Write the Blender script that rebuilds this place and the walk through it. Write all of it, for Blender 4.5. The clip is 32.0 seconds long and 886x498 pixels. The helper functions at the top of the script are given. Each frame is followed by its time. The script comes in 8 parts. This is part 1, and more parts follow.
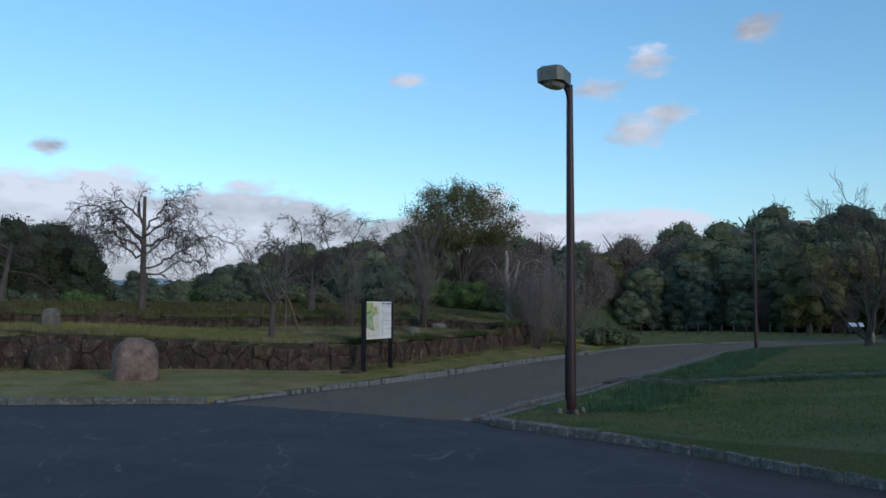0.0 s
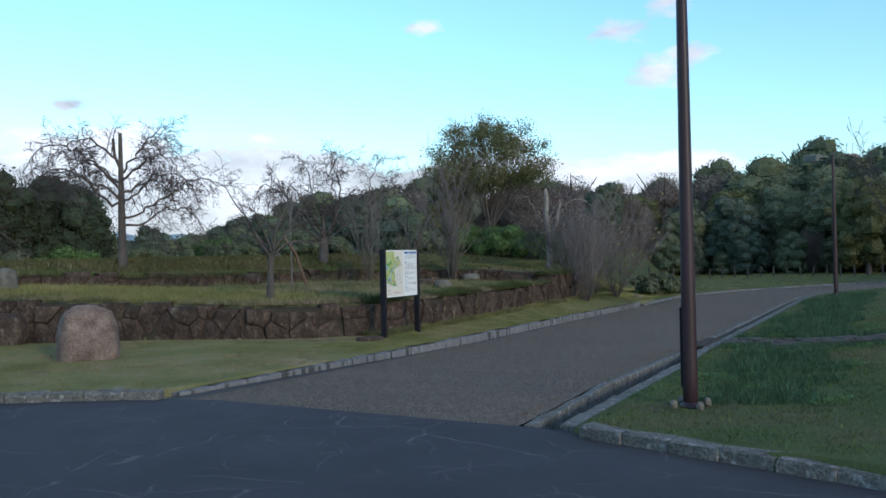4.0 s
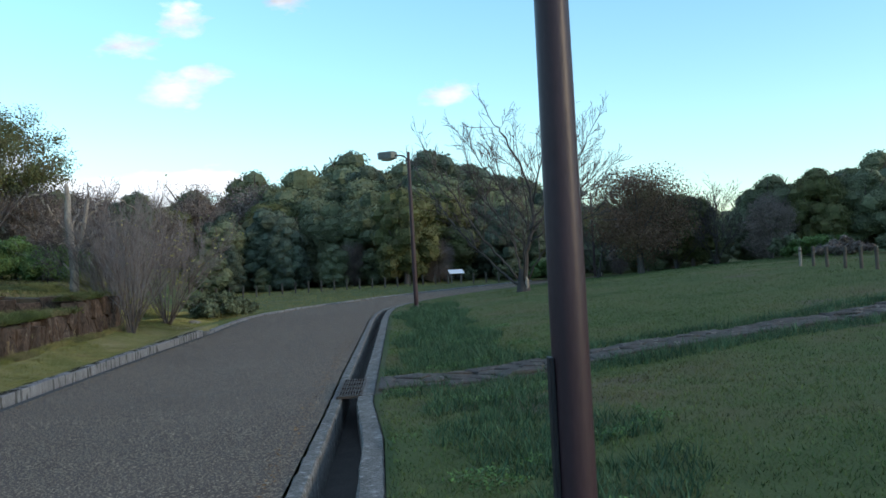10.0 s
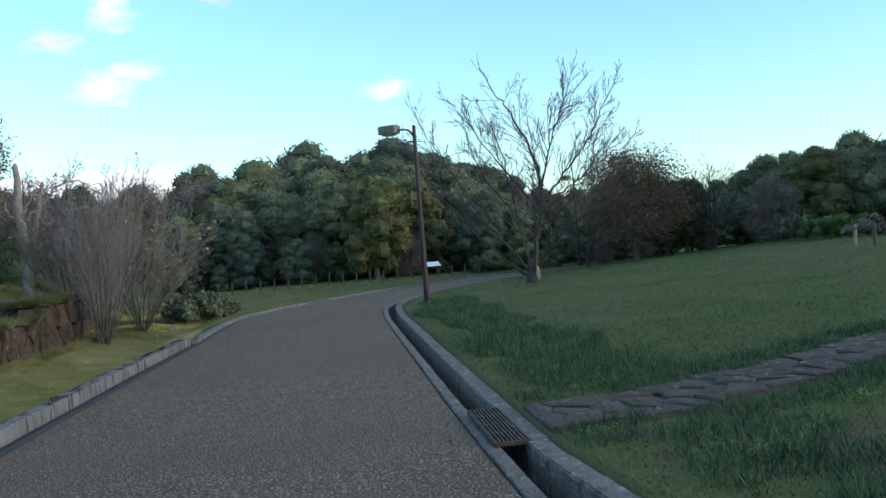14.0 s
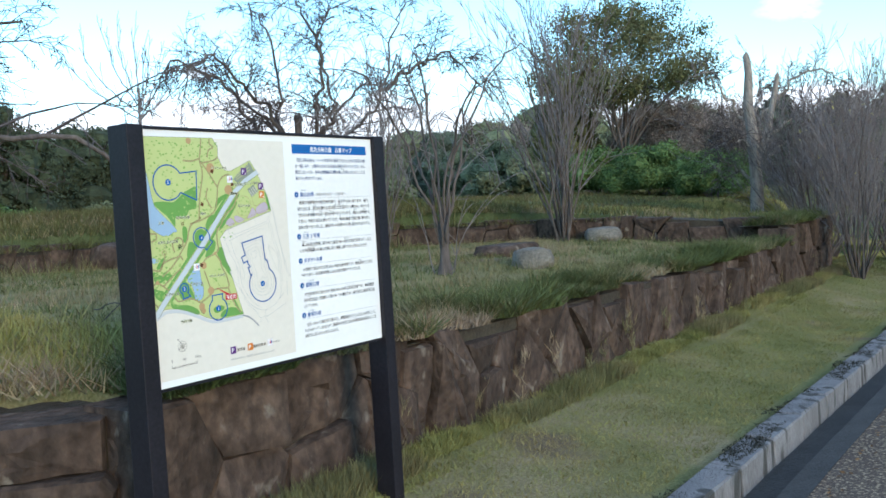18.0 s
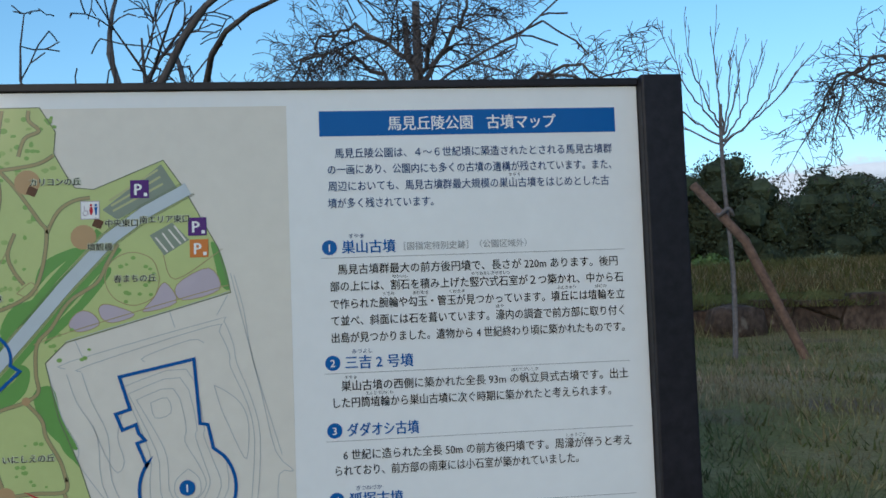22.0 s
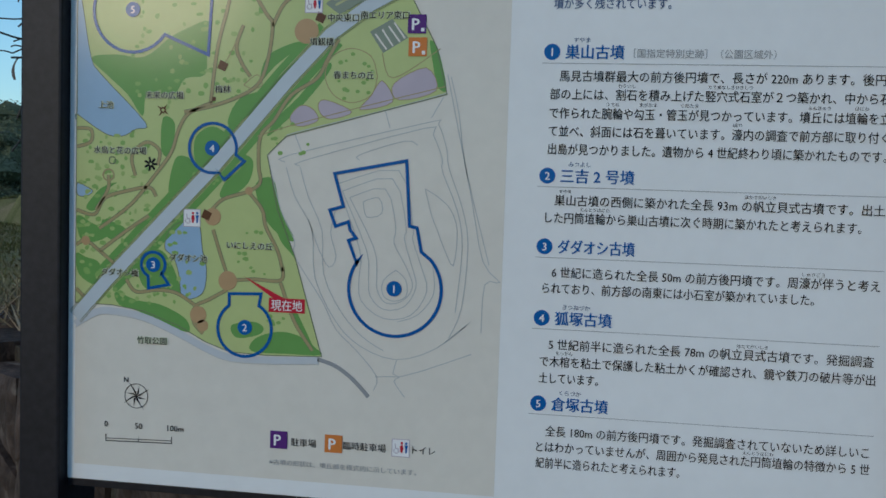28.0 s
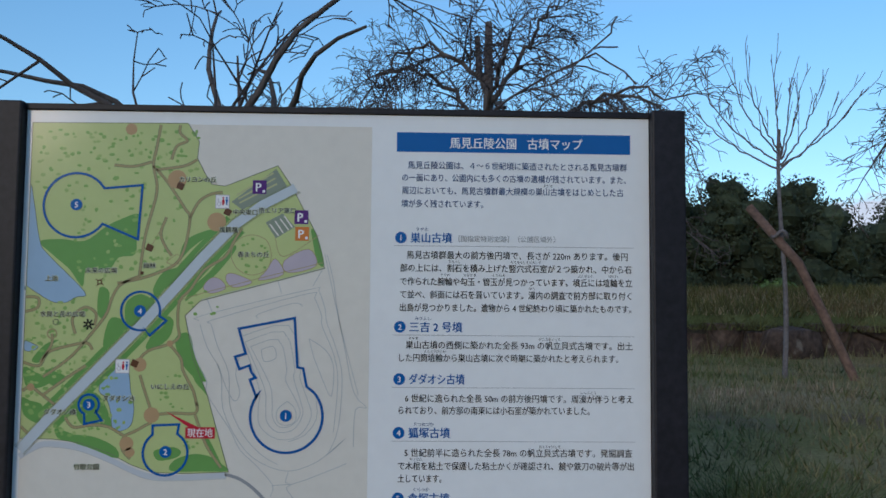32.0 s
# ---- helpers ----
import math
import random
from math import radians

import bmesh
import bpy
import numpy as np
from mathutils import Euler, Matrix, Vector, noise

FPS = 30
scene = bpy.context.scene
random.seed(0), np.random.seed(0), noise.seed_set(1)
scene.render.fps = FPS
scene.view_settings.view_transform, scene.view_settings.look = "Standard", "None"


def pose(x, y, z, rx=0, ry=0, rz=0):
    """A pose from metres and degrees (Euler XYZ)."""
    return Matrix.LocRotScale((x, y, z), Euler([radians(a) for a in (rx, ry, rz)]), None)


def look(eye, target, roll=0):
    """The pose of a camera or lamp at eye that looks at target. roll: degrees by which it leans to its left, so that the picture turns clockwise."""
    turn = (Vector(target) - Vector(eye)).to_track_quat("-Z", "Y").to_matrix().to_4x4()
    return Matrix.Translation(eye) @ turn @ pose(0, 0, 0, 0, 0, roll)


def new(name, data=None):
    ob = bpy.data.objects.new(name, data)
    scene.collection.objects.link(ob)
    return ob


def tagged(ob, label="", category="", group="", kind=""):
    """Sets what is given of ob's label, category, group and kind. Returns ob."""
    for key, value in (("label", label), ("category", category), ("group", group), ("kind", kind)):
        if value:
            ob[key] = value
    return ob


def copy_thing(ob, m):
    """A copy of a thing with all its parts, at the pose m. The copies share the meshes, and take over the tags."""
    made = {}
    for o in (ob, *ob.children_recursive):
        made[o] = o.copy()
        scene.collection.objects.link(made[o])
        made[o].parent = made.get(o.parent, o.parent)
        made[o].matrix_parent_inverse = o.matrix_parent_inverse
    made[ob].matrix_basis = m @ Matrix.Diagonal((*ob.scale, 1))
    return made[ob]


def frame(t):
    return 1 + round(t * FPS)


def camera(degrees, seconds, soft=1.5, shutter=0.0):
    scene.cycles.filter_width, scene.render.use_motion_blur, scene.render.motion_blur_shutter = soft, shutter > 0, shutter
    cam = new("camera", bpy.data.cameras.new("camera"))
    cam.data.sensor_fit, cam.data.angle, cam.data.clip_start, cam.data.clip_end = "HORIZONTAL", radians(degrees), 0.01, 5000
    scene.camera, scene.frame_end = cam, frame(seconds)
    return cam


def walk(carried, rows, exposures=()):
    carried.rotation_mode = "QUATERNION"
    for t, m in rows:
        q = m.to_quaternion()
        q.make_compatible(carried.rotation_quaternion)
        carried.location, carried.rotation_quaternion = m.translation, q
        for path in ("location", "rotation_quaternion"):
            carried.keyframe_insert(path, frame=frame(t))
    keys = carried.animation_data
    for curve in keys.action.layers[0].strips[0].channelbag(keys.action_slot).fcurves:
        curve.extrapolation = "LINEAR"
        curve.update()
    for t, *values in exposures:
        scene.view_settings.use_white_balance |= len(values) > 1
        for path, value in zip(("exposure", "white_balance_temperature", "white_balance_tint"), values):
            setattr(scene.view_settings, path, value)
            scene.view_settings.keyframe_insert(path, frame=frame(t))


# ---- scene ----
PATH = [
    (0, (-17.682, -10.789, 1.667), (-15.894, -9.902, 1.793), 0.2),
    (0.5, (-17.251, -10.492, 1.661), (-15.446, -9.635, 1.733), 0.1),
    (1, (-16.767, -10.235, 1.661), (-14.970, -9.359, 1.725), -0.3),
    (1.5, (-16.300, -9.939, 1.670), (-14.486, -9.100, 1.717), -0.0),
    (2, (-15.852, -9.728, 1.669), (-14.045, -8.871, 1.702), -0.4),
    (2.5, (-15.395, -9.455, 1.640), (-13.611, -8.550, 1.655), -0.4),
    (3, (-14.953, -9.208, 1.642), (-13.182, -8.278, 1.646), -1.1),
    (3.5, (-14.509, -8.929, 1.662), (-12.737, -8.001, 1.655), -1.3),
    (5.5, (-12.699, -7.885, 1.588), (-10.949, -6.920, 1.686), -1.0),
    (6, (-12.262, -7.642, 1.600), (-10.522, -6.657, 1.667), -1.3),
    (6.5, (-11.771, -7.462, 1.580), (-10.052, -6.440, 1.590), -1.1),
    (7, (-11.344, -7.268, 1.591), (-9.587, -6.312, 1.572), -1.1),
    (7.5, (-10.894, -7.212, 1.580), (-9.005, -6.553, 1.578), -1.2),
    (8, (-10.468, -6.987, 1.588), (-8.491, -6.691, 1.575), -1.2),
    (8.5, (-9.950, -6.790, 1.560), (-7.951, -6.717, 1.545), -1.3),
    (9, (-9.426, -6.579, 1.529), (-7.428, -6.664, 1.512), -1.4),
    (9.5, (-8.974, -6.405, 1.483), (-6.975, -6.368, 1.480), -2.6),
    (10, (-8.556, -6.162, 1.463), (-6.559, -6.263, 1.478), -3.1),
    (10.5, (-8.125, -5.968, 1.445), (-6.138, -6.189, 1.475), -4.5),
    (11, (-7.579, -5.715, 1.401), (-5.607, -6.049, 1.414), -5.1),
    (11.5, (-7.099, -5.508, 1.384), (-5.140, -5.912, 1.364), -5.7),
    (12, (-6.708, -5.299, 1.395), (-4.761, -5.754, 1.366), -6.3),
    (12.5, (-6.353, -5.127, 1.401), (-4.415, -5.621, 1.395), -7.2),
    (13, (-5.948, -4.880, 1.408), (-4.016, -5.396, 1.437), -6.6),
    (13.5, (-5.579, -4.665, 1.410), (-3.632, -5.123, 1.447), -5.7),
    (14, (-5.107, -4.418, 1.412), (-3.121, -4.654, 1.406), -4.4),
    (14.5, (-4.669, -4.196, 1.400), (-2.670, -4.235, 1.390), -3.8),
    (15, (-4.353, -3.904, 1.430), (-2.367, -3.669, 1.412), -2.4),
    (15.5, (-3.817, -3.623, 1.461), (-1.887, -3.102, 1.426), -2.8),
    (17.5, (-2.255, -2.787, 1.383), (-0.497, -1.837, 1.308), -3.2),
    (18, (-1.823, -2.56, 1.397), (-0.206, -1.388, 1.306), -3.3),
    (18.5, (-1.453, -2.292, 1.397), (0.127, -1.069, 1.293), -2.7),
    (19, (-1.032, -2.102, 1.416), (0.326, -0.636, 1.338), -2.9),
    (19.5, (-0.686, -1.909, 1.415), (0.591, -0.372, 1.336), -2.0),
    (20, (-0.277, -1.843, 1.419), (0.843, -0.187, 1.382), -2.2),
    (20.5, (0.062, -1.654, 1.405), (1.005, 0.109, 1.348), -1.8),
    (21, (0.378, -1.548, 1.421), (1.153, 0.295, 1.4), -2.0),
    (21.5, (0.619, -1.425, 1.386), (1.132, 0.506, 1.459), -2.5),
    (22, (0.748, -1.31, 1.412), (0.96, 0.676, 1.518), -2.1),
    (22.5, (0.854, -1.273, 1.435), (0.912, 0.722, 1.556), -1.1),
    (23, (0.896, -0.892, 1.489), (1.034, 1.094, 1.682), -1.2),
    (23.5, (0.914, -0.728, 1.563), (1.084, 1.26, 1.695), -1.1),
    (24, (0.921, -0.726, 1.572), (1.101, 1.261, 1.714), -1.1),
    (24.5, (0.927, -0.727, 1.573), (1.161, 1.255, 1.688), -1.3),
    (26.5, (0.827, -1.576, 1.339), (0.651, 0.407, 1.528), 0.2),
    (27, (0.848, -1.642, 1.317), (0.527, 0.332, 1.312), 2.0),
    (27.5, (0.781, -1.348, 1.289), (0.476, 0.627, 1.223), 2.2),
    (28, (0.748, -1.235, 1.283), (0.47, 0.742, 1.165), 1.9),
    (28.5, (0.753, -1.232, 1.283), (0.475, 0.744, 1.148), 1.9),
    (29, (0.753, -1.235, 1.285), (0.472, 0.741, 1.158), 2.1),
    (29.5, (0.752, -1.237, 1.28), (0.463, 0.739, 1.168), 2.4),
    (30, (0.769, -1.237, 1.292), (0.472, 0.739, 1.208), 2.4),
    (30.5, (0.82, -1.251, 1.331), (0.694, 0.738, 1.497), 1.8),
    (31, (0.785, -1.268, 1.424), (0.818, 0.727, 1.568), 1.2),
    (31.5, (0.787, -1.27, 1.386), (0.834, 0.719, 1.592), 0.9),
    (32, (0.747, -1.679, 1.35), (0.809, 0.315, 1.49), 0.5),
]
cam = camera(53.7, 32.0, soft=1.6)
walk(cam, [(t, look(eye, target, roll)) for t, eye, target, roll in PATH],
     exposures=[(0.0, 0.05, 6250, 14), (0.5, 0.25, 6400, 12), (3.0, 0.76, 6450, 10), (5.5, 0.45, 6200, 13), (6.0, 0.45, 6200, 13), (7.0, 0.84, 6500, 10), (8.5, 1.02, 6750, 9), (11.0, 0.83, 6820, 10), (12.0, 1.02, 6850, 9), (13.0, 0.94, 6810, 8), (14.0, 0.97, 6820, 8), (15.0, 1.18, 6850, 9), (17.5, 1.36, 6480, 9), (19.0, 1.12, 6400, 10), (20.0, 0.64, 6250, 10), (21.0, 0.34, 6200, 10), (22.0, 0.14, 6180, 10), (23.0, 0.0, 6150, 10), (27.0, -0.03, 6050, 10), (31.0, -0.07, 6050, 10), (32.0, -0.05, 6080, 15)])

# ---- sky and light ----
SUN_AZ, SUN_EL = 243.0, 14.0
world = bpy.data.worlds.new("evening_sky")
scene.world = world
world.use_nodes = True


def wnode(kind, **values):
    n = world.node_tree.nodes.new(kind)
    for k, v in values.items():
        n.inputs[k].default_value = v
    return n


def wmath(op, a, b=None, clamp=False):
    n = world.node_tree.nodes.new("ShaderNodeMath")
    n.operation, n.use_clamp = op, clamp
    for i, v in enumerate((a, b)):
        if v is None:
            continue
        if isinstance(v, (int, float)):
            n.inputs[i].default_value = v
        else:
            world.node_tree.links.new(v, n.inputs[i])
    return n.outputs[0]


def sky_dir(az, el):
    a, e = radians(az), radians(el)
    return Vector((math.cos(e) * math.cos(a), math.cos(e) * math.sin(a), math.sin(e)))


def build_sky():
    tree, links = world.node_tree, world.node_tree.links
    back = tree.nodes["Background"]
    sky = tree.nodes.new("ShaderNodeTexSky")
    sky.sky_type, sky.sun_disc = "NISHITA", False
    sky.sun_elevation, sky.sun_rotation = radians(SUN_EL), radians(90 - SUN_AZ)
    sky.air_density, sky.dust_density, sky.ozone_density = 1.0, 0.0, 3.0
    coord = tree.nodes.new("ShaderNodeTexCoord")
    split = tree.nodes.new("ShaderNodeSeparateXYZ")
    links.new(coord.outputs["Generated"], split.inputs[0])
    up = split.outputs[2]
    stretch = tree.nodes.new("ShaderNodeMapping")
    stretch.inputs["Scale"].default_value = (1, 1, 2.4)
    links.new(coord.outputs["Generated"], stretch.inputs[0])
    puff = wnode("ShaderNodeTexNoise", Scale=7.0, Detail=8.0, Roughness=0.55)
    links.new(stretch.outputs[0], puff.inputs["Vector"])
    fine = wnode("ShaderNodeTexNoise", Scale=19.0, Detail=6.0, Roughness=0.6)
    links.new(stretch.outputs[0], fine.inputs["Vector"])
    # a bank of cumulus low over the horizon, all round
    low = wmath("SUBTRACT", 0.118, up)
    low = wmath("ADD", wmath("MULTIPLY", low, 26.0), wmath("MULTIPLY", wmath("SUBTRACT", puff.outputs[0], 0.52), 5.0))
    ahead = tree.nodes.new("ShaderNodeVectorMath")
    ahead.operation = "DOT_PRODUCT"
    ahead.inputs[1].default_value = sky_dir(42, 0)
    links.new(coord.outputs["Generated"], ahead.inputs[0])
    low = wmath("ADD", low, wmath("MULTIPLY", wmath("SUBTRACT", ahead.outputs["Value"], 0.93), 9.0))
    mask = wmath("MULTIPLY", low, 2.2, True)
    # single small clouds higher up: azimuth, elevation, length, height
    for az, el, a, b in ((28.6, 14.4, 1.4, 0.6), (6.2, 16.8, 1.5, 1.0), (13.0, 15.4, 1.8, 1.2), (16.6, 13.7, 2.5, 0.8), (13.4, 11.1, 2.6, 1.15), (11.8, 11.9, 1.8, 0.9), (50.9, 9.3, 1.2, 0.6), (-3.7, 10.4, 2.2, 0.8)):
        away = tree.nodes.new("ShaderNodeVectorMath")
        away.operation = "SUBTRACT"
        away.inputs[1].default_value = sky_dir(az, el)
        links.new(coord.outputs["Generated"], away.inputs[0])
        turn = tree.nodes.new("ShaderNodeMapping")
        turn.vector_type = "POINT"
        turn.inputs["Rotation"].default_value = (0, 0, radians(-az))
        links.new(away.outputs[0], turn.inputs[0])
        size = tree.nodes.new("ShaderNodeVectorMath")
        size.operation = "MULTIPLY"
        size.inputs[1].default_value = (0, 1 / math.tan(radians(a)), 1 / math.tan(radians(b)))
        links.new(turn.outputs[0], size.inputs[0])
        far = tree.nodes.new("ShaderNodeVectorMath")
        far.operation = "LENGTH"
        links.new(size.outputs[0], far.inputs[0])
        one = wmath("ADD", wmath("SUBTRACT", 0.9, far.outputs["Value"]), wmath("MULTIPLY", wmath("SUBTRACT", fine.outputs[0], 0.5), 2.6))
        mask = wmath("MAXIMUM", mask, wmath("MULTIPLY", one, 1.5, True))
    body = tree.nodes.new("ShaderNodeMapRange")
    links.new(puff.outputs[0], body.inputs[0])
    body.inputs[1].default_value, body.inputs[2].default_value, body.inputs[3].default_value, body.inputs[4].default_value = 0.38, 0.60, 0.64, 1.22
    tint = tree.nodes.new("ShaderNodeVectorMath")
    tint.operation = "SCALE"
    tint.inputs[0].default_value = CLOUD
    links.new(body.outputs[0], tint.inputs["Scale"])
    mix = tree.nodes.new("ShaderNodeMix")
    mix.data_type = "RGBA"
    links.new(wmath("MULTIPLY", mask, 0.93), mix.inputs["Factor"])
    # clear air looks deep blue away from the sun, paler overhead and behind
    hue = tree.nodes.new("ShaderNodeValToRGB")
    hue.color_ramp.elements[0].position, hue.color_ramp.elements[0].color = 0.02, (*SKY_LOW, 1)
    hue.color_ramp.elements[1].position, hue.color_ramp.elements[1].color = 0.32, (*SKY_MID, 1)
    for at, shade in ((0.13, SKY_NEAR), (0.75, SKY_TOP)):
        hue.color_ramp.elements.new(at).color = (*shade, 1)
    links.new(up, hue.inputs[0])
    tone = tree.nodes.new("ShaderNodeMix")
    tone.data_type, tone.blend_type = "RGBA", "MULTIPLY"
    tone.inputs["Factor"].default_value = 1.0
    links.new(sky.outputs[0], tone.inputs["A"])
    links.new(hue.outputs[0], tone.inputs["B"])
    links.new(tone.outputs["Result"], mix.inputs["A"])
    links.new(tint.outputs[0], mix.inputs["B"])
    links.new(mix.outputs["Result"], back.inputs["Color"])
    back.inputs["Strength"].default_value = SKY


SKY, CLOUD = 0.15, (3.6, 3.85, 4.35)
SKY_LOW, SKY_NEAR, SKY_MID, SKY_TOP = (0.81, 0.92, 0.98), (1.02, 1.15, 1.10), (1.05, 1.30, 1.27), (2.8, 1.95, 1.5)
build_sky()
sun = new("sun", bpy.data.lights.new("sun", "SUN"))
sun.data.energy, sun.data.angle, sun.data.color = 1.05, radians(12), (1.0, 0.80, 0.56)
sun.matrix_world = look(sky_dir(SUN_AZ, SUN_EL) * 100, (0, 0, 0))


# ---- materials ----
def material(name, colours, scale=4.0, rough=0.8, bump=0.0, bump_scale=40.0, metal=0.0, island=0.0, spots=None, stretch=(1, 1, 1), spec=0.5, coord="Object", grain_amp=0.28):
    """Two-scale procedural surface: colours mixed by noise, fine grain, bump. spots: (colour, scale, amount)."""
    m = bpy.data.materials.new(name)
    m.use_nodes = True
    nodes, links = m.node_tree.nodes, m.node_tree.links
    b = nodes["Principled BSDF"]
    tc = nodes.new("ShaderNodeTexCoord")
    mp = nodes.new("ShaderNodeMapping")
    mp.inputs["Scale"].default_value = stretch
    links.new(tc.outputs[coord], mp.inputs[0])
    ob = nodes.new("ShaderNodeObjectInfo")
    off = nodes.new("ShaderNodeVectorMath")
    off.operation = "ADD"
    links.new(mp.outputs[0], off.inputs[0])
    links.new(ob.outputs["Random"], off.inputs[1])
    n1 = nodes.new("ShaderNodeTexNoise")
    n1.inputs["Scale"].default_value, n1.inputs["Detail"].default_value, n1.inputs["Roughness"].default_value = scale, 6, 0.62
    links.new(off.outputs[0], n1.inputs["Vector"])
    ramp = nodes.new("ShaderNodeValToRGB")
    els = ramp.color_ramp.elements
    while len(els) < len(colours):
        els.new(0.5)
    for i, c in enumerate(colours):
        els[i].position = 0.3 + 0.4 * i / max(1, len(colours) - 1)
        els[i].color = (*c, 1)
    links.new(n1.outputs[0], ramp.inputs[0])
    n2 = nodes.new("ShaderNodeTexNoise")
    n2.inputs["Scale"].default_value, n2.inputs["Detail"].default_value = bump_scale, 4
    links.new(off.outputs[0], n2.inputs["Vector"])
    grain = nodes.new("ShaderNodeMapRange")
    grain.inputs[1].default_value, grain.inputs[2].default_value, grain.inputs[3].default_value, grain.inputs[4].default_value = 0.3, 0.7, 1 - grain_amp, 1 + grain_amp
    links.new(n2.outputs[0], grain.inputs[0])
    sc = nodes.new("ShaderNodeVectorMath")
    sc.operation = "SCALE"
    links.new(ramp.outputs[0], sc.inputs[0])
    links.new(grain.outputs[0], sc.inputs["Scale"])
    out = sc.outputs[0]
    if island:
        geo = nodes.new("ShaderNodeNewGeometry")
        add = nodes.new("ShaderNodeMath")
        add.operation = "ADD"
        links.new(geo.outputs["Random Per Island"], add.inputs[0])
        links.new(ob.outputs["Random"], add.inputs[1])
        fr = nodes.new("ShaderNodeMath")
        fr.operation = "FRACT"
        links.new(add.outputs[0], fr.inputs[0])
        vr = nodes.new("ShaderNodeMapRange")
        vr.inputs[3].default_value, vr.inputs[4].default_value = 1 - island, 1 + island
        links.new(fr.outputs[0], vr.inputs[0])
        s2 = nodes.new("ShaderNodeVectorMath")
        s2.operation = "SCALE"
        links.new(out, s2.inputs[0])
        links.new(vr.outputs[0], s2.inputs["Scale"])
        out = s2.outputs[0]
    if spots:
        colour, sscale, amount = spots
        n3 = nodes.new("ShaderNodeTexNoise")
        n3.inputs["Scale"].default_value, n3.inputs["Detail"].default_value = sscale, 5
        links.new(off.outputs[0], n3.inputs["Vector"])
        th = nodes.new("ShaderNodeMapRange")
        th.inputs[1].default_value, th.inputs[2].default_value = 0.72 - amount * 0.4, 0.8 - amount * 0.4
        links.new(n3.outputs[0], th.inputs[0])
        mx = nodes.new("ShaderNodeMix")
        mx.data_type = "RGBA"
        links.new(th.outputs[0], mx.inputs["Factor"])
        links.new(out, mx.inputs["A"])
        mx.inputs["B"].default_value = (*colour, 1)
        out = mx.outputs["Result"]
    links.new(out, b.inputs["Base Color"])
    b.inputs["Roughness"].default_value, b.inputs["Metallic"].default_value = rough, metal
    b.inputs["Specular IOR Level"].default_value = spec
    if bump:
        bp = nodes.new("ShaderNodeBump")
        bp.inputs["Strength"].default_value, bp.inputs["Distance"].default_value = bump, 0.02
        links.new(n2.outputs[0], bp.inputs["Height"])
        links.new(bp.outputs[0], b.inputs["Normal"])
    return m


GROUND = material("turf_soil", [(0.052, 0.080, 0.027), (0.078, 0.100, 0.038), (0.110, 0.100, 0.054)], 0.45, 0.95, 0.5, 60, spots=((0.10, 0.085, 0.06), 0.5, 0.25), spec=0.15)
LAWN = material("lawn_blade", [(0.047, 0.088, 0.028), (0.074, 0.116, 0.039), (0.110, 0.114, 0.049)], 0.45, 0.7, island=0.45, bump_scale=3, spec=0.15)
TUFT = material("dark_blade", [(0.034, 0.080, 0.042), (0.058, 0.114, 0.060)], 1.5, 0.6, island=0.4, bump_scale=3, spec=0.15)
ROUGH = material("rough_blade", [(0.053, 0.063, 0.023), (0.089, 0.095, 0.035), (0.133, 0.095, 0.057)], 0.8, 0.8, island=0.4, bump_scale=3, spec=0.15)
STUBBLE = material("stubble_blade", [(0.094, 0.107, 0.046), (0.146, 0.139, 0.068), (0.195, 0.161, 0.095)], 1.3, 0.8, island=0.45, bump_scale=3, spec=0.15)
GREEN = material("weed_blade", [(0.054, 0.078, 0.026), (0.090, 0.108, 0.041)], 1.1, 0.7, island=0.4, bump_scale=3, spec=0.15)
CLOVER = material("clover_leaf", [(0.050, 0.115, 0.034), (0.085, 0.165, 0.050)], 2.0, 0.6, island=0.4, bump_scale=3, spec=0.2)
VERGE = material("verge_blade", [(0.135, 0.153, 0.048), (0.194, 0.194, 0.071), (0.281, 0.235, 0.107)], 1.1, 0.8, island=0.25, bump_scale=3, spec=0.15)
DRY = material("dry_blade", [(0.107, 0.131, 0.048), (0.204, 0.174, 0.103), (0.291, 0.223, 0.161)], 0.9, 0.85, island=0.45, bump_scale=3, spec=0.15)
DRYGROUND = material("dry_turf", [(0.103, 0.121, 0.041), (0.172, 0.167, 0.071), (0.265, 0.218, 0.132)], 0.9, 0.95, 0.5, 60, spots=((0.14, 0.11, 0.075), 1.1, 0.25), spec=0.15)
ASPHALT = material("worn_asphalt", [(0.036, 0.038, 0.045), (0.056, 0.058, 0.066)], 0.8, 0.85, 0.35, 130, spots=((0.085, 0.085, 0.085), 60, 0.15), spec=0.25)


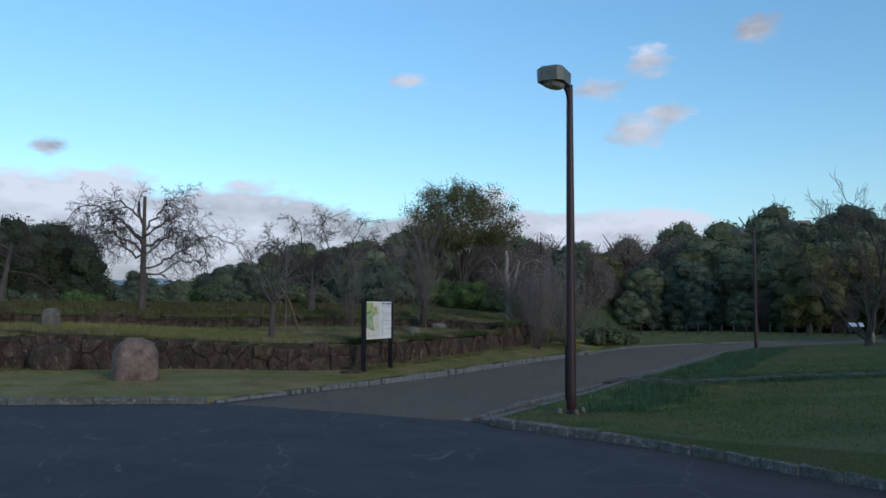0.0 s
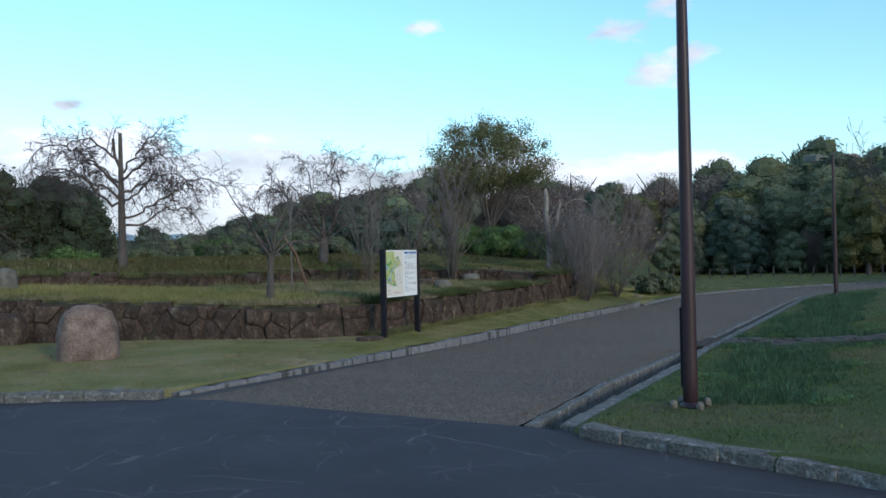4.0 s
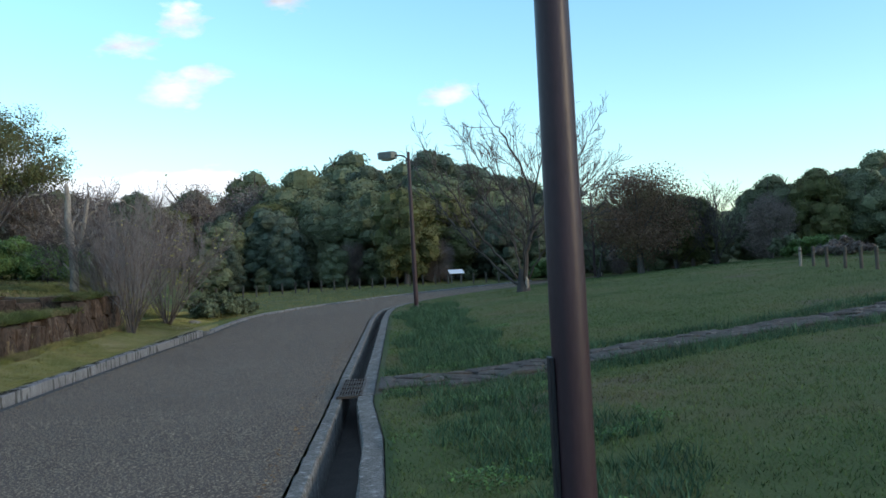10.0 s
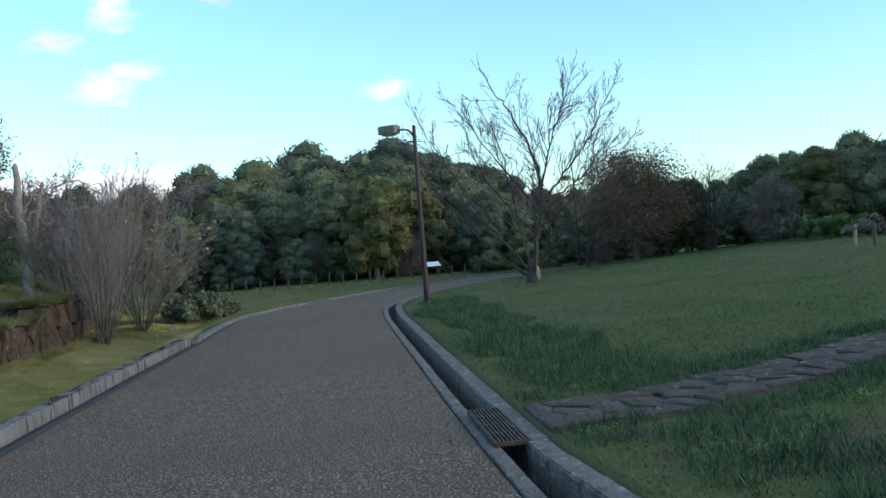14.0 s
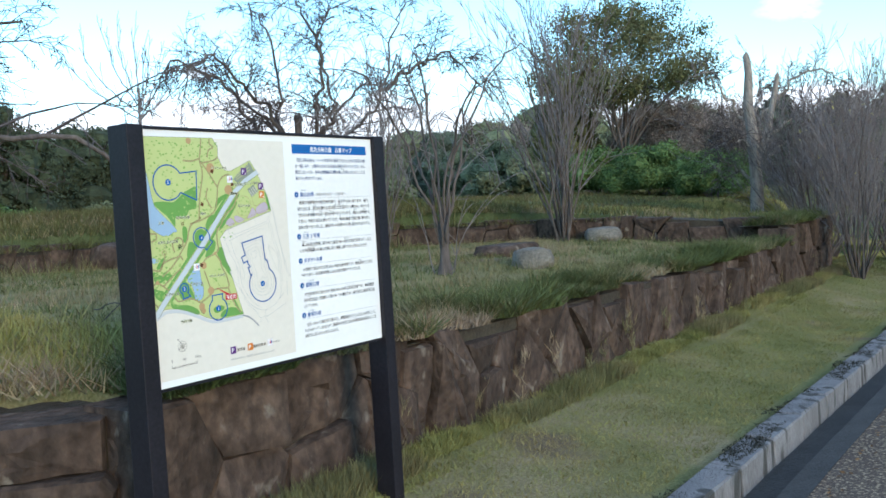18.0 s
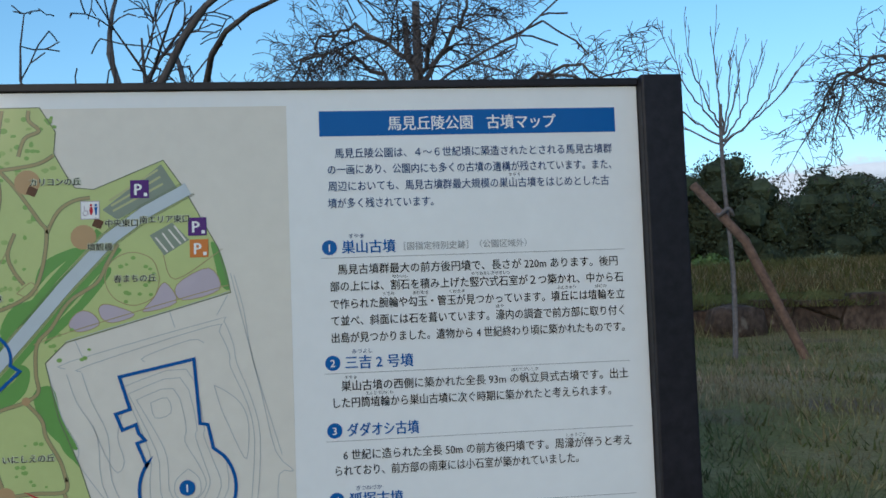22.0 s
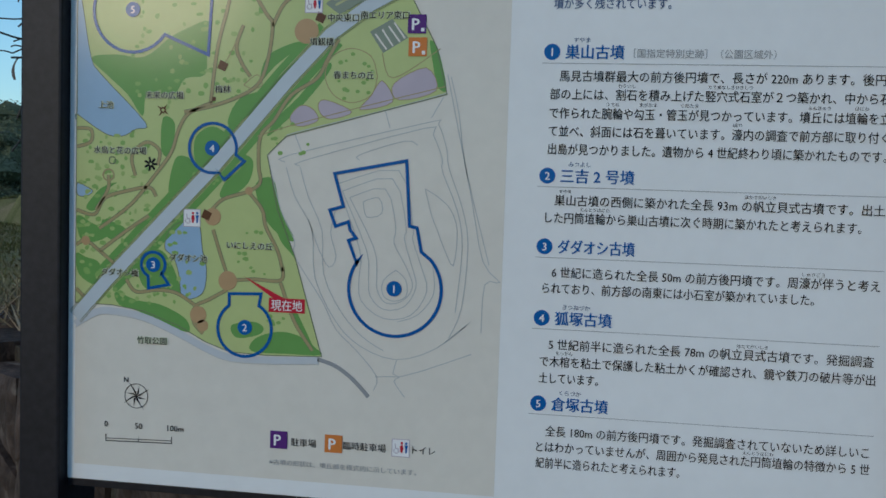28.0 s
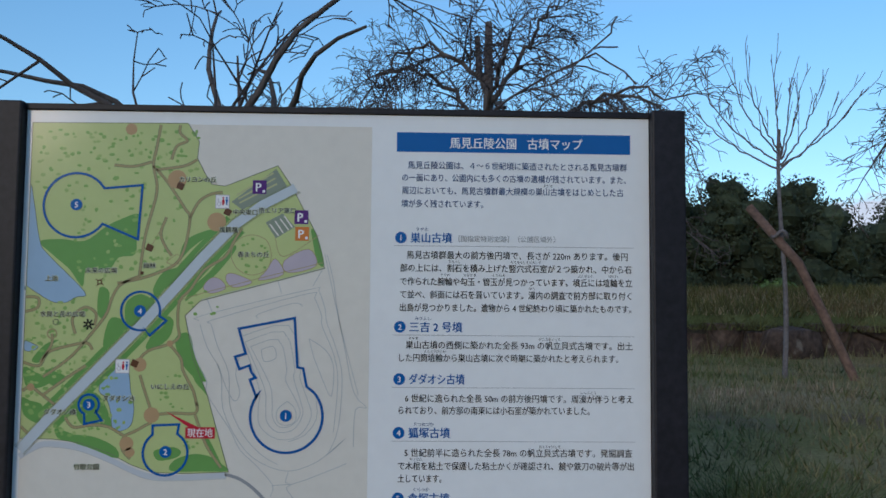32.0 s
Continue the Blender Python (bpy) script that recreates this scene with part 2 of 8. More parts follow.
def crack_lines(m, colour, scale, width, keep):
    """Adds pale crack lines: warped cell borders, broken up by noise."""
    nodes, links = m.node_tree.nodes, m.node_tree.links
    b = nodes["Principled BSDF"]
    src = b.inputs["Base Color"].links[0].from_socket
    tc = nodes.new("ShaderNodeTexCoord")
    wob = nodes.new("ShaderNodeTexNoise")
    wob.inputs["Scale"].default_value, wob.inputs["Detail"].default_value = scale * 2.2, 5
    links.new(tc.outputs["Object"], wob.inputs["Vector"])
    add = nodes.new("ShaderNodeVectorMath")
    add.operation = "MULTIPLY_ADD"
    add.inputs[1].default_value = (0.4 / scale, 0.4 / scale, 0)
    links.new(wob.outputs["Color"], add.inputs[0])
    links.new(tc.outputs["Object"], add.inputs[2])
    cell = nodes.new("ShaderNodeTexVoronoi")
    cell.feature = "DISTANCE_TO_EDGE"
    cell.inputs["Scale"].default_value = scale
    links.new(add.outputs[0], cell.inputs["Vector"])
    line = nodes.new("ShaderNodeMapRange")
    line.inputs[1].default_value, line.inputs[2].default_value, line.inputs[3].default_value, line.inputs[4].default_value = width * 0.4, width, 1, 0
    links.new(cell.outputs[0], line.inputs[0])
    gap = nodes.new("ShaderNodeTexNoise")
    gap.inputs["Scale"].default_value, gap.inputs["Detail"].default_value = scale * 1.7, 4
    links.new(tc.outputs["Object"], gap.inputs["Vector"])
    on = nodes.new("ShaderNodeMapRange")
    on.inputs[1].default_value, on.inputs[2].default_value = 0.62 - keep * 0.3, 0.70 - keep * 0.3
    links.new(gap.outputs[0], on.inputs[0])
    both = nodes.new("ShaderNodeMath")
    both.operation = "MULTIPLY"
    links.new(line.outputs[0], both.inputs[0])
    links.new(on.outputs[0], both.inputs[1])
    mx = nodes.new("ShaderNodeMix")
    mx.data_type = "RGBA"
    links.new(both.outputs[0], mx.inputs["Factor"])
    links.new(src, mx.inputs["A"])
    mx.inputs["B"].default_value = (*colour, 1)
    links.new(mx.outputs["Result"], b.inputs["Base Color"])


crack_lines(ASPHALT, (0.105, 0.105, 0.11), 0.42, 0.0035, 0.45)
crack_lines(ASPHALT, (0.10, 0.10, 0.105), 0.85, 0.006, 0.55)
crack_lines(ASPHALT, (0.085, 0.085, 0.09), 1.4, 0.012, 0.3)
ROADTOP = material("exposed_aggregate", [(0.083, 0.063, 0.050), (0.113, 0.087, 0.069)], 0.5, 0.9, 0.9, 110, spots=((0.36, 0.29, 0.20), 52, 0.46), spec=0.3, grain_amp=0.5)
CONCRETE = material("weathered_concrete", [(0.137, 0.135, 0.138), (0.216, 0.215, 0.219)], 4, 0.85, 0.6, 60, spots=((0.05, 0.05, 0.046), 5, 0.46), stretch=(2.0, 1.5, 0.4), grain_amp=0.3)
LIPSTONE = material("mossy_concrete", [(0.075, 0.075, 0.066), (0.17, 0.166, 0.155)], 6, 0.9, 0.9, 45, spots=((0.25, 0.25, 0.24), 13, 0.32), grain_amp=0.4)
GUTTER = material("gutter_silt", [(0.030, 0.028, 0.026), (0.054, 0.051, 0.046)], 4, 0.85, 0.5, 60)
SOIL = material("dark_soil", [(0.028, 0.022, 0.016), (0.05, 0.042, 0.028)], 5, 0.95, 0.6, 40)
STONE = material("dark_wall_stone", [(0.028, 0.019, 0.014), (0.060, 0.041, 0.032), (0.108, 0.076, 0.059)], 4.0, 0.9, 1.0, 22, spots=((0.17, 0.145, 0.12), 8, 0.2), stretch=(1, 1, 0.7), spec=0.3, grain_amp=0.45)
BOULDER = material("red_boulder", [(0.10, 0.066, 0.053), (0.17, 0.12, 0.098), (0.25, 0.19, 0.16)], 6, 0.85, 0.9, 30, spots=((0.12, 0.09, 0.08), 12, 0.3))
PALE = material("pale_stone", [(0.10, 0.092, 0.075), (0.185, 0.17, 0.14)], 5, 0.85, 0.6, 40, spots=((0.10, 0.09, 0.075), 9, 0.3))
FLAG = material("flagstone", [(0.038, 0.031, 0.026), (0.07, 0.058, 0.049)], 4, 0.85, 0.8, 30, spots=((0.17, 0.15, 0.13), 8, 0.28))
BARK = material("grey_bark", [(0.055, 0.045, 0.042), (0.12, 0.10, 0.09)], 5, 0.9, 0.7, 30, stretch=(1, 1, 0.25))
TWIG = material("dark_twig", [(0.100, 0.090, 0.094), (0.155, 0.140, 0.142)], 5, 0.85)
DARKTWIG = material("cherry_twig", [(0.045, 0.036, 0.036), (0.075, 0.06, 0.058)], 5, 0.85)
DEADBARK = material("weathered_bark", [(0.168, 0.143, 0.119), (0.350, 0.308, 0.266)], 6, 0.9, 0.8, 30, stretch=(1, 1, 0.3))
PALEBARK = material("pale_bark", [(0.16, 0.145, 0.125), (0.28, 0.26, 0.23)], 6, 0.9, 0.6, 30, stretch=(1, 1, 0.3))
LEAF = material("evergreen_leaf", [(0.080, 0.102, 0.062), (0.137, 0.156, 0.090)], 0.35, 0.75, 0.4, 5.5, island=0.3, grain_amp=0.3, spec=0.15)
LEAFDARK = material("conifer_leaf", [(0.057, 0.078, 0.061), (0.095, 0.120, 0.083)], 0.35, 0.75, 0.4, 5.5, island=0.3, grain_amp=0.3, spec=0.15)
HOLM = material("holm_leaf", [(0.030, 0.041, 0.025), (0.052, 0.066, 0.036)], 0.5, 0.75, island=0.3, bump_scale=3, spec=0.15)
LEAFGOLD = material("autumn_leaf", [(0.066, 0.080, 0.034), (0.096, 0.105, 0.044), (0.118, 0.108, 0.052)], 0.7, 0.7, island=0.22, bump_scale=2, spec=0.15)
BRONZE = material("bronze_leaf", [(0.078, 0.093, 0.038), (0.119, 0.127, 0.057), (0.147, 0.123, 0.067)], 0.6, 0.65, island=0.18, bump_scale=2, spec=0.15)
LEAFBRIGHT = material("hedge_leaf", [(0.062, 0.114, 0.038), (0.100, 0.158, 0.053)], 1.2, 0.65, island=0.28, bump_scale=2, spec=0.15)
RUSSET = material("russet_leaf", [(0.107, 0.067, 0.048), (0.168, 0.103, 0.071), (0.160, 0.123, 0.065)], 0.5, 0.8, island=0.3, bump_scale=2, spec=0.15)
LEAFBROWN = material("twiggy_brown", [(0.134, 0.113, 0.105), (0.220, 0.181, 0.163)], 0.7, 0.85, island=0.4, bump_scale=2, spec=0.15)
BROWNPAINT = material("brown_paint", [(0.038, 0.021, 0.025), (0.049, 0.027, 0.033)], 2, 0.42, 0.08, 60, spots=((0.034, 0.021, 0.024), 8, 0.2), stretch=(1, 1, 0.3), spec=0.28, grain_amp=0.1)
MOSS = material("dark_moss", [(0.022, 0.023, 0.018), (0.045, 0.047, 0.032)], 9, 0.95, island=0.35, spec=0.1)
BLACKPAINT = material("black_paint", [(0.010, 0.009, 0.012), (0.017, 0.015, 0.020)], 4, 0.5, 0.03, 80, spec=0.25)
DARKBARK = material("dark_bark", [(0.03, 0.026, 0.025), (0.07, 0.06, 0.056)], 5, 0.9, 0.7, 30, stretch=(1, 1, 0.25))
GREYMETAL = material("grey_housing", [(0.10, 0.11, 0.10), (0.16, 0.17, 0.155)], 6, 0.5, 0.1, 50, metal=0.2)
WOODPOST = material("old_wood", [(0.05, 0.042, 0.036), (0.10, 0.085, 0.07)], 6, 0.9, 0.5, 30, stretch=(1, 1, 0.3))
STAKEWOOD = material("brown_stake", [(0.105, 0.062, 0.045), (0.165, 0.10, 0.075)], 6, 0.85, 0.5, 30)
IRON = material("rusty_iron", [(0.045, 0.04, 0.036), (0.09, 0.065, 0.05)], 8, 0.7, 0.3, 60, metal=0.4)


# ---- mesh helpers ----
def fast_mesh(name, verts, faces, mat, smooth=False):
    """A mesh from numpy vertices (n, 3) and faces (m, k)."""
    me = bpy.data.meshes.new(name)
    verts, faces = np.asarray(verts, np.float32), np.asarray(faces, np.int32)
    k = faces.shape[1]
    me.vertices.add(len(verts))
    me.vertices.foreach_set("co", verts.ravel())
    me.loops.add(faces.size)
    me.loops.foreach_set("vertex_index", faces.ravel())
    me.polygons.add(len(faces))
    me.polygons.foreach_set("loop_start", np.arange(0, faces.size, k, dtype=np.int32))
    me.polygons.foreach_set("use_smooth", np.full(len(faces), smooth))
    me.update(calc_edges=True)
    me.materials.append(mat)
    return me


def link_mesh(name, me, parent=None, label=""):
    ob = new(name, me)
    if parent:
        ob.parent = parent
    if label:
        ob["label"] = label
    return ob


def part(name, bm, mat, parent, label="", smooth=False):
    me = bpy.data.meshes.new(name)
    bmesh.ops.recalc_face_normals(bm, faces=bm.faces)
    bm.to_mesh(me)
    bm.free()
    me.materials.append(mat)
    if smooth:
        me.polygons.foreach_set("use_smooth", np.full(len(me.polygons), True))
    return link_mesh(name, me, parent, label)


def empty(name, m, label="", category="", group="", kind=""):
    ob = new(name)
    ob.empty_display_size = 0.2
    ob.matrix_basis = m
    return tagged(ob, label, category, group, kind)


def box_bm(x0, x1, y0, y1, z0, z1, bevel=0.0, bm=None):
    bm2 = bmesh.new()
    bmesh.ops.create_cube(bm2, size=1)
    for v in bm2.verts:
        v.co = Vector(((x0, x1)[v.co.x > 0], (y0, y1)[v.co.y > 0], (z0, z1)[v.co.z > 0]))
    if bevel:
        bmesh.ops.bevel(bm2, geom=bm2.edges[:], offset=bevel, segments=2, affect="EDGES", profile=0.6)
    if bm is None:
        return bm2
    tmp = bpy.data.meshes.new("tmp")
    bm2.to_mesh(tmp)
    bm2.free()
    bm.from_mesh(tmp)
    bpy.data.meshes.remove(tmp)
    return bm


def tube_arrays(paths, sides=5):
    """Round tubes along paths of (point, radius), as numpy vertices and quads."""
    V, F, base = [], [], 0
    ring = [(math.cos(2 * math.pi * i / sides), math.sin(2 * math.pi * i / sides)) for i in range(sides)]
    for path in paths:
        n = len(path)
        for i, (p, r) in enumerate(path):
            d = path[min(i + 1, n - 1)][0] - path[max(i - 1, 0)][0]
            d = d.normalized() if d.length > 1e-6 else Vector((0, 0, 1))
            a = d.cross(Vector((0.31, 0.87, 0.4))).normalized()
            b = d.cross(a)
            for c, s in ring:
                V.append(p + a * (c * r) + b * (s * r))
        for i in range(n - 1):
            for j in range(sides):
                k = (j + 1) % sides
                F.append((base + i * sides + j, base + i * sides + k, base + (i + 1) * sides + k, base + (i + 1) * sides + j))
        base += n * sides
    return np.array([tuple(v) for v in V]), np.array(F)


def lathe_bm(profile, sides=16):
    """A turned body from (radius, z) pairs."""
    bm = bmesh.new()
    rings = [[bm.verts.new((r * math.cos(2 * math.pi * i / sides), r * math.sin(2 * math.pi * i / sides), z)) for i in range(sides)] for r, z in profile]
    for a, b in zip(rings, rings[1:]):
        for i in range(sides):
            bm.faces.new((a[i], a[(i + 1) % sides], b[(i + 1) % sides], b[i]))
    bm.faces.new(rings[0][::-1])
    bm.faces.new(rings[-1])
    return bm


# ---- the lie of the land ----
def ramp_at(x, *pairs):
    return np.interp(x, [p[0] for p in pairs], [p[1] for p in pairs])


def road_z(x):
    return ramp_at(x, (-60, 0.14), (-20, 0.09), (-7, 0.08), (1, -0.055), (9, -0.085), (18, -0.10), (30, -0.22), (60, -0.5))


def bend(x):
    """Sideways shift of the road where it curves off."""
    return ramp_at(x, (14, 0), (16, -0.04), (18, -0.15), (20, -0.45), (22.5, -1.1), (25, -2.0), (30, -4.2), (37, -8.0), (45, -13.2), (60, -25))


def inner(x):
    """Sideways shift of the drain's road-side lip, which veers off near the lot."""
    return ramp_at(x, (-7.5, -0.27), (-6, -0.20), (-4, -0.06), (0, -0.03), (3, 0.0))


def outer(x):
    """The same for the lawn-side lip: the drain widens towards the lot."""
    return ramp_at(x, (-7.5, -0.30), (-5, -0.23), (-1.5, -0.15), (0.6, 0.0))


def left(x):
    """Shift of the north kerb."""
    return ramp_at(x, (3, 0.0), (8, -0.06), (13, -0.2), (20, -0.1), (30, 0.0))


def lot_edge(y):
    """The parking lot lies west of this x."""
    return ramp_at(y, (-40, -25), (-14, -11.2), (-10.8, -9.1), (-10.2, -8.75), (-9.45, -8.3), (-8.45, -7.75), (-7.2, -7.3), (-6.2, -6.95), (-5.9, -6.8), (-1.9, -6.65), (-1.3, -6.8), (-0.8, -7.0), (-0.2, -7.35), (1.4, -8.35), (5, -9.6), (12, -12.2), (40, -30))


def wall_line(x):
    return ramp_at(x, (-30, 48), (-9, 15.1), (-4.2, 7.5), (-2.5, 4.3), (-1.6, 2.0), (0.3, 0.72), (60, 0.72))


def wall_line_2(x):
    return ramp_at(x, (-16, 22), (-6, 13.2), (-2, 9.7), (0, 8.4), (2, 7.75), (5, 7.2), (7.2, 6.5), (8.4, 5.3), (9.3, 4.0), (9.65, 2.2), (9.9, 0.58), (60, 0.58))


def sstep(a, b, x):
    t = np.clip((x - a) / (b - a), 0, 1)
    return t * t * (3 - 2 * t)


def terrace(x, y):
    """Height of the lower terrace: an even slope in the west, a rise and then a flat behind the map sign."""
    d = np.asarray(y, float) - 0.5
    west, east = 0.052 * np.clip(d, 0, 8), 0.083 * np.clip(d, 0, 2) + 0.018 * np.clip(d - 2, 0, 5)
    return 0.66 + west + (east - west) * ramp_at(x, (-1, 0.0), (2, 1.0))


def land(x, y):
    """Ground height."""
    x, y = np.asarray(x, float), np.asarray(y, float)
    v = y - bend(x)
    zr = road_z(x)
    right = zr + 0.05 + 0.060 * np.clip(-v - 7.0, 0, 10.5) + 0.045 * np.clip(-v - 17.5, 0, 14)
    verge = zr + 0.06 + 0.02 * np.clip(v + 0.9, 0, 3) + sstep(-0.8, 0.35, v) * ramp_at(x, (-6, 0.0), (0, 0.05), (4, 0.1), (11, 0.19), (14, 0.15), (20, 0.0))
    field = zr + 0.05
    t1 = terrace(x, y)
    t2 = 1.08 + 0.082 * np.clip(y - 2.0, -1, 6)
    t2 = np.where(x < 9.4, np.minimum(t2, terrace(x, np.minimum(wall_line_2(x), 8.5)) + 0.33 + 0.25 * np.clip(y - wall_line_2(x), 0, 9)), t2)
    t2 = t2 - 0.12 * np.clip(y - 16, 0, 30)
    bank = sstep(-0.3, 2.4, y - np.clip(x - 11.5, 0, 60) * 0.16 - 0.4)
    t2 = np.where(x > 10.5, field + (t2 - field) * np.where(x > 12.2, bank, 1.0), t2)
    up = np.where(y > np.maximum(wall_line_2(x) + 0.25, wall_line_2(x - 0.28) + 0.05), t2, np.where((y > wall_line(x) + 0.25 * (x < 0.3) + 0.3 * (x < -1.55)) & (x < 12.2), t1, np.where(x > 11.8, np.maximum(field + (t2 - field) * bank, verge), verge)))
    z = np.where(v < -3.2, right, up)
    z = z + 0.02 * np.sin(x * 1.3 + 0.5 * y) * np.cos(y * 0.9 - x * 0.4) * (np.abs(v + 3.2) > 3.2)
    far = np.hypot(x - 10, y + 3)
    return z + np.clip(far - 66, 0, 45) * 0.11 * (x > 14) * sstep(0.95, 0.7, np.arctan2(y + 3, x - 10))


def sunk(x, y, w):
    """Ground with the bed of the lot, the road and its gutters cut out."""
    z = land(x, y)
    on_road = (w > -5.80) & (w < -1.06) & (x > -7.0)
    on_lot = x < lot_edge(y) - 0.07
    return np.where(on_road | on_lot, np.minimum(z, road_z(x)) - 0.5, z)


def axis(*spans):
    out = []
    for a, b, step in spans:
        out += list(np.arange(a, b - 1e-6, step))
    return np.array(out + [spans[-1][1]])


def build_ground():
    xs = axis((-900, -200, 100), (-200, -60, 20), (-60, -14, 2.5), (-14, -5.5, 0.14), (-5.5, 14, 0.2), (14, 30, 0.4), (30, 64, 1.2), (64, 200, 8), (200, 1000, 100))
    vs = axis((-900, -200, 100), (-200, -60, 20), (-60, -20, 2.0), (-20, -6.95, 0.25), (-6.95, -5.82, 0.113), (-5.82, -5.78, 0.04), (-5.78, -1.07, 0.157), (-1.07, -1.03, 0.04), (-1.03, 10, 0.147), (10, 24, 0.5), (24, 60, 2), (60, 200, 10), (200, 1000, 100))
    X, W = np.meshgrid(xs, vs)
    Y = W + bend(X) + outer(X) * sstep(-8.5, -6.2, W) * sstep(-4.5, -5.6, W) + left(X) * sstep(-3.0, -1.3, W) * sstep(0.3, -0.6, W)
    Z = sunk(X, Y, W)
    n, m = X.shape
    idx = np.arange(n * m).reshape(n, m)
    F = np.stack([idx[:-1, :-1], idx[:-1, 1:], idx[1:, 1:], idx[1:, :-1]], -1).reshape(-1, 4)
    ob = new("ground", fast_mesh("ground", np.stack([X, Y, Z], -1).reshape(-1, 3), F, GROUND, True))
    ob.data.materials.append(DRYGROUND)
    ob.data.polygons.foreach_set("material_index", ((W[:-1, :-1] > -3) & (X[:-1, :-1] < 15) & (Y[:-1, :-1] < wall_line_2(X[:-1, :-1]))).astype(np.int32).ravel())
    return tagged(ob, "uneven evening turf with bare and dry patches", "ground", kind="structure")


def strip(name, xs, v0, v1, dz0, dz1, mat, shift0=None, shift1=None, steps=1):
    """A ribbon along the road between two offsets, closed below."""
    V, F = [], []
    for x in xs:
        for j in range(steps + 1):
            f = j / steps
            a, b = v0 + (shift0(x) if shift0 else 0), v1 + (shift1(x) if shift1 else 0)
            V.append((x, a + (b - a) * f + bend(x), road_z(x) + (dz0(x) if callable(dz0) else dz0) * (1 - f) + (dz1(x) if callable(dz1) else dz1) * f))
    k = steps + 1
    for i in range(len(xs) - 1):
        for j in range(steps):
            F.append((i * k + j, (i + 1) * k + j, (i + 1) * k + j + 1, i * k + j + 1))
    return fast_mesh(name, V, F, mat)


ground = build_ground()
road_xs = axis((-6.8, 14, 0.4), (14, 46, 0.8))
road = tagged(new("road", strip("road", road_xs, -5.30, -1.50, 0.0, 0.0, ROADTOP, inner, left, steps=8)), "park road of brown exposed aggregate paving", "road", kind="structure")


def build_lot():
    ys = axis((-200, -40, 20), (-40, -14, 2), (-14, 6, 0.25), (6, 40, 2), (40, 200, 20))
    V, F = [], []
    cols = 14
    for y in ys:
        e = float(lot_edge(y)) - 0.0
        for j in range(cols):
            x = e - (0, 0.6, 1.5, 3, 5, 7, 9, 11, 14, 18, 30, 60, 150, 400)[j]
            V.append((x, y, float(road_z(x)) + 0.004))
    for i in range(len(ys) - 1):
        for j in range(cols - 1):
            F.append((i * cols + j, (i + 1) * cols + j, (i + 1) * cols + j + 1, i * cols + j + 1))
    return tagged(new("car_park", fast_mesh("car_park", V, F, ASPHALT)), "dark worn asphalt of a car park with pale cracks", "pavement", kind="structure")


build_lot()


# ---- kerbs, gutters and drain ----
def piece_meshes(name, lx, ly, lz, mat, count=4, rough=0.006, bevel=0.012):
    """A few worn blocks, lx long, centred in x and y, top at z = 0."""
    out = []
    for k in range(count):
        bm = bmesh.new()
        bmesh.ops.create_cube(bm, size=1)
        bmesh.ops.bevel(bm, geom=bm.edges[:], offset=0.12, segments=1, affect="EDGES")
        rng = random.Random(k * 7 + len(name))
        for v in bm.verts:
            c = v.co
            half = (lx / 2 - 0.004, ly / 2, lz / 2)
            v.co = Vector([math.copysign(h - (bevel if abs(a) < 0.45 else 0.0), a) if abs(a) > 0.3 else a for a, h in zip(c, half)])
            v.co += Vector((rng.uniform(-1, 1) * rough * 0.4, rng.uniform(-1, 1) * rough, rng.uniform(-1, 1) * rough - lz / 2))
        me = bpy.data.meshes.new(name)
        bm.to_mesh(me)
        bm.free()
        me.materials.append(mat)
        out.append(me)
    return out


def set_pieces(holder, name, meshes, places, seed=1):
    rng = random.Random(seed)
    for x, y, z, turn in places:
        ob = link_mesh(name, rng.choice(meshes), holder)
        ob.matrix_basis = pose(x, y, z + rng.uniform(-0.004, 0.004), 0, 0, turn + rng.uniform(-0.5, 0.5))


def along_road(x0, x1, v, dz, step=0.6, shift=lambda x: 0.0):
    out, x = [], x0
    while x < x1:
        a = float(bend(x + step / 2 + 0.3) + shift(x + step / 2 + 0.3) - bend(x + step / 2 - 0.3) - shift(x + step / 2 - 0.3)) / 0.6
        c = math.cos(math.atan(a))
        xm = x + step * c / 2
        out.append((xm, v + float(bend(xm)) + float(shift(xm)), float(road_z(xm)) + (float(dz(xm)) if callable(dz) else dz), math.degrees(math.atan(a))))
        x += step * c
    return out


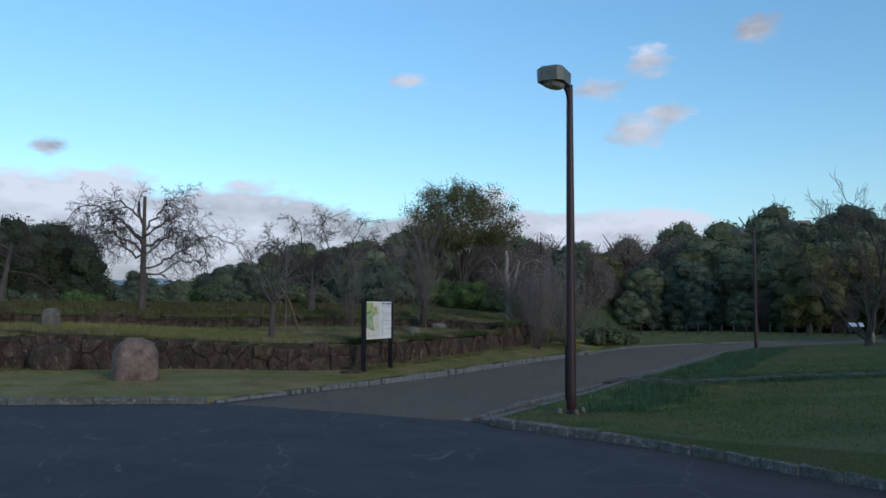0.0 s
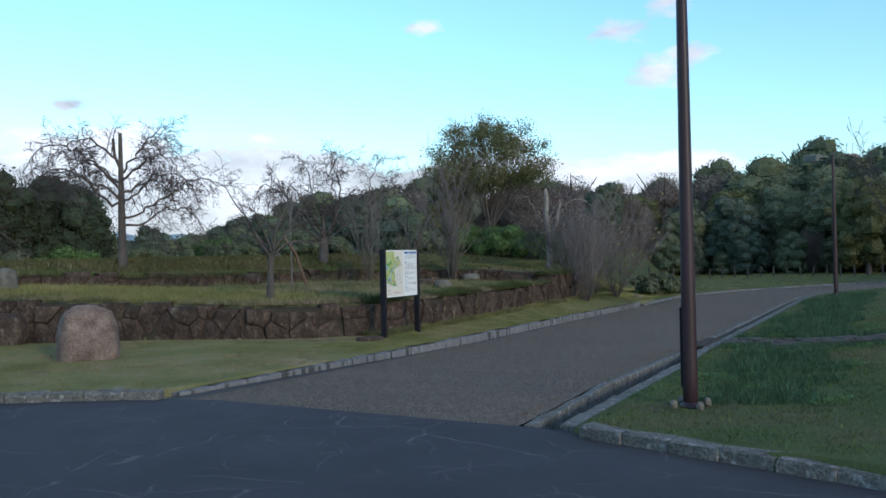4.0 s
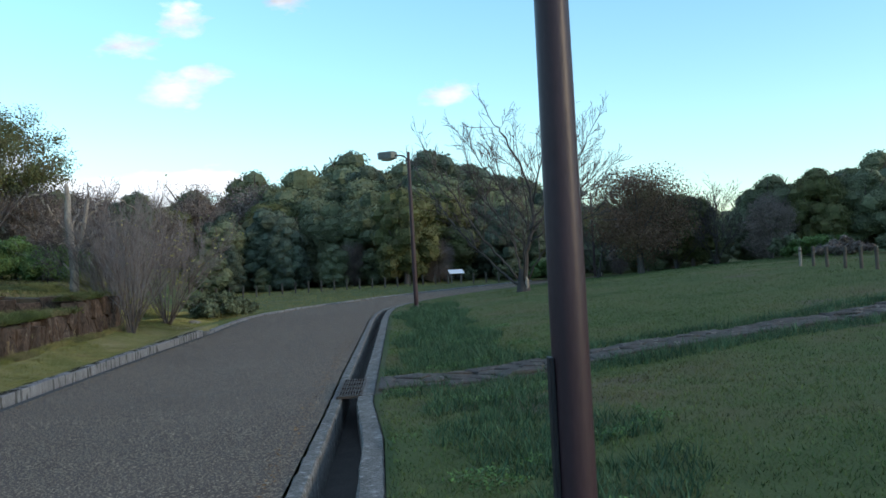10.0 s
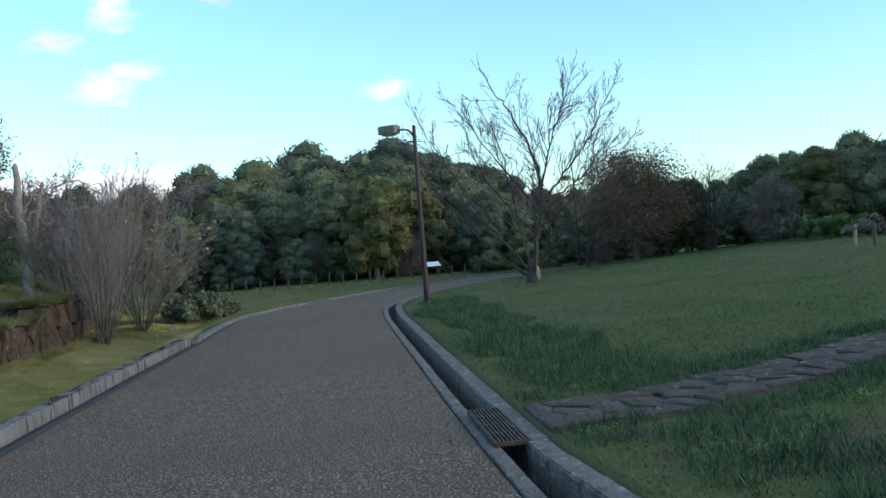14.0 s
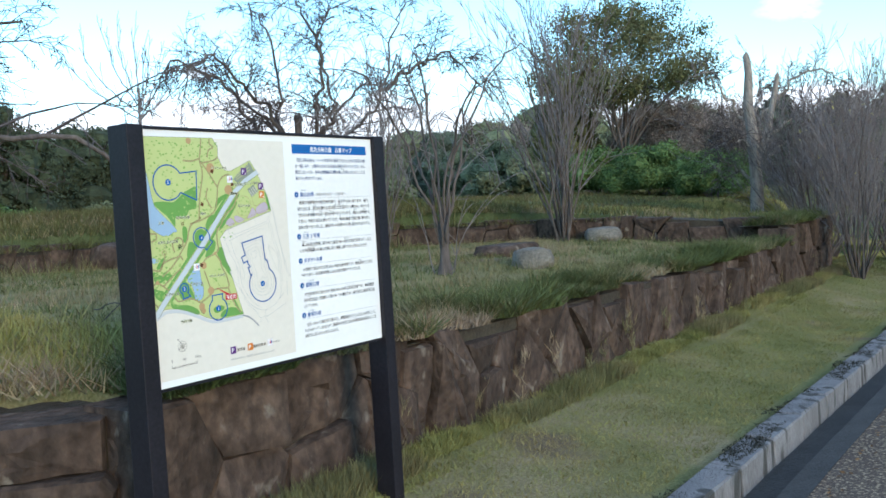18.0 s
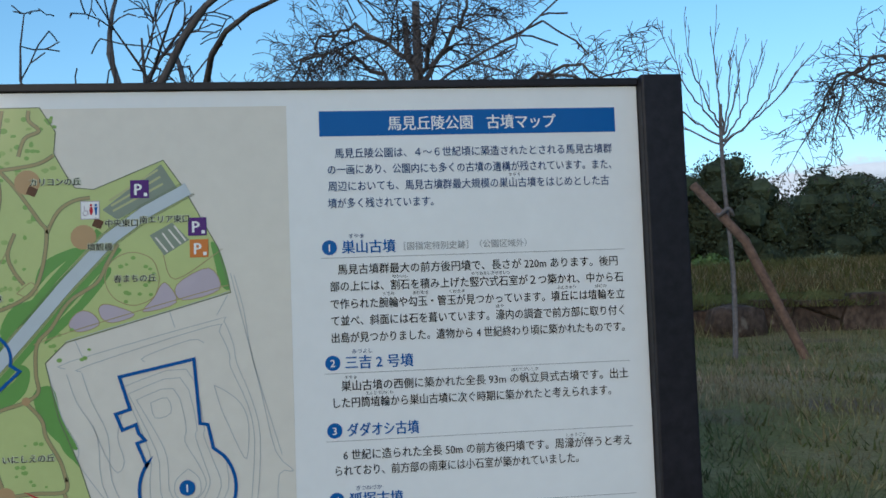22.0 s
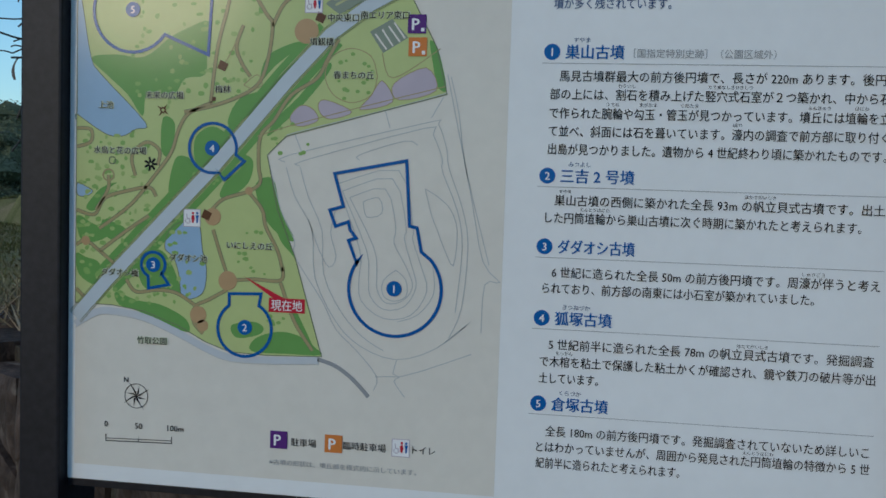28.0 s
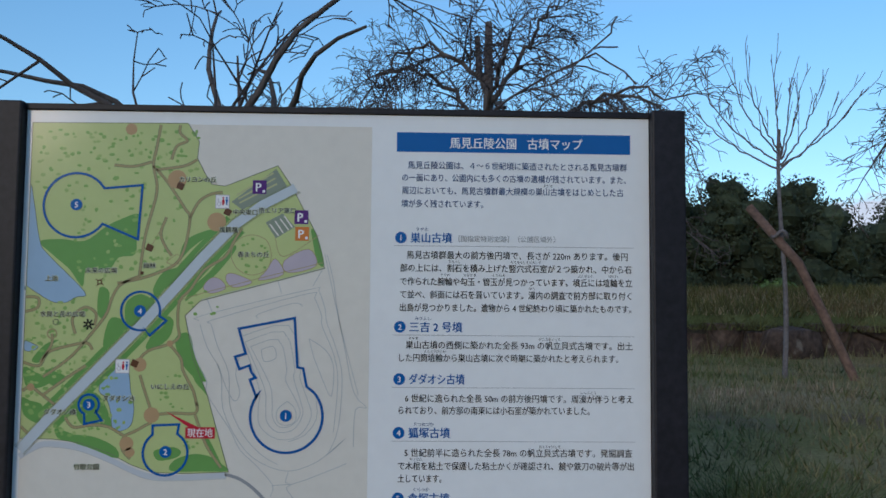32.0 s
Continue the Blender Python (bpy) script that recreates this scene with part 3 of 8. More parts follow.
def build_edges():
    kerb_mesh = piece_meshes("kerb_block", 0.6, 0.17, 0.32, CONCRETE)
    lip_mesh = piece_meshes("lip_block", 0.6, 0.17, 0.42, LIPSTONE)
    edge = lambda name, label: tagged(new(name), label, "kerb", kind="structure")
    k = edge("kerb_north", "weathered concrete kerb blocks streaked with black")
    set_pieces(k, "kerb_block", kerb_mesh, along_road(-6.5, 12.6, -1.10, lambda x: ramp_at(x, (-6.5, 0.03), (-3, 0.05), (1, 0.085)), shift=left), 2)
    k2 = edge("kerb_far", "low pale kerb along the far bend")
    set_pieces(k2, "kerb_block", piece_meshes("low_kerb", 0.6, 0.14, 0.2, CONCRETE, 2), along_road(13.3, 44, -1.28, 0.045, shift=left), 3)
    r1 = edge("drain_lip_inner", "concrete lip between road and open drain")
    set_pieces(r1, "lip_block", piece_meshes("inner_lip", 0.6, 0.115, 0.40, LIPSTONE), along_road(-6.7, 24, -5.378, 0.010, shift=inner), 4)
    r2 = edge("drain_lip_outer", "grey lichen-stained concrete kerb of the open drain")
    set_pieces(r2, "lip_block", lip_mesh, along_road(-6.75, 24, -5.725, 0.04, shift=outer), 5)
    tagged(new("drain_channel", strip("drain_channel", axis((-6.8, 25, 0.6)), -5.68, -5.40, -0.30, -0.30, GUTTER, outer, inner)), "silted floor of the open drain", "drain", kind="structure")
    sink = lambda x: ramp_at(x, (-6.7, -0.012), (-3, -0.03), (1, -0.07))
    tagged(new("gutter", strip("gutter", axis((-6.7, 16, 0.6)), -1.38, -1.12, sink, sink, GUTTER, left, left)), "dark dirt-filled gutter along the kerb", "gutter", kind="structure")
    tagged(new("gutter_edge", strip("gutter_edge", axis((-6.7, 46, 0.6)), -1.51, -1.37, 0.004, -0.012, GUTTER, left, left)), "grimy road edge beside the gutter", "gutter", kind="structure")
    # rough stones round the car park
    stones = piece_meshes("edge_stone", 0.44, 0.20, 0.30, LIPSTONE, 5, 0.02, 0.02)
    for name, y0, y1, s in (("car_park_edge_south", -6.25, -16.0, -1), ("car_park_edge_north", -1.2, 9.0, 1)):
        places, y = [], y0
        while (y - y1) * s < 0:
            e0, e1 = float(lot_edge(y)), float(lot_edge(y + s * 0.3))
            a = math.atan2(s * 0.3, e1 - e0)
            ym = y + math.sin(a) * 0.2
            xm = float(lot_edge(ym))
            places.append((xm, ym, float(road_z(xm)) + 0.10, math.degrees(a)))
            y += math.sin(a) * 0.43
        set_pieces(edge(name, "rough pale stones edging the car park"), "edge_stone", stones, places, 6)


build_edges()


def build_grate():
    z = float(road_z(1.7)) + 0.052
    g = empty("drain_grate", pose(1.66, -5.54, z), "rusty iron bar grate laid over the open drain", "grate")
    part("frame", box_bm(-0.66, 0.66, -0.14, -0.125, -0.03, 0.0, 0.003), IRON, g)
    part("frame", box_bm(-0.66, 0.66, 0.125, 0.14, -0.03, 0.0, 0.003), IRON, g)
    bar = None
    for i in range(9):
        y = -0.12 + i * 0.03
        if bar is None:
            bar = part("bar", box_bm(-0.655, 0.655, -0.006, 0.006, -0.028, 0.004), IRON, g).data
            bpy.data.objects["bar"].location.y = y
        else:
            link_mesh("bar", bar, g).location.y = y
    for x in (-0.655, -0.33, 0.0, 0.33, 0.655):
        part("cross_bar", box_bm(x - 0.012, x + 0.012, -0.124, 0.124, -0.026, 0.002), IRON, g)


build_grate()


def gutter_inlet(x):
    y = -1.17 + float(left(x))
    z = float(road_z(x))
    g = empty("gutter_inlet", pose(x, y, z), "dark concrete gutter inlet at the end of the kerb", "drain")
    for y0, y1 in ((-0.16, -0.11), (0.11, 0.16)):
        part("side_slab", box_bm(-0.24, 0.24, y0, y1, -0.3, 0.03, 0.006), CONCRETE, g)
    part("lintel", box_bm(-0.24, -0.18, -0.11, 0.11, -0.3, 0.05, 0.006), CONCRETE, g)
    part("sump", box_bm(-0.18, 0.24, -0.11, 0.11, -0.32, -0.2), GUTTER, g, "silt-filled sump")


gutter_inlet(12.95)


# ---- stones ----
def stone_mesh(name, seed, sx, sy, sz, mat, square=0.55, rough=0.12, cuts=3):
    """A weathered block: cube rounded towards a ball and dented, base at z = 0."""
    bm = bmesh.new()
    bmesh.ops.create_cube(bm, size=2)
    bmesh.ops.subdivide_edges(bm, edges=bm.edges[:], cuts=cuts, use_grid_fill=True)
    off = Vector((seed * 3.7, seed * 1.3, -seed * 2.1))
    for v in bm.verts:
        c = v.co.copy()
        p = c * square + c.normalized() * (1 - square) * 1.25
        n = noise.noise_vector(p * 0.9 + off) * rough + noise.noise_vector(p * 2.6 + off) * rough * 0.5
        p = p + n
        v.co = Vector((p.x * sx / 2, p.y * sy / 2, (p.z + 1) * sz / 2))
    me = bpy.data.meshes.new(name)
    bm.to_mesh(me)
    bm.free()
    me.materials.append(mat)
    me.polygons.foreach_set("use_smooth", np.full(len(me.polygons), cuts > 4))
    return me


def cell(sites, k, u0, u1, v0, v1):
    """The part of a box that lies nearer to site k than to the others."""
    poly = [(u0, v0), (u1, v0), (u1, v1), (u0, v1)]
    a = sites[k]
    for n, b in enumerate(sites):
        if n == k or abs(b[0] - a[0]) > 2.2:
            continue
        mx, my, dx, dy = (a[0] + b[0]) / 2, (a[1] + b[1]) / 2, b[0] - a[0], b[1] - a[1]
        side = lambda p: (p[0] - mx) * dx + (p[1] - my) * dy
        out = []
        for p, q in zip(poly, poly[1:] + poly[:1]):
            sp, sq = side(p), side(q)
            if sp <= 0:
                out.append(p)
            if sp * sq < 0:
                f = sp / (sp - sq)
                out.append((p[0] + (q[0] - p[0]) * f, p[1] + (q[1] - p[1]) * f))
        poly = out
        if len(poly) < 3:
            break
    return poly


def wall_stones(holder, line, heights, seed, w=(0.26, 0.5), rows=(1, 2, 2), joint=0.004, depth=0.3):
    """Fitted rubble facing along a polyline; heights(x, y) gives foot and top."""
    rng = random.Random(seed)
    pts = [Vector(p) for p in line]
    lens = [0.0]
    for a, b in zip(pts, pts[1:]):
        lens.append(lens[-1] + (b - a).length)

    def spot(u):
        k = max(i for i in range(len(pts) - 1) if lens[i] <= max(u, 0) + 1e-9)
        d = (pts[k + 1] - pts[k]).normalized()
        p = pts[k] + d * (u - lens[k])
        return p, Vector((d.y, -d.x))

    sites, u = [], 0.0
    while u < lens[-1]:
        step = rng.uniform(*w)
        p, n = spot(min(u, lens[-1]))
        z0, z1 = heights(p.x, p.y)
        H = z1 - z0
        m = rng.choice(rows)
        for i in range(m):
            sites.append((u + step / 2 + rng.uniform(-0.3, 0.3) * step, H * (i + 0.5 + rng.uniform(-0.28, 0.28)) / m))
        u += step
    for k, site in enumerate(sites):
        p, n = spot(min(max(site[0], 0), lens[-1]))
        z0, z1 = heights(p.x, p.y)
        H = z1 - z0
        poly = cell(sites, k, -0.05, lens[-1] + 0.05, -0.3, H + rng.uniform(-0.12, 0.05))
        if len(poly) < 3:
            continue
        cu, cv = sum(q[0] for q in poly) / len(poly), sum(q[1] for q in poly) / len(poly)
        # split long edges so that the outline can wander
        ring = []
        for a, b in zip(poly, poly[1:] + poly[:1]):
            L = math.hypot(b[0] - a[0], b[1] - a[1])
            m = max(1, int(L / 0.13))
            ring += [(a[0] + (b[0] - a[0]) * i / m, a[1] + (b[1] - a[1]) * i / m) for i in range(m)]
        size = max(0.05, min(0.3, max(math.hypot(q[0] - cu, q[1] - cv) for q in ring)))
        proud, tilt, slope = rng.uniform(-0.05, 0.05), rng.uniform(-0.16, 0.16), rng.uniform(-0.06, 0.16)
        bm = bmesh.new()
        rings = []
        for shrink, out, rough in ((1.0, -depth, 0.0), (1.0, -0.035, 0.005), (0.965, 0.0, 0.009), (0.66, 0.016, 0.011), (0.3, 0.02, 0.012)):
            row = []
            for q in ring:
                g = noise.noise(Vector((q[0] * 7.1 + seed, q[1] * 2.6, seed * 1.7))) + 0.6 * noise.noise(Vector((q[0] * 15.0, q[1] * 6.0, seed)))
                fade = max(0.0, 1 - joint / size)
                uu, vv = (q[0] - cu) * shrink * fade, (q[1] - cv) * shrink * fade
                y = -(out + proud * (out > -0.2) + rough * g * 2.2 + (tilt * uu + slope * vv) * (out > -0.2) + rng.uniform(-1, 1) * rough * 0.6)
                row.append(bm.verts.new((uu + rough * g * 0.6, y, vv + rng.uniform(-1, 1) * rough * 0.4)))
            rings.append(row)
        m = len(ring)
        for r0, r1 in zip(rings, rings[1:]):
            for i in range(m):
                bm.faces.new((r0[i], r0[(i + 1) % m], r1[(i + 1) % m], r1[i]))
        bm.faces.new(rings[-1])
        ob = part("stone", bm, STONE, holder)
        p, n = spot(min(max(cu, 0), lens[-1]))
        ob.matrix_basis = pose(p.x, p.y, heights(p.x, p.y)[0] + cv, 0, 0, math.degrees(math.atan2(n.x, -n.y)))
    V, F = [], []
    for i, (x, y) in enumerate([tuple(spot(lens[-1] * i / 60)[0] - spot(lens[-1] * i / 60)[1] * 0.06) for i in range(61)]):
        z0, z1 = heights(x, y)
        nx, ny = spot(lens[-1] * i / 60)[1]
        V += [(x, y, z0 - 0.2), (x, y, z1 - 0.04), (x - nx * 0.5, y - ny * 0.5, z1 - 0.03)]
    for i in range(60):
        F += [(i * 3, i * 3 + 3, i * 3 + 4, i * 3 + 1), (i * 3 + 1, i * 3 + 4, i * 3 + 5, i * 3 + 2)]
    link_mesh("backing", fast_mesh("backing", V, F, SOIL), holder, "dark soil between the stones")


def build_walls():
    t1 = lambda x, y: float(terrace(x, y))
    foot = lambda x, y: float(land(x, y - 0.6 if x > 0.2 else y - 0.4) if x > 0.2 else land(x - 0.5, y - 0.3))
    w1 = tagged(new("wall_terrace_lower"), "low retaining wall of dark brown field stones", "wall", kind="structure")
    wall_stones(w1, [(0.2, 0.42), (1.9, 0.42)], lambda x, y: (foot(x, y), t1(x, y) + 0.03), 1, w=(0.3, 0.56), rows=(1, 1, 2))
    wall_stones(w1, [(1.9, 0.42), (9.6, 0.42)], lambda x, y: (foot(x, y), t1(x, y) + 0.03), 7, w=(0.13, 0.32), rows=(1, 1, 1, 1, 2))
    wall_stones(w1, [(9.6, 0.42), (12.3, 0.45)], lambda x, y: (foot(x, y), 0.98), 2, w=(0.14, 0.32), rows=(1, 1, 1, 1, 2))
    wall_stones(w1, [(-9.0, 15.1), (-4.2, 7.5), (-2.5, 4.25), (-1.65, 1.98)], lambda x, y: (foot(x, y), t1(x, min(y, 6)) - 0.02), 3, w=(0.2, 0.42), rows=(1, 1, 2))
    wall_stones(w1, [(-1.62, 1.95), (0.2, 0.45)], lambda x, y: (foot(x, y), t1(x, min(y, 6))), 9, w=(0.26, 0.5))
    w2 = tagged(new("wall_terrace_upper"), "second low wall of dark stones on the upper terrace", "wall", kind="structure")
    line = [(x, float(wall_line_2(x)) - 0.08) for x in (-6, -2, 0, 2, 5, 7.2, 8.4, 9.3, 9.65, 9.88)]
    wall_stones(w2, line, lambda x, y: (t1(x, min(y, 8.5)) - 0.02, t1(x, min(y, 8.5)) + 0.34), 4, w=(0.28, 0.55), rows=(1, 1, 2))


build_walls()


T1 = lambda x, y: float(land(x, y))


def boulder(name, x, y, z, sx, sy, sz, mat, label, seed, turn=0, square=0.35, rough=0.1, tilt=0, taper=0.08):
    me = stone_mesh(name, seed, sx, sy, sz, mat, square, rough, 9)
    for v in me.vertices:
        k = 1 - taper * max(0, v.co.z / sz) ** 1.5
        dent = 0.022 * noise.noise(v.co * 7 + Vector((seed, 0, 0)))
        v.co.x, v.co.y = v.co.x * k + dent, v.co.y * k + dent
    ob = new(name, me)
    ob.matrix_basis = pose(x, y, z, tilt, 0, turn)
    return tagged(ob, label, "rock")


boulder("boulder", -4.86, 2.32, 0.0, 0.82, 0.58, 0.9, BOULDER, "rounded reddish granite boulder standing on the verge", 11, -27, 0.42, 0.16, 0, 0.12)
boulder("boulder", -3.65, 6.1, 0.08, 0.95, 0.5, 0.6, STONE, "dark brown boulder leaning against the low wall", 12, -58)
boulder("standing_stone", -2.07, 8.1, T1(-2.07, 8.1) - 0.06, 0.42, 0.34, 0.52, PALE, "grey upright stone on the grassy terrace", 13, 20, 0.5)
boulder("pale_rock", 9.3, 2.75, T1(9.3, 2.75) - 0.04, 0.62, 0.45, 0.22, PALE, "pale lichen-covered rock lying in the grass", 14, 20)
boulder("pale_rock", 5.6, 1.75, T1(5.6, 1.75) - 0.05, 0.36, 0.3, 0.23, PALE, "rounded grey rock in the dry terrace grass", 15, -10)
boulder("flat_slab", 6.9, 2.85, T1(6.9, 2.85) - 0.04, 1.0, 0.45, 0.17, STONE, "flat dark stone slab lying on the terrace", 16, 8, 0.7)
boulder("brown_rock", 4.5, 7.0, T1(4.5, 7.0) - 0.05, 0.55, 0.4, 0.34, STONE, "weathered rock beside the staked sapling", 17, 12)
boulder("flat_slab", -0.5, 0.05, T1(-0.5, 0.05) - 0.03, 0.5, 0.3, 0.1, STONE, "small dark slab lying flat on the verge", 18, -15, 0.7)
boulder("stone_marker", -15.0, 26.3, T1(-15.0, 26.3) - 0.05, 0.5, 0.4, 0.5, PALE, "squared pale stone block standing in the far grass", 23, 15, 0.95, 0.03)
boulder("pale_rock", 15.6, -0.5, -0.2, 0.4, 0.3, 0.25, PALE, "small rock at the foot of the shrubs", 19, 0)


# ---- map sign ----
from mathutils.geometry import tessellate_polygon

PRINT = {}
PATCHES = []
LAYER = 0.3


def ink(name, colour, rough=0.14):
    if name not in PRINT:
        PRINT[name] = material("ink_" + name, [tuple(c * 0.97 for c in colour), colour], 30, rough, spec=0.11, grain_amp=0.02)
    return PRINT[name]


def flat_bm(points, depth, thick=0.0008, bm=None):
    """A thin printed patch on the board, from (x, z) corners, facing -y."""
    bm = bm or bmesh.new()
    depth, thick = depth * LAYER, thick * LAYER
    if sum(a[0] * b[1] - b[0] * a[1] for a, b in zip(points, points[1:] + points[:1])) < 0:
        points = points[::-1]
    front = [bm.verts.new((x, -depth, z)) for x, z in points]
    back = [bm.verts.new((x, -depth + thick, z)) for x, z in points]
    for tri in tessellate_polygon([[Vector((x, z, 0)) for x, z in points]]):
        bm.faces.new([front[i] for i in tri])
    for i in range(len(points)):
        j = (i + 1) % len(points)
        bm.faces.new((front[j], front[i], back[i], back[j]))
    return bm


def line_bm(points, width, depth, closed=False, bm=None):
    bm = bm or bmesh.new()
    depth *= LAYER
    pts = [Vector((x, 0, z)) for x, z in points]
    n = len(pts)
    L, R = [], []
    for i, p in enumerate(pts):
        a = pts[i - 1] if i or closed else p
        b = pts[(i + 1) % n] if i < n - 1 or closed else p
        d0, d1 = (p - a), (b - p)
        d0 = d0.normalized() if d0.length > 1e-9 else d1.normalized()
        d1 = d1.normalized() if d1.length > 1e-9 else d0
        t = (d0 + d1).normalized()
        nrm = Vector((-t.z, 0, t.x))
        k = width / 2 / max(0.5, t.dot(d0))
        L.append(bm.verts.new((p.x + nrm.x * k, -depth, p.z + nrm.z * k)))
        R.append(bm.verts.new((p.x - nrm.x * k, -depth, p.z - nrm.z * k)))
    for i in range(n if closed else n - 1):
        j = (i + 1) % n
        bm.faces.new((L[i], R[i], R[j], L[j]))
    return bm


def smooth(points, n=5, closed=False):
    """A rounded course through the points."""
    p = [Vector(q) for q in points]
    out = []
    m = len(p)
    for i in range(m if closed else m - 1):
        a, b, c, d = (p[(i + k) % m] if closed else p[min(max(i + k, 0), m - 1)] for k in (-1, 0, 1, 2))
        for j in range(n):
            f = j / n
            q = 0.5 * (2 * b + (c - a) * f + (2 * a - 5 * b + 4 * c - d) * f * f + (3 * b - a - 3 * c + d) * f ** 3)
            out.append((q.x, q.y))
    return out if closed else out + [tuple(p[-1])]


def arc(cx, cz, r, a0, a1, n=28):
    return [(cx + r * math.cos(radians(a0 + (a1 - a0) * i / n)), cz + r * math.sin(radians(a0 + (a1 - a0) * i / n))) for i in range(n + 1)]


def writing(name, text, x0, x1, z, height, mat, parent, depth=0.0042, bold=0.0, label=""):
    """A line of print from x0 to x1 (x1 None: natural width; a tuple (c,): centred on c), z at mid height."""
    cu = bpy.data.curves.new(name, "FONT")
    cu.body, cu.size, cu.resolution_u = text, 1.0, 2
    ob = bpy.data.objects.new(name, cu)
    me = bpy.data.meshes.new_from_object(ob)
    bpy.data.objects.remove(ob)
    co = np.empty(len(me.vertices) * 3)
    me.vertices.foreach_get("co", co)
    co = co.reshape(-1, 3)
    lo, hi = co.min(0), co.max(0)
    k = height / 0.88
    if isinstance(x1, tuple):
        w = (hi[0] - lo[0]) * k
        x0, x1 = x1[0] - w / 2, x1[0] + w / 2
    kx = (x1 - x0) / (hi[0] - lo[0]) if x1 is not None else k
    outv = np.stack([x0 + (co[:, 0] - lo[0]) * kx, np.full(len(co), -depth * LAYER), z + (co[:, 1] - 0.37) * k], -1)
    me.vertices.foreach_set("co", outv.ravel())
    me.update()
    me.materials.clear()
    me.materials.append(mat)
    if bold:
        # heavier strokes: the same print struck again a hair to the side
        bm = bmesh.new()
        for dx, dz, lift in ((0, 0, 0), (bold * k, 0, 0.00003), (bold * k * 0.5, bold * k * 0.6, 0.00006), (-bold * k * 0.6, 0, 0.00009)):
            first = len(bm.verts)
            bm.from_mesh(me)
            bm.verts.ensure_lookup_table()
            for v in bm.verts[first:]:
                v.co += Vector((dx, -lift, dz))
        bm.to_mesh(me)
        bm.free()
    return link_mesh(name, me, parent, label)


BOARD = material("white_laminate", [(0.74, 0.75, 0.75), (0.78, 0.79, 0.79)], 2, 0.13, spec=0.11, grain_amp=0.015)


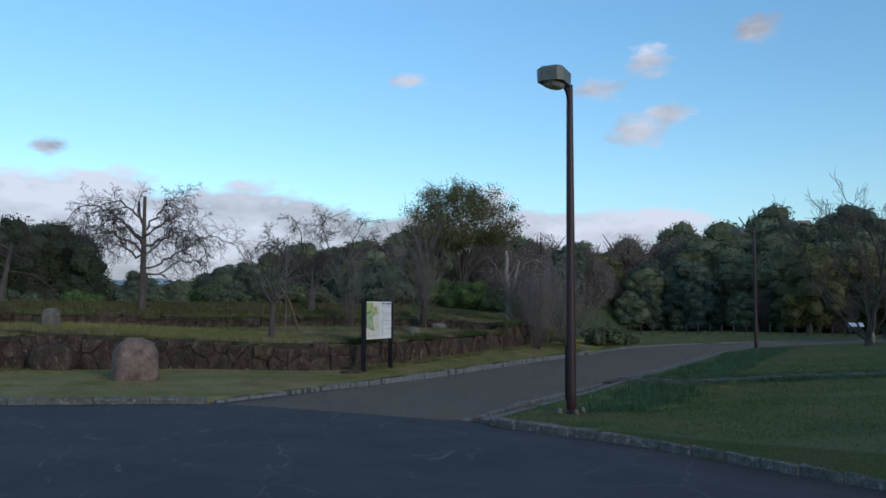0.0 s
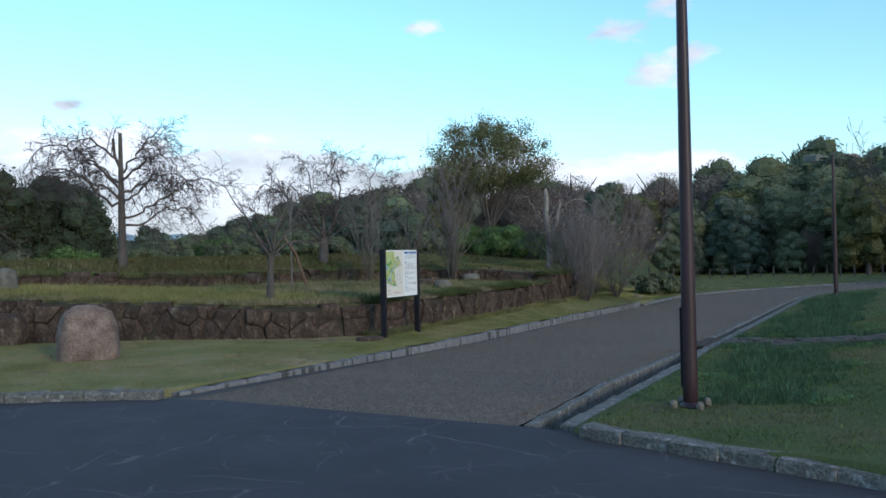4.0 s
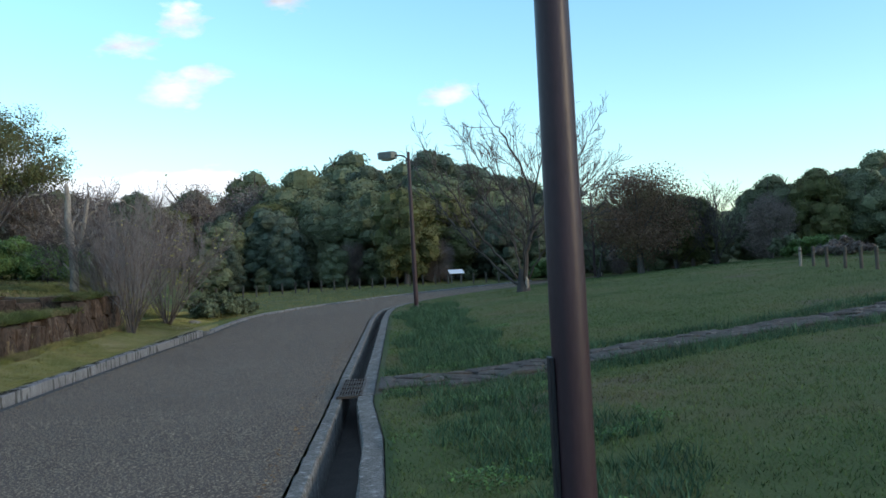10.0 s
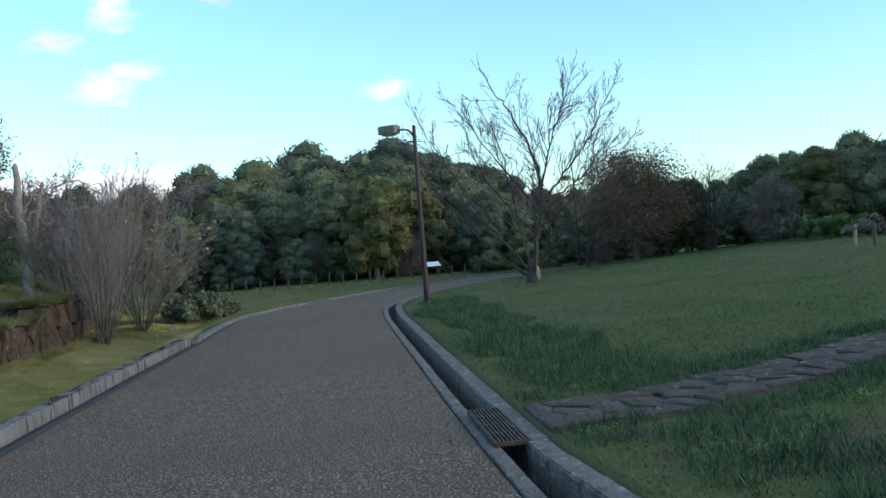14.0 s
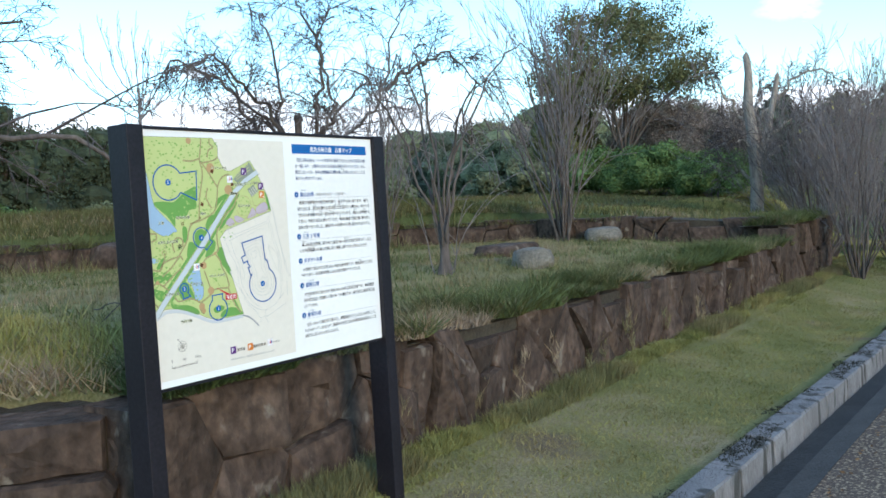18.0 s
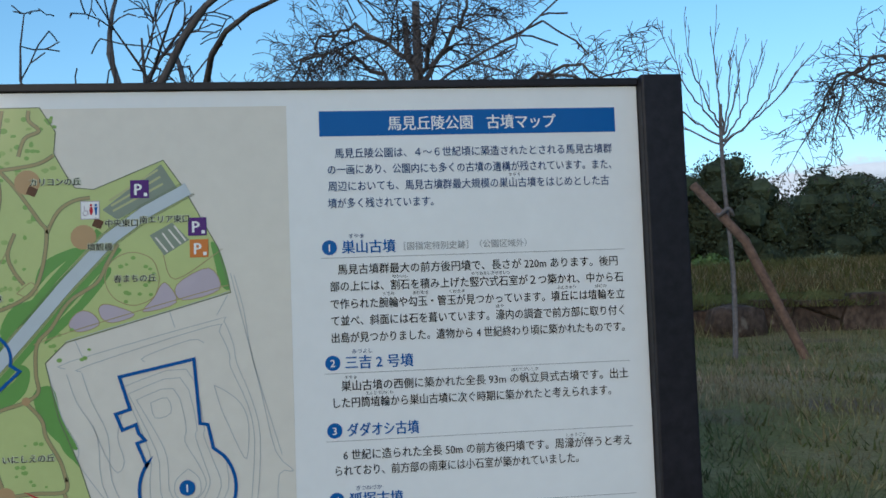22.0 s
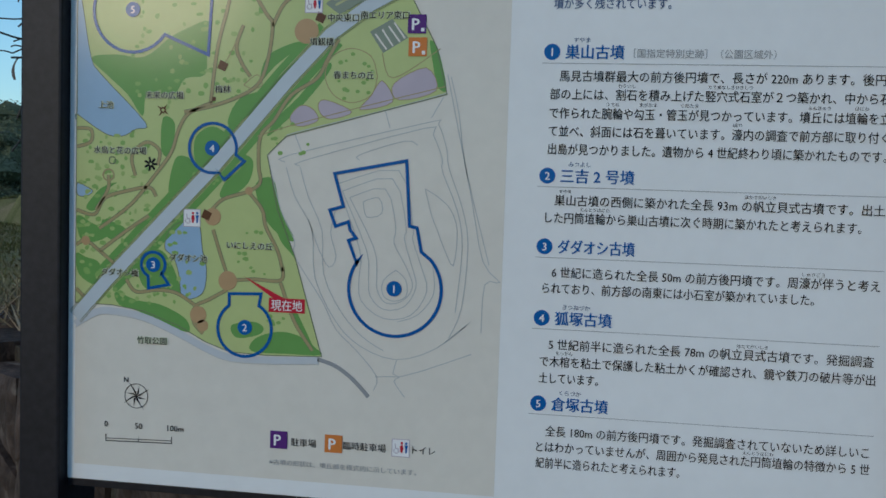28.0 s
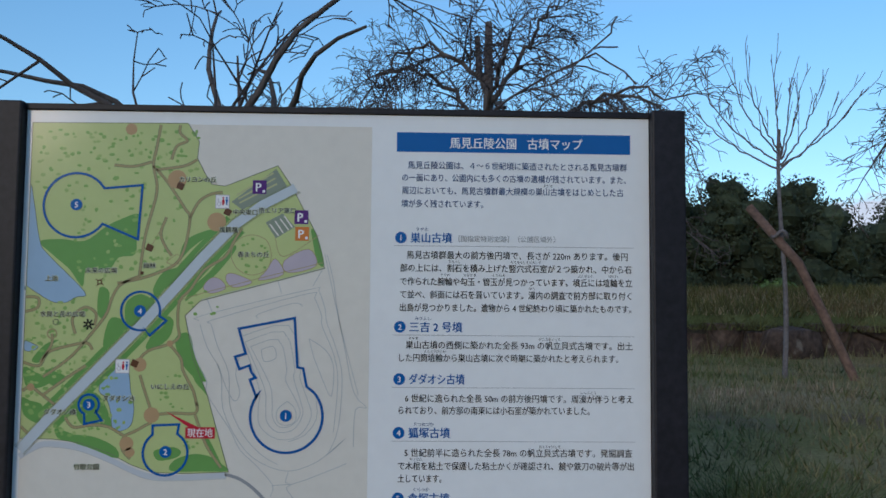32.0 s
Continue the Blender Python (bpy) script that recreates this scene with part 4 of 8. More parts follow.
def build_sign():
    s = empty("map_sign", pose(0, 0, 0), "white park map board between two black steel posts", "sign")
    board = part("board", box_bm(0, 1.2, 0, 0.024, 0.832, 1.727, 0.0015), BOARD, s, "glossy white printed board")
    for x0, x1 in ((-0.066, -0.001), (1.201, 1.266)):
        part("post", box_bm(x0, x1, -0.022, 0.085, -0.1, 1.741, 0.004), BLACKPAINT, s)
    part("top_rail", box_bm(0.0, 1.2, -0.006, 0.03, 1.728, 1.739, 0.001), BLACKPAINT, s)
    part("bottom_rail", box_bm(0.0, 1.2, 0.002, 0.03, 0.82, 0.831, 0.001), BLACKPAINT, s)
    for x in (-0.033, 1.233):
        part("footing", box_bm(x - 0.17, x + 0.17, -0.16, 0.2, -0.14, 0.012, 0.012), CONCRETE, s, "concrete footing pad")
    top, s = s, board
    blue, white, black = ink("blue", (0.014, 0.115, 0.36)), ink("white", (0.8, 0.8, 0.8)), ink("black", (0.014, 0.014, 0.018))
    navy, grey, red = ink("navy", (0.025, 0.07, 0.19)), ink("grey", (0.30, 0.31, 0.32)), ink("red", (0.50, 0.03, 0.05))
    part("title_bar", flat_bm([(0.708, 1.656), (1.163, 1.656), (1.163, 1.694), (0.708, 1.694)], 0.002), blue, s, "blue title bar")
    writing("title", "馬見丘陵公園", 0.811, 0.9395, 1.674, 0.0205, white, s, 0.0042, 0.022)
    writing("title", "古墳マップ", 0.962, 1.069, 1.674, 0.0205, white, s, 0.0042, 0.022)
    for text, x0, x1, z in (("馬見丘陵公園は、４～６世紀頃に築造されたとされる馬見古墳群", 0.730, 1.156, 1.630), ("の一画にあり、公園内にも多くの古墳の遺構が残されています。また、", 0.719, 1.154, 1.6055),
                            ("周辺においても、馬見古墳群最大規模の巣山古墳をはじめとした古", 0.719, 1.149, 1.5805), ("墳が多く残されています。", 0.718, 0.876, 1.555)):
        writing("text_line", text, x0, x1, z, 0.0142, navy, s, bold=0.006)
    heads = (("1", "巣山古墳", 0.816, 1.489, "すやま"), ("2", "三吉 2 号墳", 0.837, 1.318, "みつよし"), ("3", "ダダオシ古墳", 0.842, 1.219, ""), ("4", "狐塚古墳", 0.815, 1.118, "きつねづか"), ("5", "倉塚古墳", 0.815, 0.996, "くらづか"))
    for num, text, x1, z, ruby in heads:
        part("number_disc", flat_bm(arc(0.718, z, 0.0112, 0, 345, 23), 0.002), blue, s)
        writing("number", num, None, (0.718,), z, 0.0135, white, s, 0.0044, 0.02)
        writing("heading", text, 0.7365, x1, z, 0.0185, blue, s, bold=0.024)
        if ruby:
            writing("reading_aid", ruby, 0.747, 0.747 + 0.0075 * len(ruby), z + 0.0165, 0.0068, navy, s)
        part("rule", line_bm([(0.705, z - 0.0155), (1.169, z - 0.0155)], 0.0008, 0.002), grey, s)
    writing("heading_note", "［国指定特別史跡］（公園区域外）", 0.829, 1.016, 1.488, 0.0115, grey, s)
    body = (("馬見古墳群最大の前方後円墳で、長さが 220m あります。後円", 0.7295, 1.1565, 1.456), ("部の上には、割石を積み上げた竪穴式石室が２つ築かれ、中から石", 0.7175, 1.164, 1.431), ("で作られた腕輪や勾玉・管玉が見つかっています。墳丘には埴輪を立", 0.7175, 1.165, 1.405),
            ("て並べ、斜面には石を葺いています。濠内の調査で前方部に取り付く", 0.7175, 1.163, 1.380), ("出島が見つかりました。遺物から 4 世紀終わり頃に築かれたものです。", 0.7175, 1.163, 1.355), ("巣山古墳の西側に築かれた全長 93m の帆立貝式古墳です。出土", 0.7295, 1.165, 1.284),
            ("した円筒埴輪から巣山古墳に次ぐ時期に築かれたと考えられます。", 0.7175, 1.137, 1.2595), ("6 世紀に造られた全長 50m の前方後円墳です。周濠が伴うと考え", 0.7295, 1.165, 1.183), ("られており、前方部の南東には小石室が築かれていました。", 0.7175, 1.082, 1.1605),
            ("5 世紀前半に造られた全長 78m の帆立貝式古墳です。発掘調査", 0.7295, 1.163, 1.081), ("で木棺を粘土で保護した粘土かくが確認され、鏡や鉄刀の破片等が出", 0.7175, 1.166, 1.0565), ("土しています。", 0.7175, 0.80, 1.033),
            ("全長 180m の前方後円墳です。発掘調査されていないため詳しいこ", 0.7295, 1.164, 0.957), ("とはわかっていませんが、周囲から発見された円筒埴輪の特徴から 5 世", 0.7175, 1.166, 0.934), ("紀前半に造られたと考えられます。", 0.7175, 0.917, 0.911))
    for text, x0, x1, z in body:
        writing("text_line", text, x0, x1, z, 0.0146, black, s, bold=0.008)
    for text, x, z in (("すやま", 0.993, 1.5925), ("わりいし", 0.81, 1.4435), ("たてあなしきせきしつ", 0.93, 1.4435), ("うでわ", 0.795, 1.418), ("まがたま", 0.84, 1.418), ("くだたま", 0.895, 1.418), ("ふんきゅう", 1.06, 1.418), ("はにわ", 1.12, 1.418), ("ほり", 0.965, 1.393), ("すやま", 0.735, 1.2965), ("ほたてがいしき", 0.985, 1.2965), ("えんとうはにわ", 0.765, 1.272), ("しゅうごう", 1.065, 1.195), ("ほたてがいしき", 0.985, 1.093), ("もっかん", 0.74, 1.069), ("えんとうはにわ", 1.0, 0.946)):
        writing("reading_aid", text, x, x + 0.0058 * len(text), z, 0.0052, black, s)
    build_map(s, blue, white, black, grey, red)
    return top


def build_map(s, blue, white, black, grey, red):
    meadow, wood, pond = ink("meadow", (0.47, 0.54, 0.23)), ink("wood", (0.15, 0.33, 0.09)), ink("pond", (0.30, 0.44, 0.60))
    street, track, plaza = ink("street", (0.50, 0.56, 0.60)), ink("track", (0.36, 0.30, 0.155)), ink("plaza", (0.45, 0.30, 0.16))
    mauve, purple, orange, brown = ink("mauve", (0.46, 0.40, 0.46)), ink("purple", (0.10, 0.03, 0.18)), ink("orange", (0.60, 0.20, 0.05)), ink("brown", (0.12, 0.055, 0.03))
    cream, line, edge = ink("cream", (0.69, 0.655, 0.585)), ink("contour", (0.44, 0.46, 0.46)), ink("edge", (0.17, 0.20, 0.12))
    part("map_sheet", flat_bm([(0.012, 0.856), (0.66, 0.856), (0.66, 1.703), (0.012, 1.703)], 0.0010, 0.0006), cream, s)
    land_shape = [(0.012, 1.702), (0.307, 1.705), (0.329, 1.669), (0.326, 1.638), (0.341, 1.609), (0.355, 1.587), (0.381, 1.584), (0.48, 1.625), (0.508, 1.584), (0.556, 1.494), (0.573, 1.428), (0.339, 1.364), (0.311, 1.336), (0.328, 1.257), (0.356, 1.189), (0.4, 1.044), (0.317, 1.041), (0.259, 1.043), (0.221, 1.056), (0.178, 1.078), (0.123, 1.097), (0.073, 1.104), (0.012, 1.105)]
    part("park_area", flat_bm(land_shape, 0.0018), meadow, s)
    # woods, ponds, flower plots and car parks, smallest inks last
    def patch(name, mat, *shape):
        PATCHES.append(name)
        shape = smooth(shape, 4, True)
        part(name, flat_bm(shape, 0.0019 + 0.00003 * len(PATCHES)), mat, s)
        if mat is not wood:
            part("shore", line_bm(shape, 0.0012, 0.0029, True), edge if mat is pond else track, s)

    patch("woodland", wood, (0.034, 1.474), (0.075, 1.479), (0.118, 1.476), (0.156, 1.503), (0.182, 1.517), (0.219, 1.528), (0.216, 1.483), (0.213, 1.451), (0.183, 1.445), (0.165, 1.422), (0.124, 1.423), (0.117, 1.389), (0.092, 1.421), (0.059, 1.449))
    patch("woodland", wood, (0.25, 1.387), (0.268, 1.418), (0.309, 1.435), (0.374, 1.494), (0.386, 1.49), (0.314, 1.418), (0.259, 1.379))
    patch("woodland", wood, (0.198, 1.333), (0.201, 1.361), (0.226, 1.376), (0.252, 1.362), (0.256, 1.344), (0.219, 1.318), (0.205, 1.318))
    patch("woodland", wood, (0.249, 1.297), (0.27, 1.315), (0.276, 1.335), (0.29, 1.325), (0.283, 1.295), (0.257, 1.274), (0.239, 1.274))
    patch("woodland", wood, (0.294, 1.293), (0.32, 1.302), (0.333, 1.257), (0.355, 1.213), (0.329, 1.222), (0.305, 1.251))
    patch("woodland", wood, (0.169, 1.327), (0.19, 1.329), (0.2, 1.312), (0.175, 1.287), (0.159, 1.279))
    patch("woodland", wood, (0.546, 1.503), (0.558, 1.491), (0.572, 1.436), (0.559, 1.439), (0.55, 1.477))
    patch("woodland", wood, (0.149, 1.387), (0.168, 1.378), (0.161, 1.332), (0.147, 1.339))
    patch("woodland", wood, (0.014, 1.238), (0.045, 1.224), (0.064, 1.235), (0.061, 1.206), (0.022, 1.199))
    patch("woodland", wood, (0.077, 1.289), (0.061, 1.276), (0.044, 1.247), (0.028, 1.251), (0.052, 1.28))
    patch("woodland", wood, (0.308, 1.479), (0.349, 1.499), (0.356, 1.494), (0.319, 1.464), (0.298, 1.442))
    patch("woodland", wood, (0.325, 1.391), (0.356, 1.421), (0.395, 1.468), (0.403, 1.461), (0.371, 1.419), (0.336, 1.384), (0.31, 1.363))
    patch("woodland", wood, (0.114, 1.15), (0.115, 1.176), (0.125, 1.187), (0.149, 1.19), (0.168, 1.166), (0.181, 1.128), (0.161, 1.128), (0.128, 1.13))
    patch("woodland", wood, (0.077, 1.124), (0.112, 1.113), (0.15, 1.108), (0.189, 1.089), (0.193, 1.069), (0.15, 1.082), (0.112, 1.097), (0.083, 1.105))
    patch("woodland", wood, (0.298, 1.065), (0.332, 1.077), (0.364, 1.073), (0.39, 1.057), (0.398, 1.046), (0.349, 1.045), (0.293, 1.046))
    patch("woodland", wood, (0.321, 1.248), (0.334, 1.243), (0.356, 1.189), (0.348, 1.196), (0.333, 1.213))
    patch("woodland", wood, (0.348, 1.123), (0.363, 1.104), (0.39, 1.052), (0.385, 1.059), (0.358, 1.093))
    patch("woodland", wood, (0.013, 1.18), (0.028, 1.175), (0.051, 1.166), (0.045, 1.134), (0.017, 1.149))
    patch("woodland", wood, (0.055, 1.233), (0.094, 1.219), (0.078, 1.203), (0.061, 1.208))
    patch("woodland", wood, (0.261, 1.083), (0.295, 1.09), (0.311, 1.081), (0.301, 1.07), (0.269, 1.065))
    patch("pond", pond, (0.0125, 1.572), (0.02, 1.552), (0.034, 1.476), (0.051, 1.449), (0.122, 1.379), (0.106, 1.369), (0.084, 1.358), (0.057, 1.362), (0.0125, 1.39), (0.0125, 1.394))
    patch("pond", pond, (0.155, 1.193), (0.16, 1.217), (0.175, 1.231), (0.206, 1.235), (0.214, 1.193), (0.221, 1.163), (0.217, 1.132), (0.201, 1.12), (0.183, 1.122), (0.178, 1.153), (0.169, 1.18))
    patch("pond", pond, (0.014, 1.287), (0.027, 1.282), (0.039, 1.275), (0.028, 1.267), (0.014, 1.269))
    patch("flower_plot", mauve, (0.344, 1.391), (0.354, 1.405), (0.366, 1.409), (0.38, 1.402), (0.386, 1.388), (0.365, 1.379), (0.35, 1.381))
    patch("flower_plot", mauve, (0.386, 1.412), (0.399, 1.417), (0.436, 1.401), (0.406, 1.39), (0.39, 1.397))
    patch("flower_plot", mauve, (0.448, 1.404), (0.463, 1.424), (0.479, 1.446), (0.495, 1.416))
    patch("flower_plot", mauve, (0.496, 1.442), (0.542, 1.465), (0.557, 1.433), (0.504, 1.419))
    lot = ink("lot", (0.24, 0.28, 0.22))
    for shape in ([(0.393, 1.554), (0.477, 1.619), (0.499, 1.584), (0.414, 1.539)], [(0.459, 1.515), (0.491, 1.533), (0.515, 1.507), (0.479, 1.485)]):
        part("car_park_mark", flat_bm(shape, 0.0028), lot, s)
    for a, b in (((0.403, 1.567), (0.472, 1.611)), ((0.408, 1.552), (0.479, 1.59)), ((0.4055, 1.5595), (0.4755, 1.6005))):
        part("bay_line", line_bm([a, b], 0.0032, 0.0031), ink("bay", (0.44, 0.45, 0.24)), s)
    for a, b in (((0.467, 1.512), (0.484, 1.49)), ((0.477, 1.518), (0.493, 1.495)), ((0.486, 1.523), (0.503, 1.501)), ((0.494, 1.528), (0.51, 1.506))):
        part("bay_line", line_bm([a, b], 0.0026, 0.0031), cream, s)
    # single trees: dark and mid green dabs
    rng = random.Random(5)
    bm, bm2 = bmesh.new(), bmesh.new()
    inside = lambda x, z: (x < 0.235 or z > 1.6 or (x < 0.33 and z > 1.41 + (x - 0.25) * 0.9)) and z > 1.11 + max(0, x - 0.2) * 4 and not (x < 0.10 and 1.36 < z < 1.56)
    for i in range(900):
        x, z = rng.uniform(0.018, 0.33), rng.uniform(1.11, 1.69)
        dens = 0.95 if (z < 1.36 and x < 0.2) or z > 1.63 else 0.42
        if not inside(x, z) or rng.random() > dens or (0.13 < x < 0.3 and 1.27 < z < 1.4):
            continue
        a, b = rng.uniform(0.0022, 0.0056), rng.uniform(0.0022, 0.0042)
        flat_bm([(x + a * math.cos(q) * rng.uniform(0.8, 1.2), z + b * math.sin(q) * rng.uniform(0.8, 1.2)) for q in np.linspace(0, 5.5, 8)], 0.00285 + 0.0002 * rng.random(), 0.0002, bm if rng.random() < 0.6 else bm2)
    for cx, cz, r, n in ((0.435, 1.452, 0.034, 16), (0.300, 1.195, 0.036, 12), (0.345, 1.36, 0.03, 9), (0.25, 1.43, 0.02, 14), (0.33, 1.10, 0.016, 14), (0.215, 1.30, 0.02, 8)):
        for i in range(n):
            q, a = rng.uniform(0, 6.28), rng.uniform(0.002, 0.0042)
            k = r * rng.uniform(0.55, 1.0)
            x, z = cx + k * math.cos(q), cz + k * math.sin(q)
            flat_bm([(x + a * math.cos(p), z + 0.8 * a * math.sin(p)) for p in np.linspace(0, 5.5, 8)], 0.00285 + 0.0002 * rng.random(), 0.0002, bm)
    tagged(part("tree_dots", bm, ink("dot", (0.24, 0.40, 0.12)), s), kind="stuff")
    tagged(part("tree_dots", bm2, ink("dot_pale", (0.33, 0.45, 0.16)), s), kind="stuff")
    def way(*pts):
        part("track_edge", line_bm(smooth(pts), 0.0058, 0.0033), edge, s)
        part("track", line_bm(smooth(pts), 0.0042, 0.0035), track, s)

    way((0.255, 1.701), (0.248, 1.655), (0.243, 1.623), (0.251, 1.572), (0.232, 1.489), (0.223, 1.41))
    way((0.169, 1.622), (0.206, 1.62), (0.24, 1.629))
    way((0.243, 1.621), (0.271, 1.59), (0.305, 1.54), (0.315, 1.522), (0.307, 1.466), (0.288, 1.432), (0.234, 1.408), (0.182, 1.396))
    way((0.315, 1.522), (0.331, 1.553), (0.353, 1.568), (0.376, 1.572))
    way((0.292, 1.701), (0.292, 1.686), (0.306, 1.671), (0.286, 1.66), (0.277, 1.634))
    way((0.326, 1.635), (0.301, 1.622), (0.249, 1.614))
    way((0.226, 1.411), (0.189, 1.394), (0.173, 1.368), (0.163, 1.337), (0.137, 1.301), (0.099, 1.256), (0.05, 1.219))
    way((0.414, 1.504), (0.398, 1.475), (0.383, 1.448), (0.345, 1.423), (0.32, 1.386), (0.3, 1.363), (0.298, 1.321), (0.301, 1.296), (0.283, 1.282), (0.244, 1.269), (0.223, 1.247))
    way((0.283, 1.282), (0.305, 1.256), (0.311, 1.231), (0.33, 1.196), (0.338, 1.167))
    way((0.338, 1.173), (0.335, 1.153), (0.294, 1.153), (0.254, 1.149))
    way((0.254, 1.136), (0.226, 1.12), (0.204, 1.108), (0.202, 1.085), (0.217, 1.068))
    way((0.251, 1.163), (0.24, 1.194), (0.23, 1.224))
    way((0.094, 1.144), (0.11, 1.126), (0.142, 1.13), (0.174, 1.127), (0.204, 1.11))
    way((0.013, 1.246), (0.042, 1.24), (0.058, 1.265), (0.094, 1.277), (0.129, 1.283), (0.14, 1.27))
    way((0.107, 1.3), (0.101, 1.33), (0.123, 1.35), (0.144, 1.339), (0.142, 1.316))
    way((0.013, 1.193), (0.028, 1.2), (0.051, 1.185), (0.087, 1.157))
    way((0.051, 1.185), (0.089, 1.214), (0.129, 1.241))
    way((0.335, 1.15), (0.358, 1.093), (0.386, 1.052))
    way((0.013, 1.369), (0.035, 1.367), (0.035, 1.349), (0.013, 1.341))
    way((0.064, 1.3), (0.063, 1.278), (0.044, 1.247))
    way((0.013, 1.127), (0.034, 1.113), (0.062, 1.14))
    way((0.271, 1.523), (0.261, 1.493), (0.269, 1.469), (0.283, 1.449))
    def footpath(*pts):
        part("footpath", line_bm(smooth(pts), 0.0013, 0.0034), track, s)

    footpath((0.472, 1.452), (0.464, 1.426), (0.436, 1.414), (0.408, 1.425), (0.395, 1.452), (0.405, 1.479), (0.433, 1.491), (0.462, 1.48), (0.472, 1.452))
    footpath((0.241, 1.464), (0.256, 1.49), (0.267, 1.516))
    footpath((0.478, 1.485), (0.495, 1.45), (0.562, 1.492))
    footpath((0.295, 1.363), (0.351, 1.381), (0.457, 1.41), (0.57, 1.439))
    footpath((0.273, 1.437), (0.293, 1.452), (0.301, 1.437), (0.286, 1.432), (0.273, 1.437))
    course = [(0.012, 1.083), (0.062, 1.14), (0.14, 1.222), (0.227, 1.314), (0.289, 1.385), (0.34, 1.445), (0.402, 1.511), (0.455, 1.55), (0.515, 1.582)]
    for k in (-0.0175, 0.0175):
        part("verge_strip", line_bm(smooth([(x - k * 0.8, z + k * 0.72) for x, z in course[1:-2]]), 0.010, 0.00282), wood, s)
    for k in (-0.010, -0.0125, 0.010, 0.0125):
        part("street_edge", line_bm([(x - k * 0.75, z + k * 0.66) for x, z in course], 0.0008, 0.0040), edge, s)
    part("street", line_bm(course, 0.0195, 0.0038), street, s)
    stream = [(0.012, 1.072), (0.046, 1.092), (0.073, 1.095), (0.123, 1.088), (0.178, 1.067), (0.221, 1.047), (0.259, 1.035), (0.317, 1.034), (0.396, 1.038)]
    part("river", line_bm(smooth(stream), 0.0105, 0.0032), ink("river", (0.52, 0.55, 0.58)), s)
    part("river", line_bm(smooth([(0.394, 1.040), (0.422, 1.031), (0.448, 1.013), (0.472, 0.989)]), 0.006, 0.0032), grey, s)
    part("river_bank", line_bm(smooth([(x, z - 0.006) for x, z in stream]), 0.0009, 0.0036), line, s)
    part("park_edge", line_bm(land_shape, 0.0013, 0.0034, True), edge, s)
    for x, z, r in ((0.254, 1.149, 0.0145), (0.229, 1.243, 0.013), (0.289, 1.596, 0.018), (0.366, 1.515, 0.018), (0.284, 1.283, 0.006), (0.209, 1.096, 0.013), (0.216, 1.08, 0.009), (0.199, 1.692, 0.011), (0.028, 1.2, 0.007)):
        part("plaza", flat_bm(arc(x, z, r, 0, 340, 17), 0.0037), plaza, s)
    for x, z in ((0.24, 1.464), (0.219, 1.245), (0.295, 1.583), (0.386, 1.534)):
        part("building_mark", flat_bm([(x - 0.008, z - 0.003), (x + 0.004, z - 0.008), (x + 0.009, z + 0.003), (x - 0.003, z + 0.009)], 0.0042), brown, s)
    part("building_mark", flat_bm([(0.225, 1.413), (0.231, 1.413), (0.231, 1.419), (0.225, 1.419)], 0.0042), brown, s)
    # small symbols: a star, a wheel and two rings
    bm = bmesh.new()
    for i in range(8):
        a = radians(45 * i + 10)
        r = 0.011 if i % 2 else 0.006
        flat_bm([(0.149 + 0.003 * math.cos(a - 0.7), 1.398 + 0.003 * math.sin(a - 0.7)), (0.149 + r * math.cos(a), 1.398 + r * math.sin(a)), (0.149 + 0.003 * math.cos(a + 0.7), 1.398 + 0.003 * math.sin(a + 0.7))], 0.0042 + 0.00003 * i, 0.0002, bm)
    part("star_symbol", bm, brown, s)
    bm = bmesh.new()
    for i in range(7):
        a = radians(51.4 * i)
        line_bm([(0.131 + 0.002 * math.cos(a), 1.318 + 0.002 * math.sin(a)), (0.131 + 0.0105 * math.cos(a), 1.318 + 0.0105 * math.sin(a))], 0.0034, 0.0042 + 0.00003 * i, bm=bm)
    part("wheel_symbol", bm, black, s)
    part("ring_symbol", line_bm(arc(0.07, 1.322, 0.0052, 0, 345, 20), 0.0018, 0.0042, True), edge, s)
    part("ring_symbol", line_bm(arc(0.064, 1.3, 0.0085, 0, 345, 24), 0.0026, 0.0042, True), track, s)
    # burial mounds, drawn in blue
    outline = ink("outline", (0.014, 0.10, 0.33))
    for (cx, cz, r, a0, a1), tail in (((0.100, 1.544, 0.0615, 33, 325), [(0.154, 1.507), (0.218, 1.480), (0.2235, 1.584), (0.153, 1.577)]), ((0.2275, 1.344, 0.0365, -10, 285), [(0.235, 1.311), (0.246, 1.298), (0.276, 1.326), (0.263, 1.335)]),
                                      ((0.137, 1.168, 0.0188, -48, 240), [(0.129, 1.151), (0.130, 1.132), (0.162, 1.139), (0.150, 1.155)]), ((0.2815, 1.079, 0.0415, -233, 55), [(0.303, 1.114), (0.306, 1.132), (0.257, 1.130), (0.257, 1.113)])):
        part("mound_outline", line_bm(arc(cx, cz, r, a0, a1) + tail, 0.0046, 0.0048, True), outline, s)
    part("mound_outline", line_bm(arc(0.506, 1.148, 0.068, -222, 41, 40) + [(0.543, 1.204), (0.536, 1.238), (0.525, 1.24), (0.518, 1.333), (0.413, 1.312), (0.427, 1.265), (0.407, 1.259), (0.416, 1.236), (0.435, 1.243), (0.438, 1.231), (0.447, 1.22), (0.436, 1.216), (0.449, 1.183)], 0.0048, 0.0048, True), outline, s)
    # contours of the moat and of the great mound
    def contour(*pts):
        part("contour", line_bm(smooth(pts, 3), 0.0012, 0.0026), line, s)

    contour((0.339, 1.364), (0.357, 1.371), (0.482, 1.404), (0.573, 1.43))
    contour((0.352, 1.367), (0.363, 1.341))
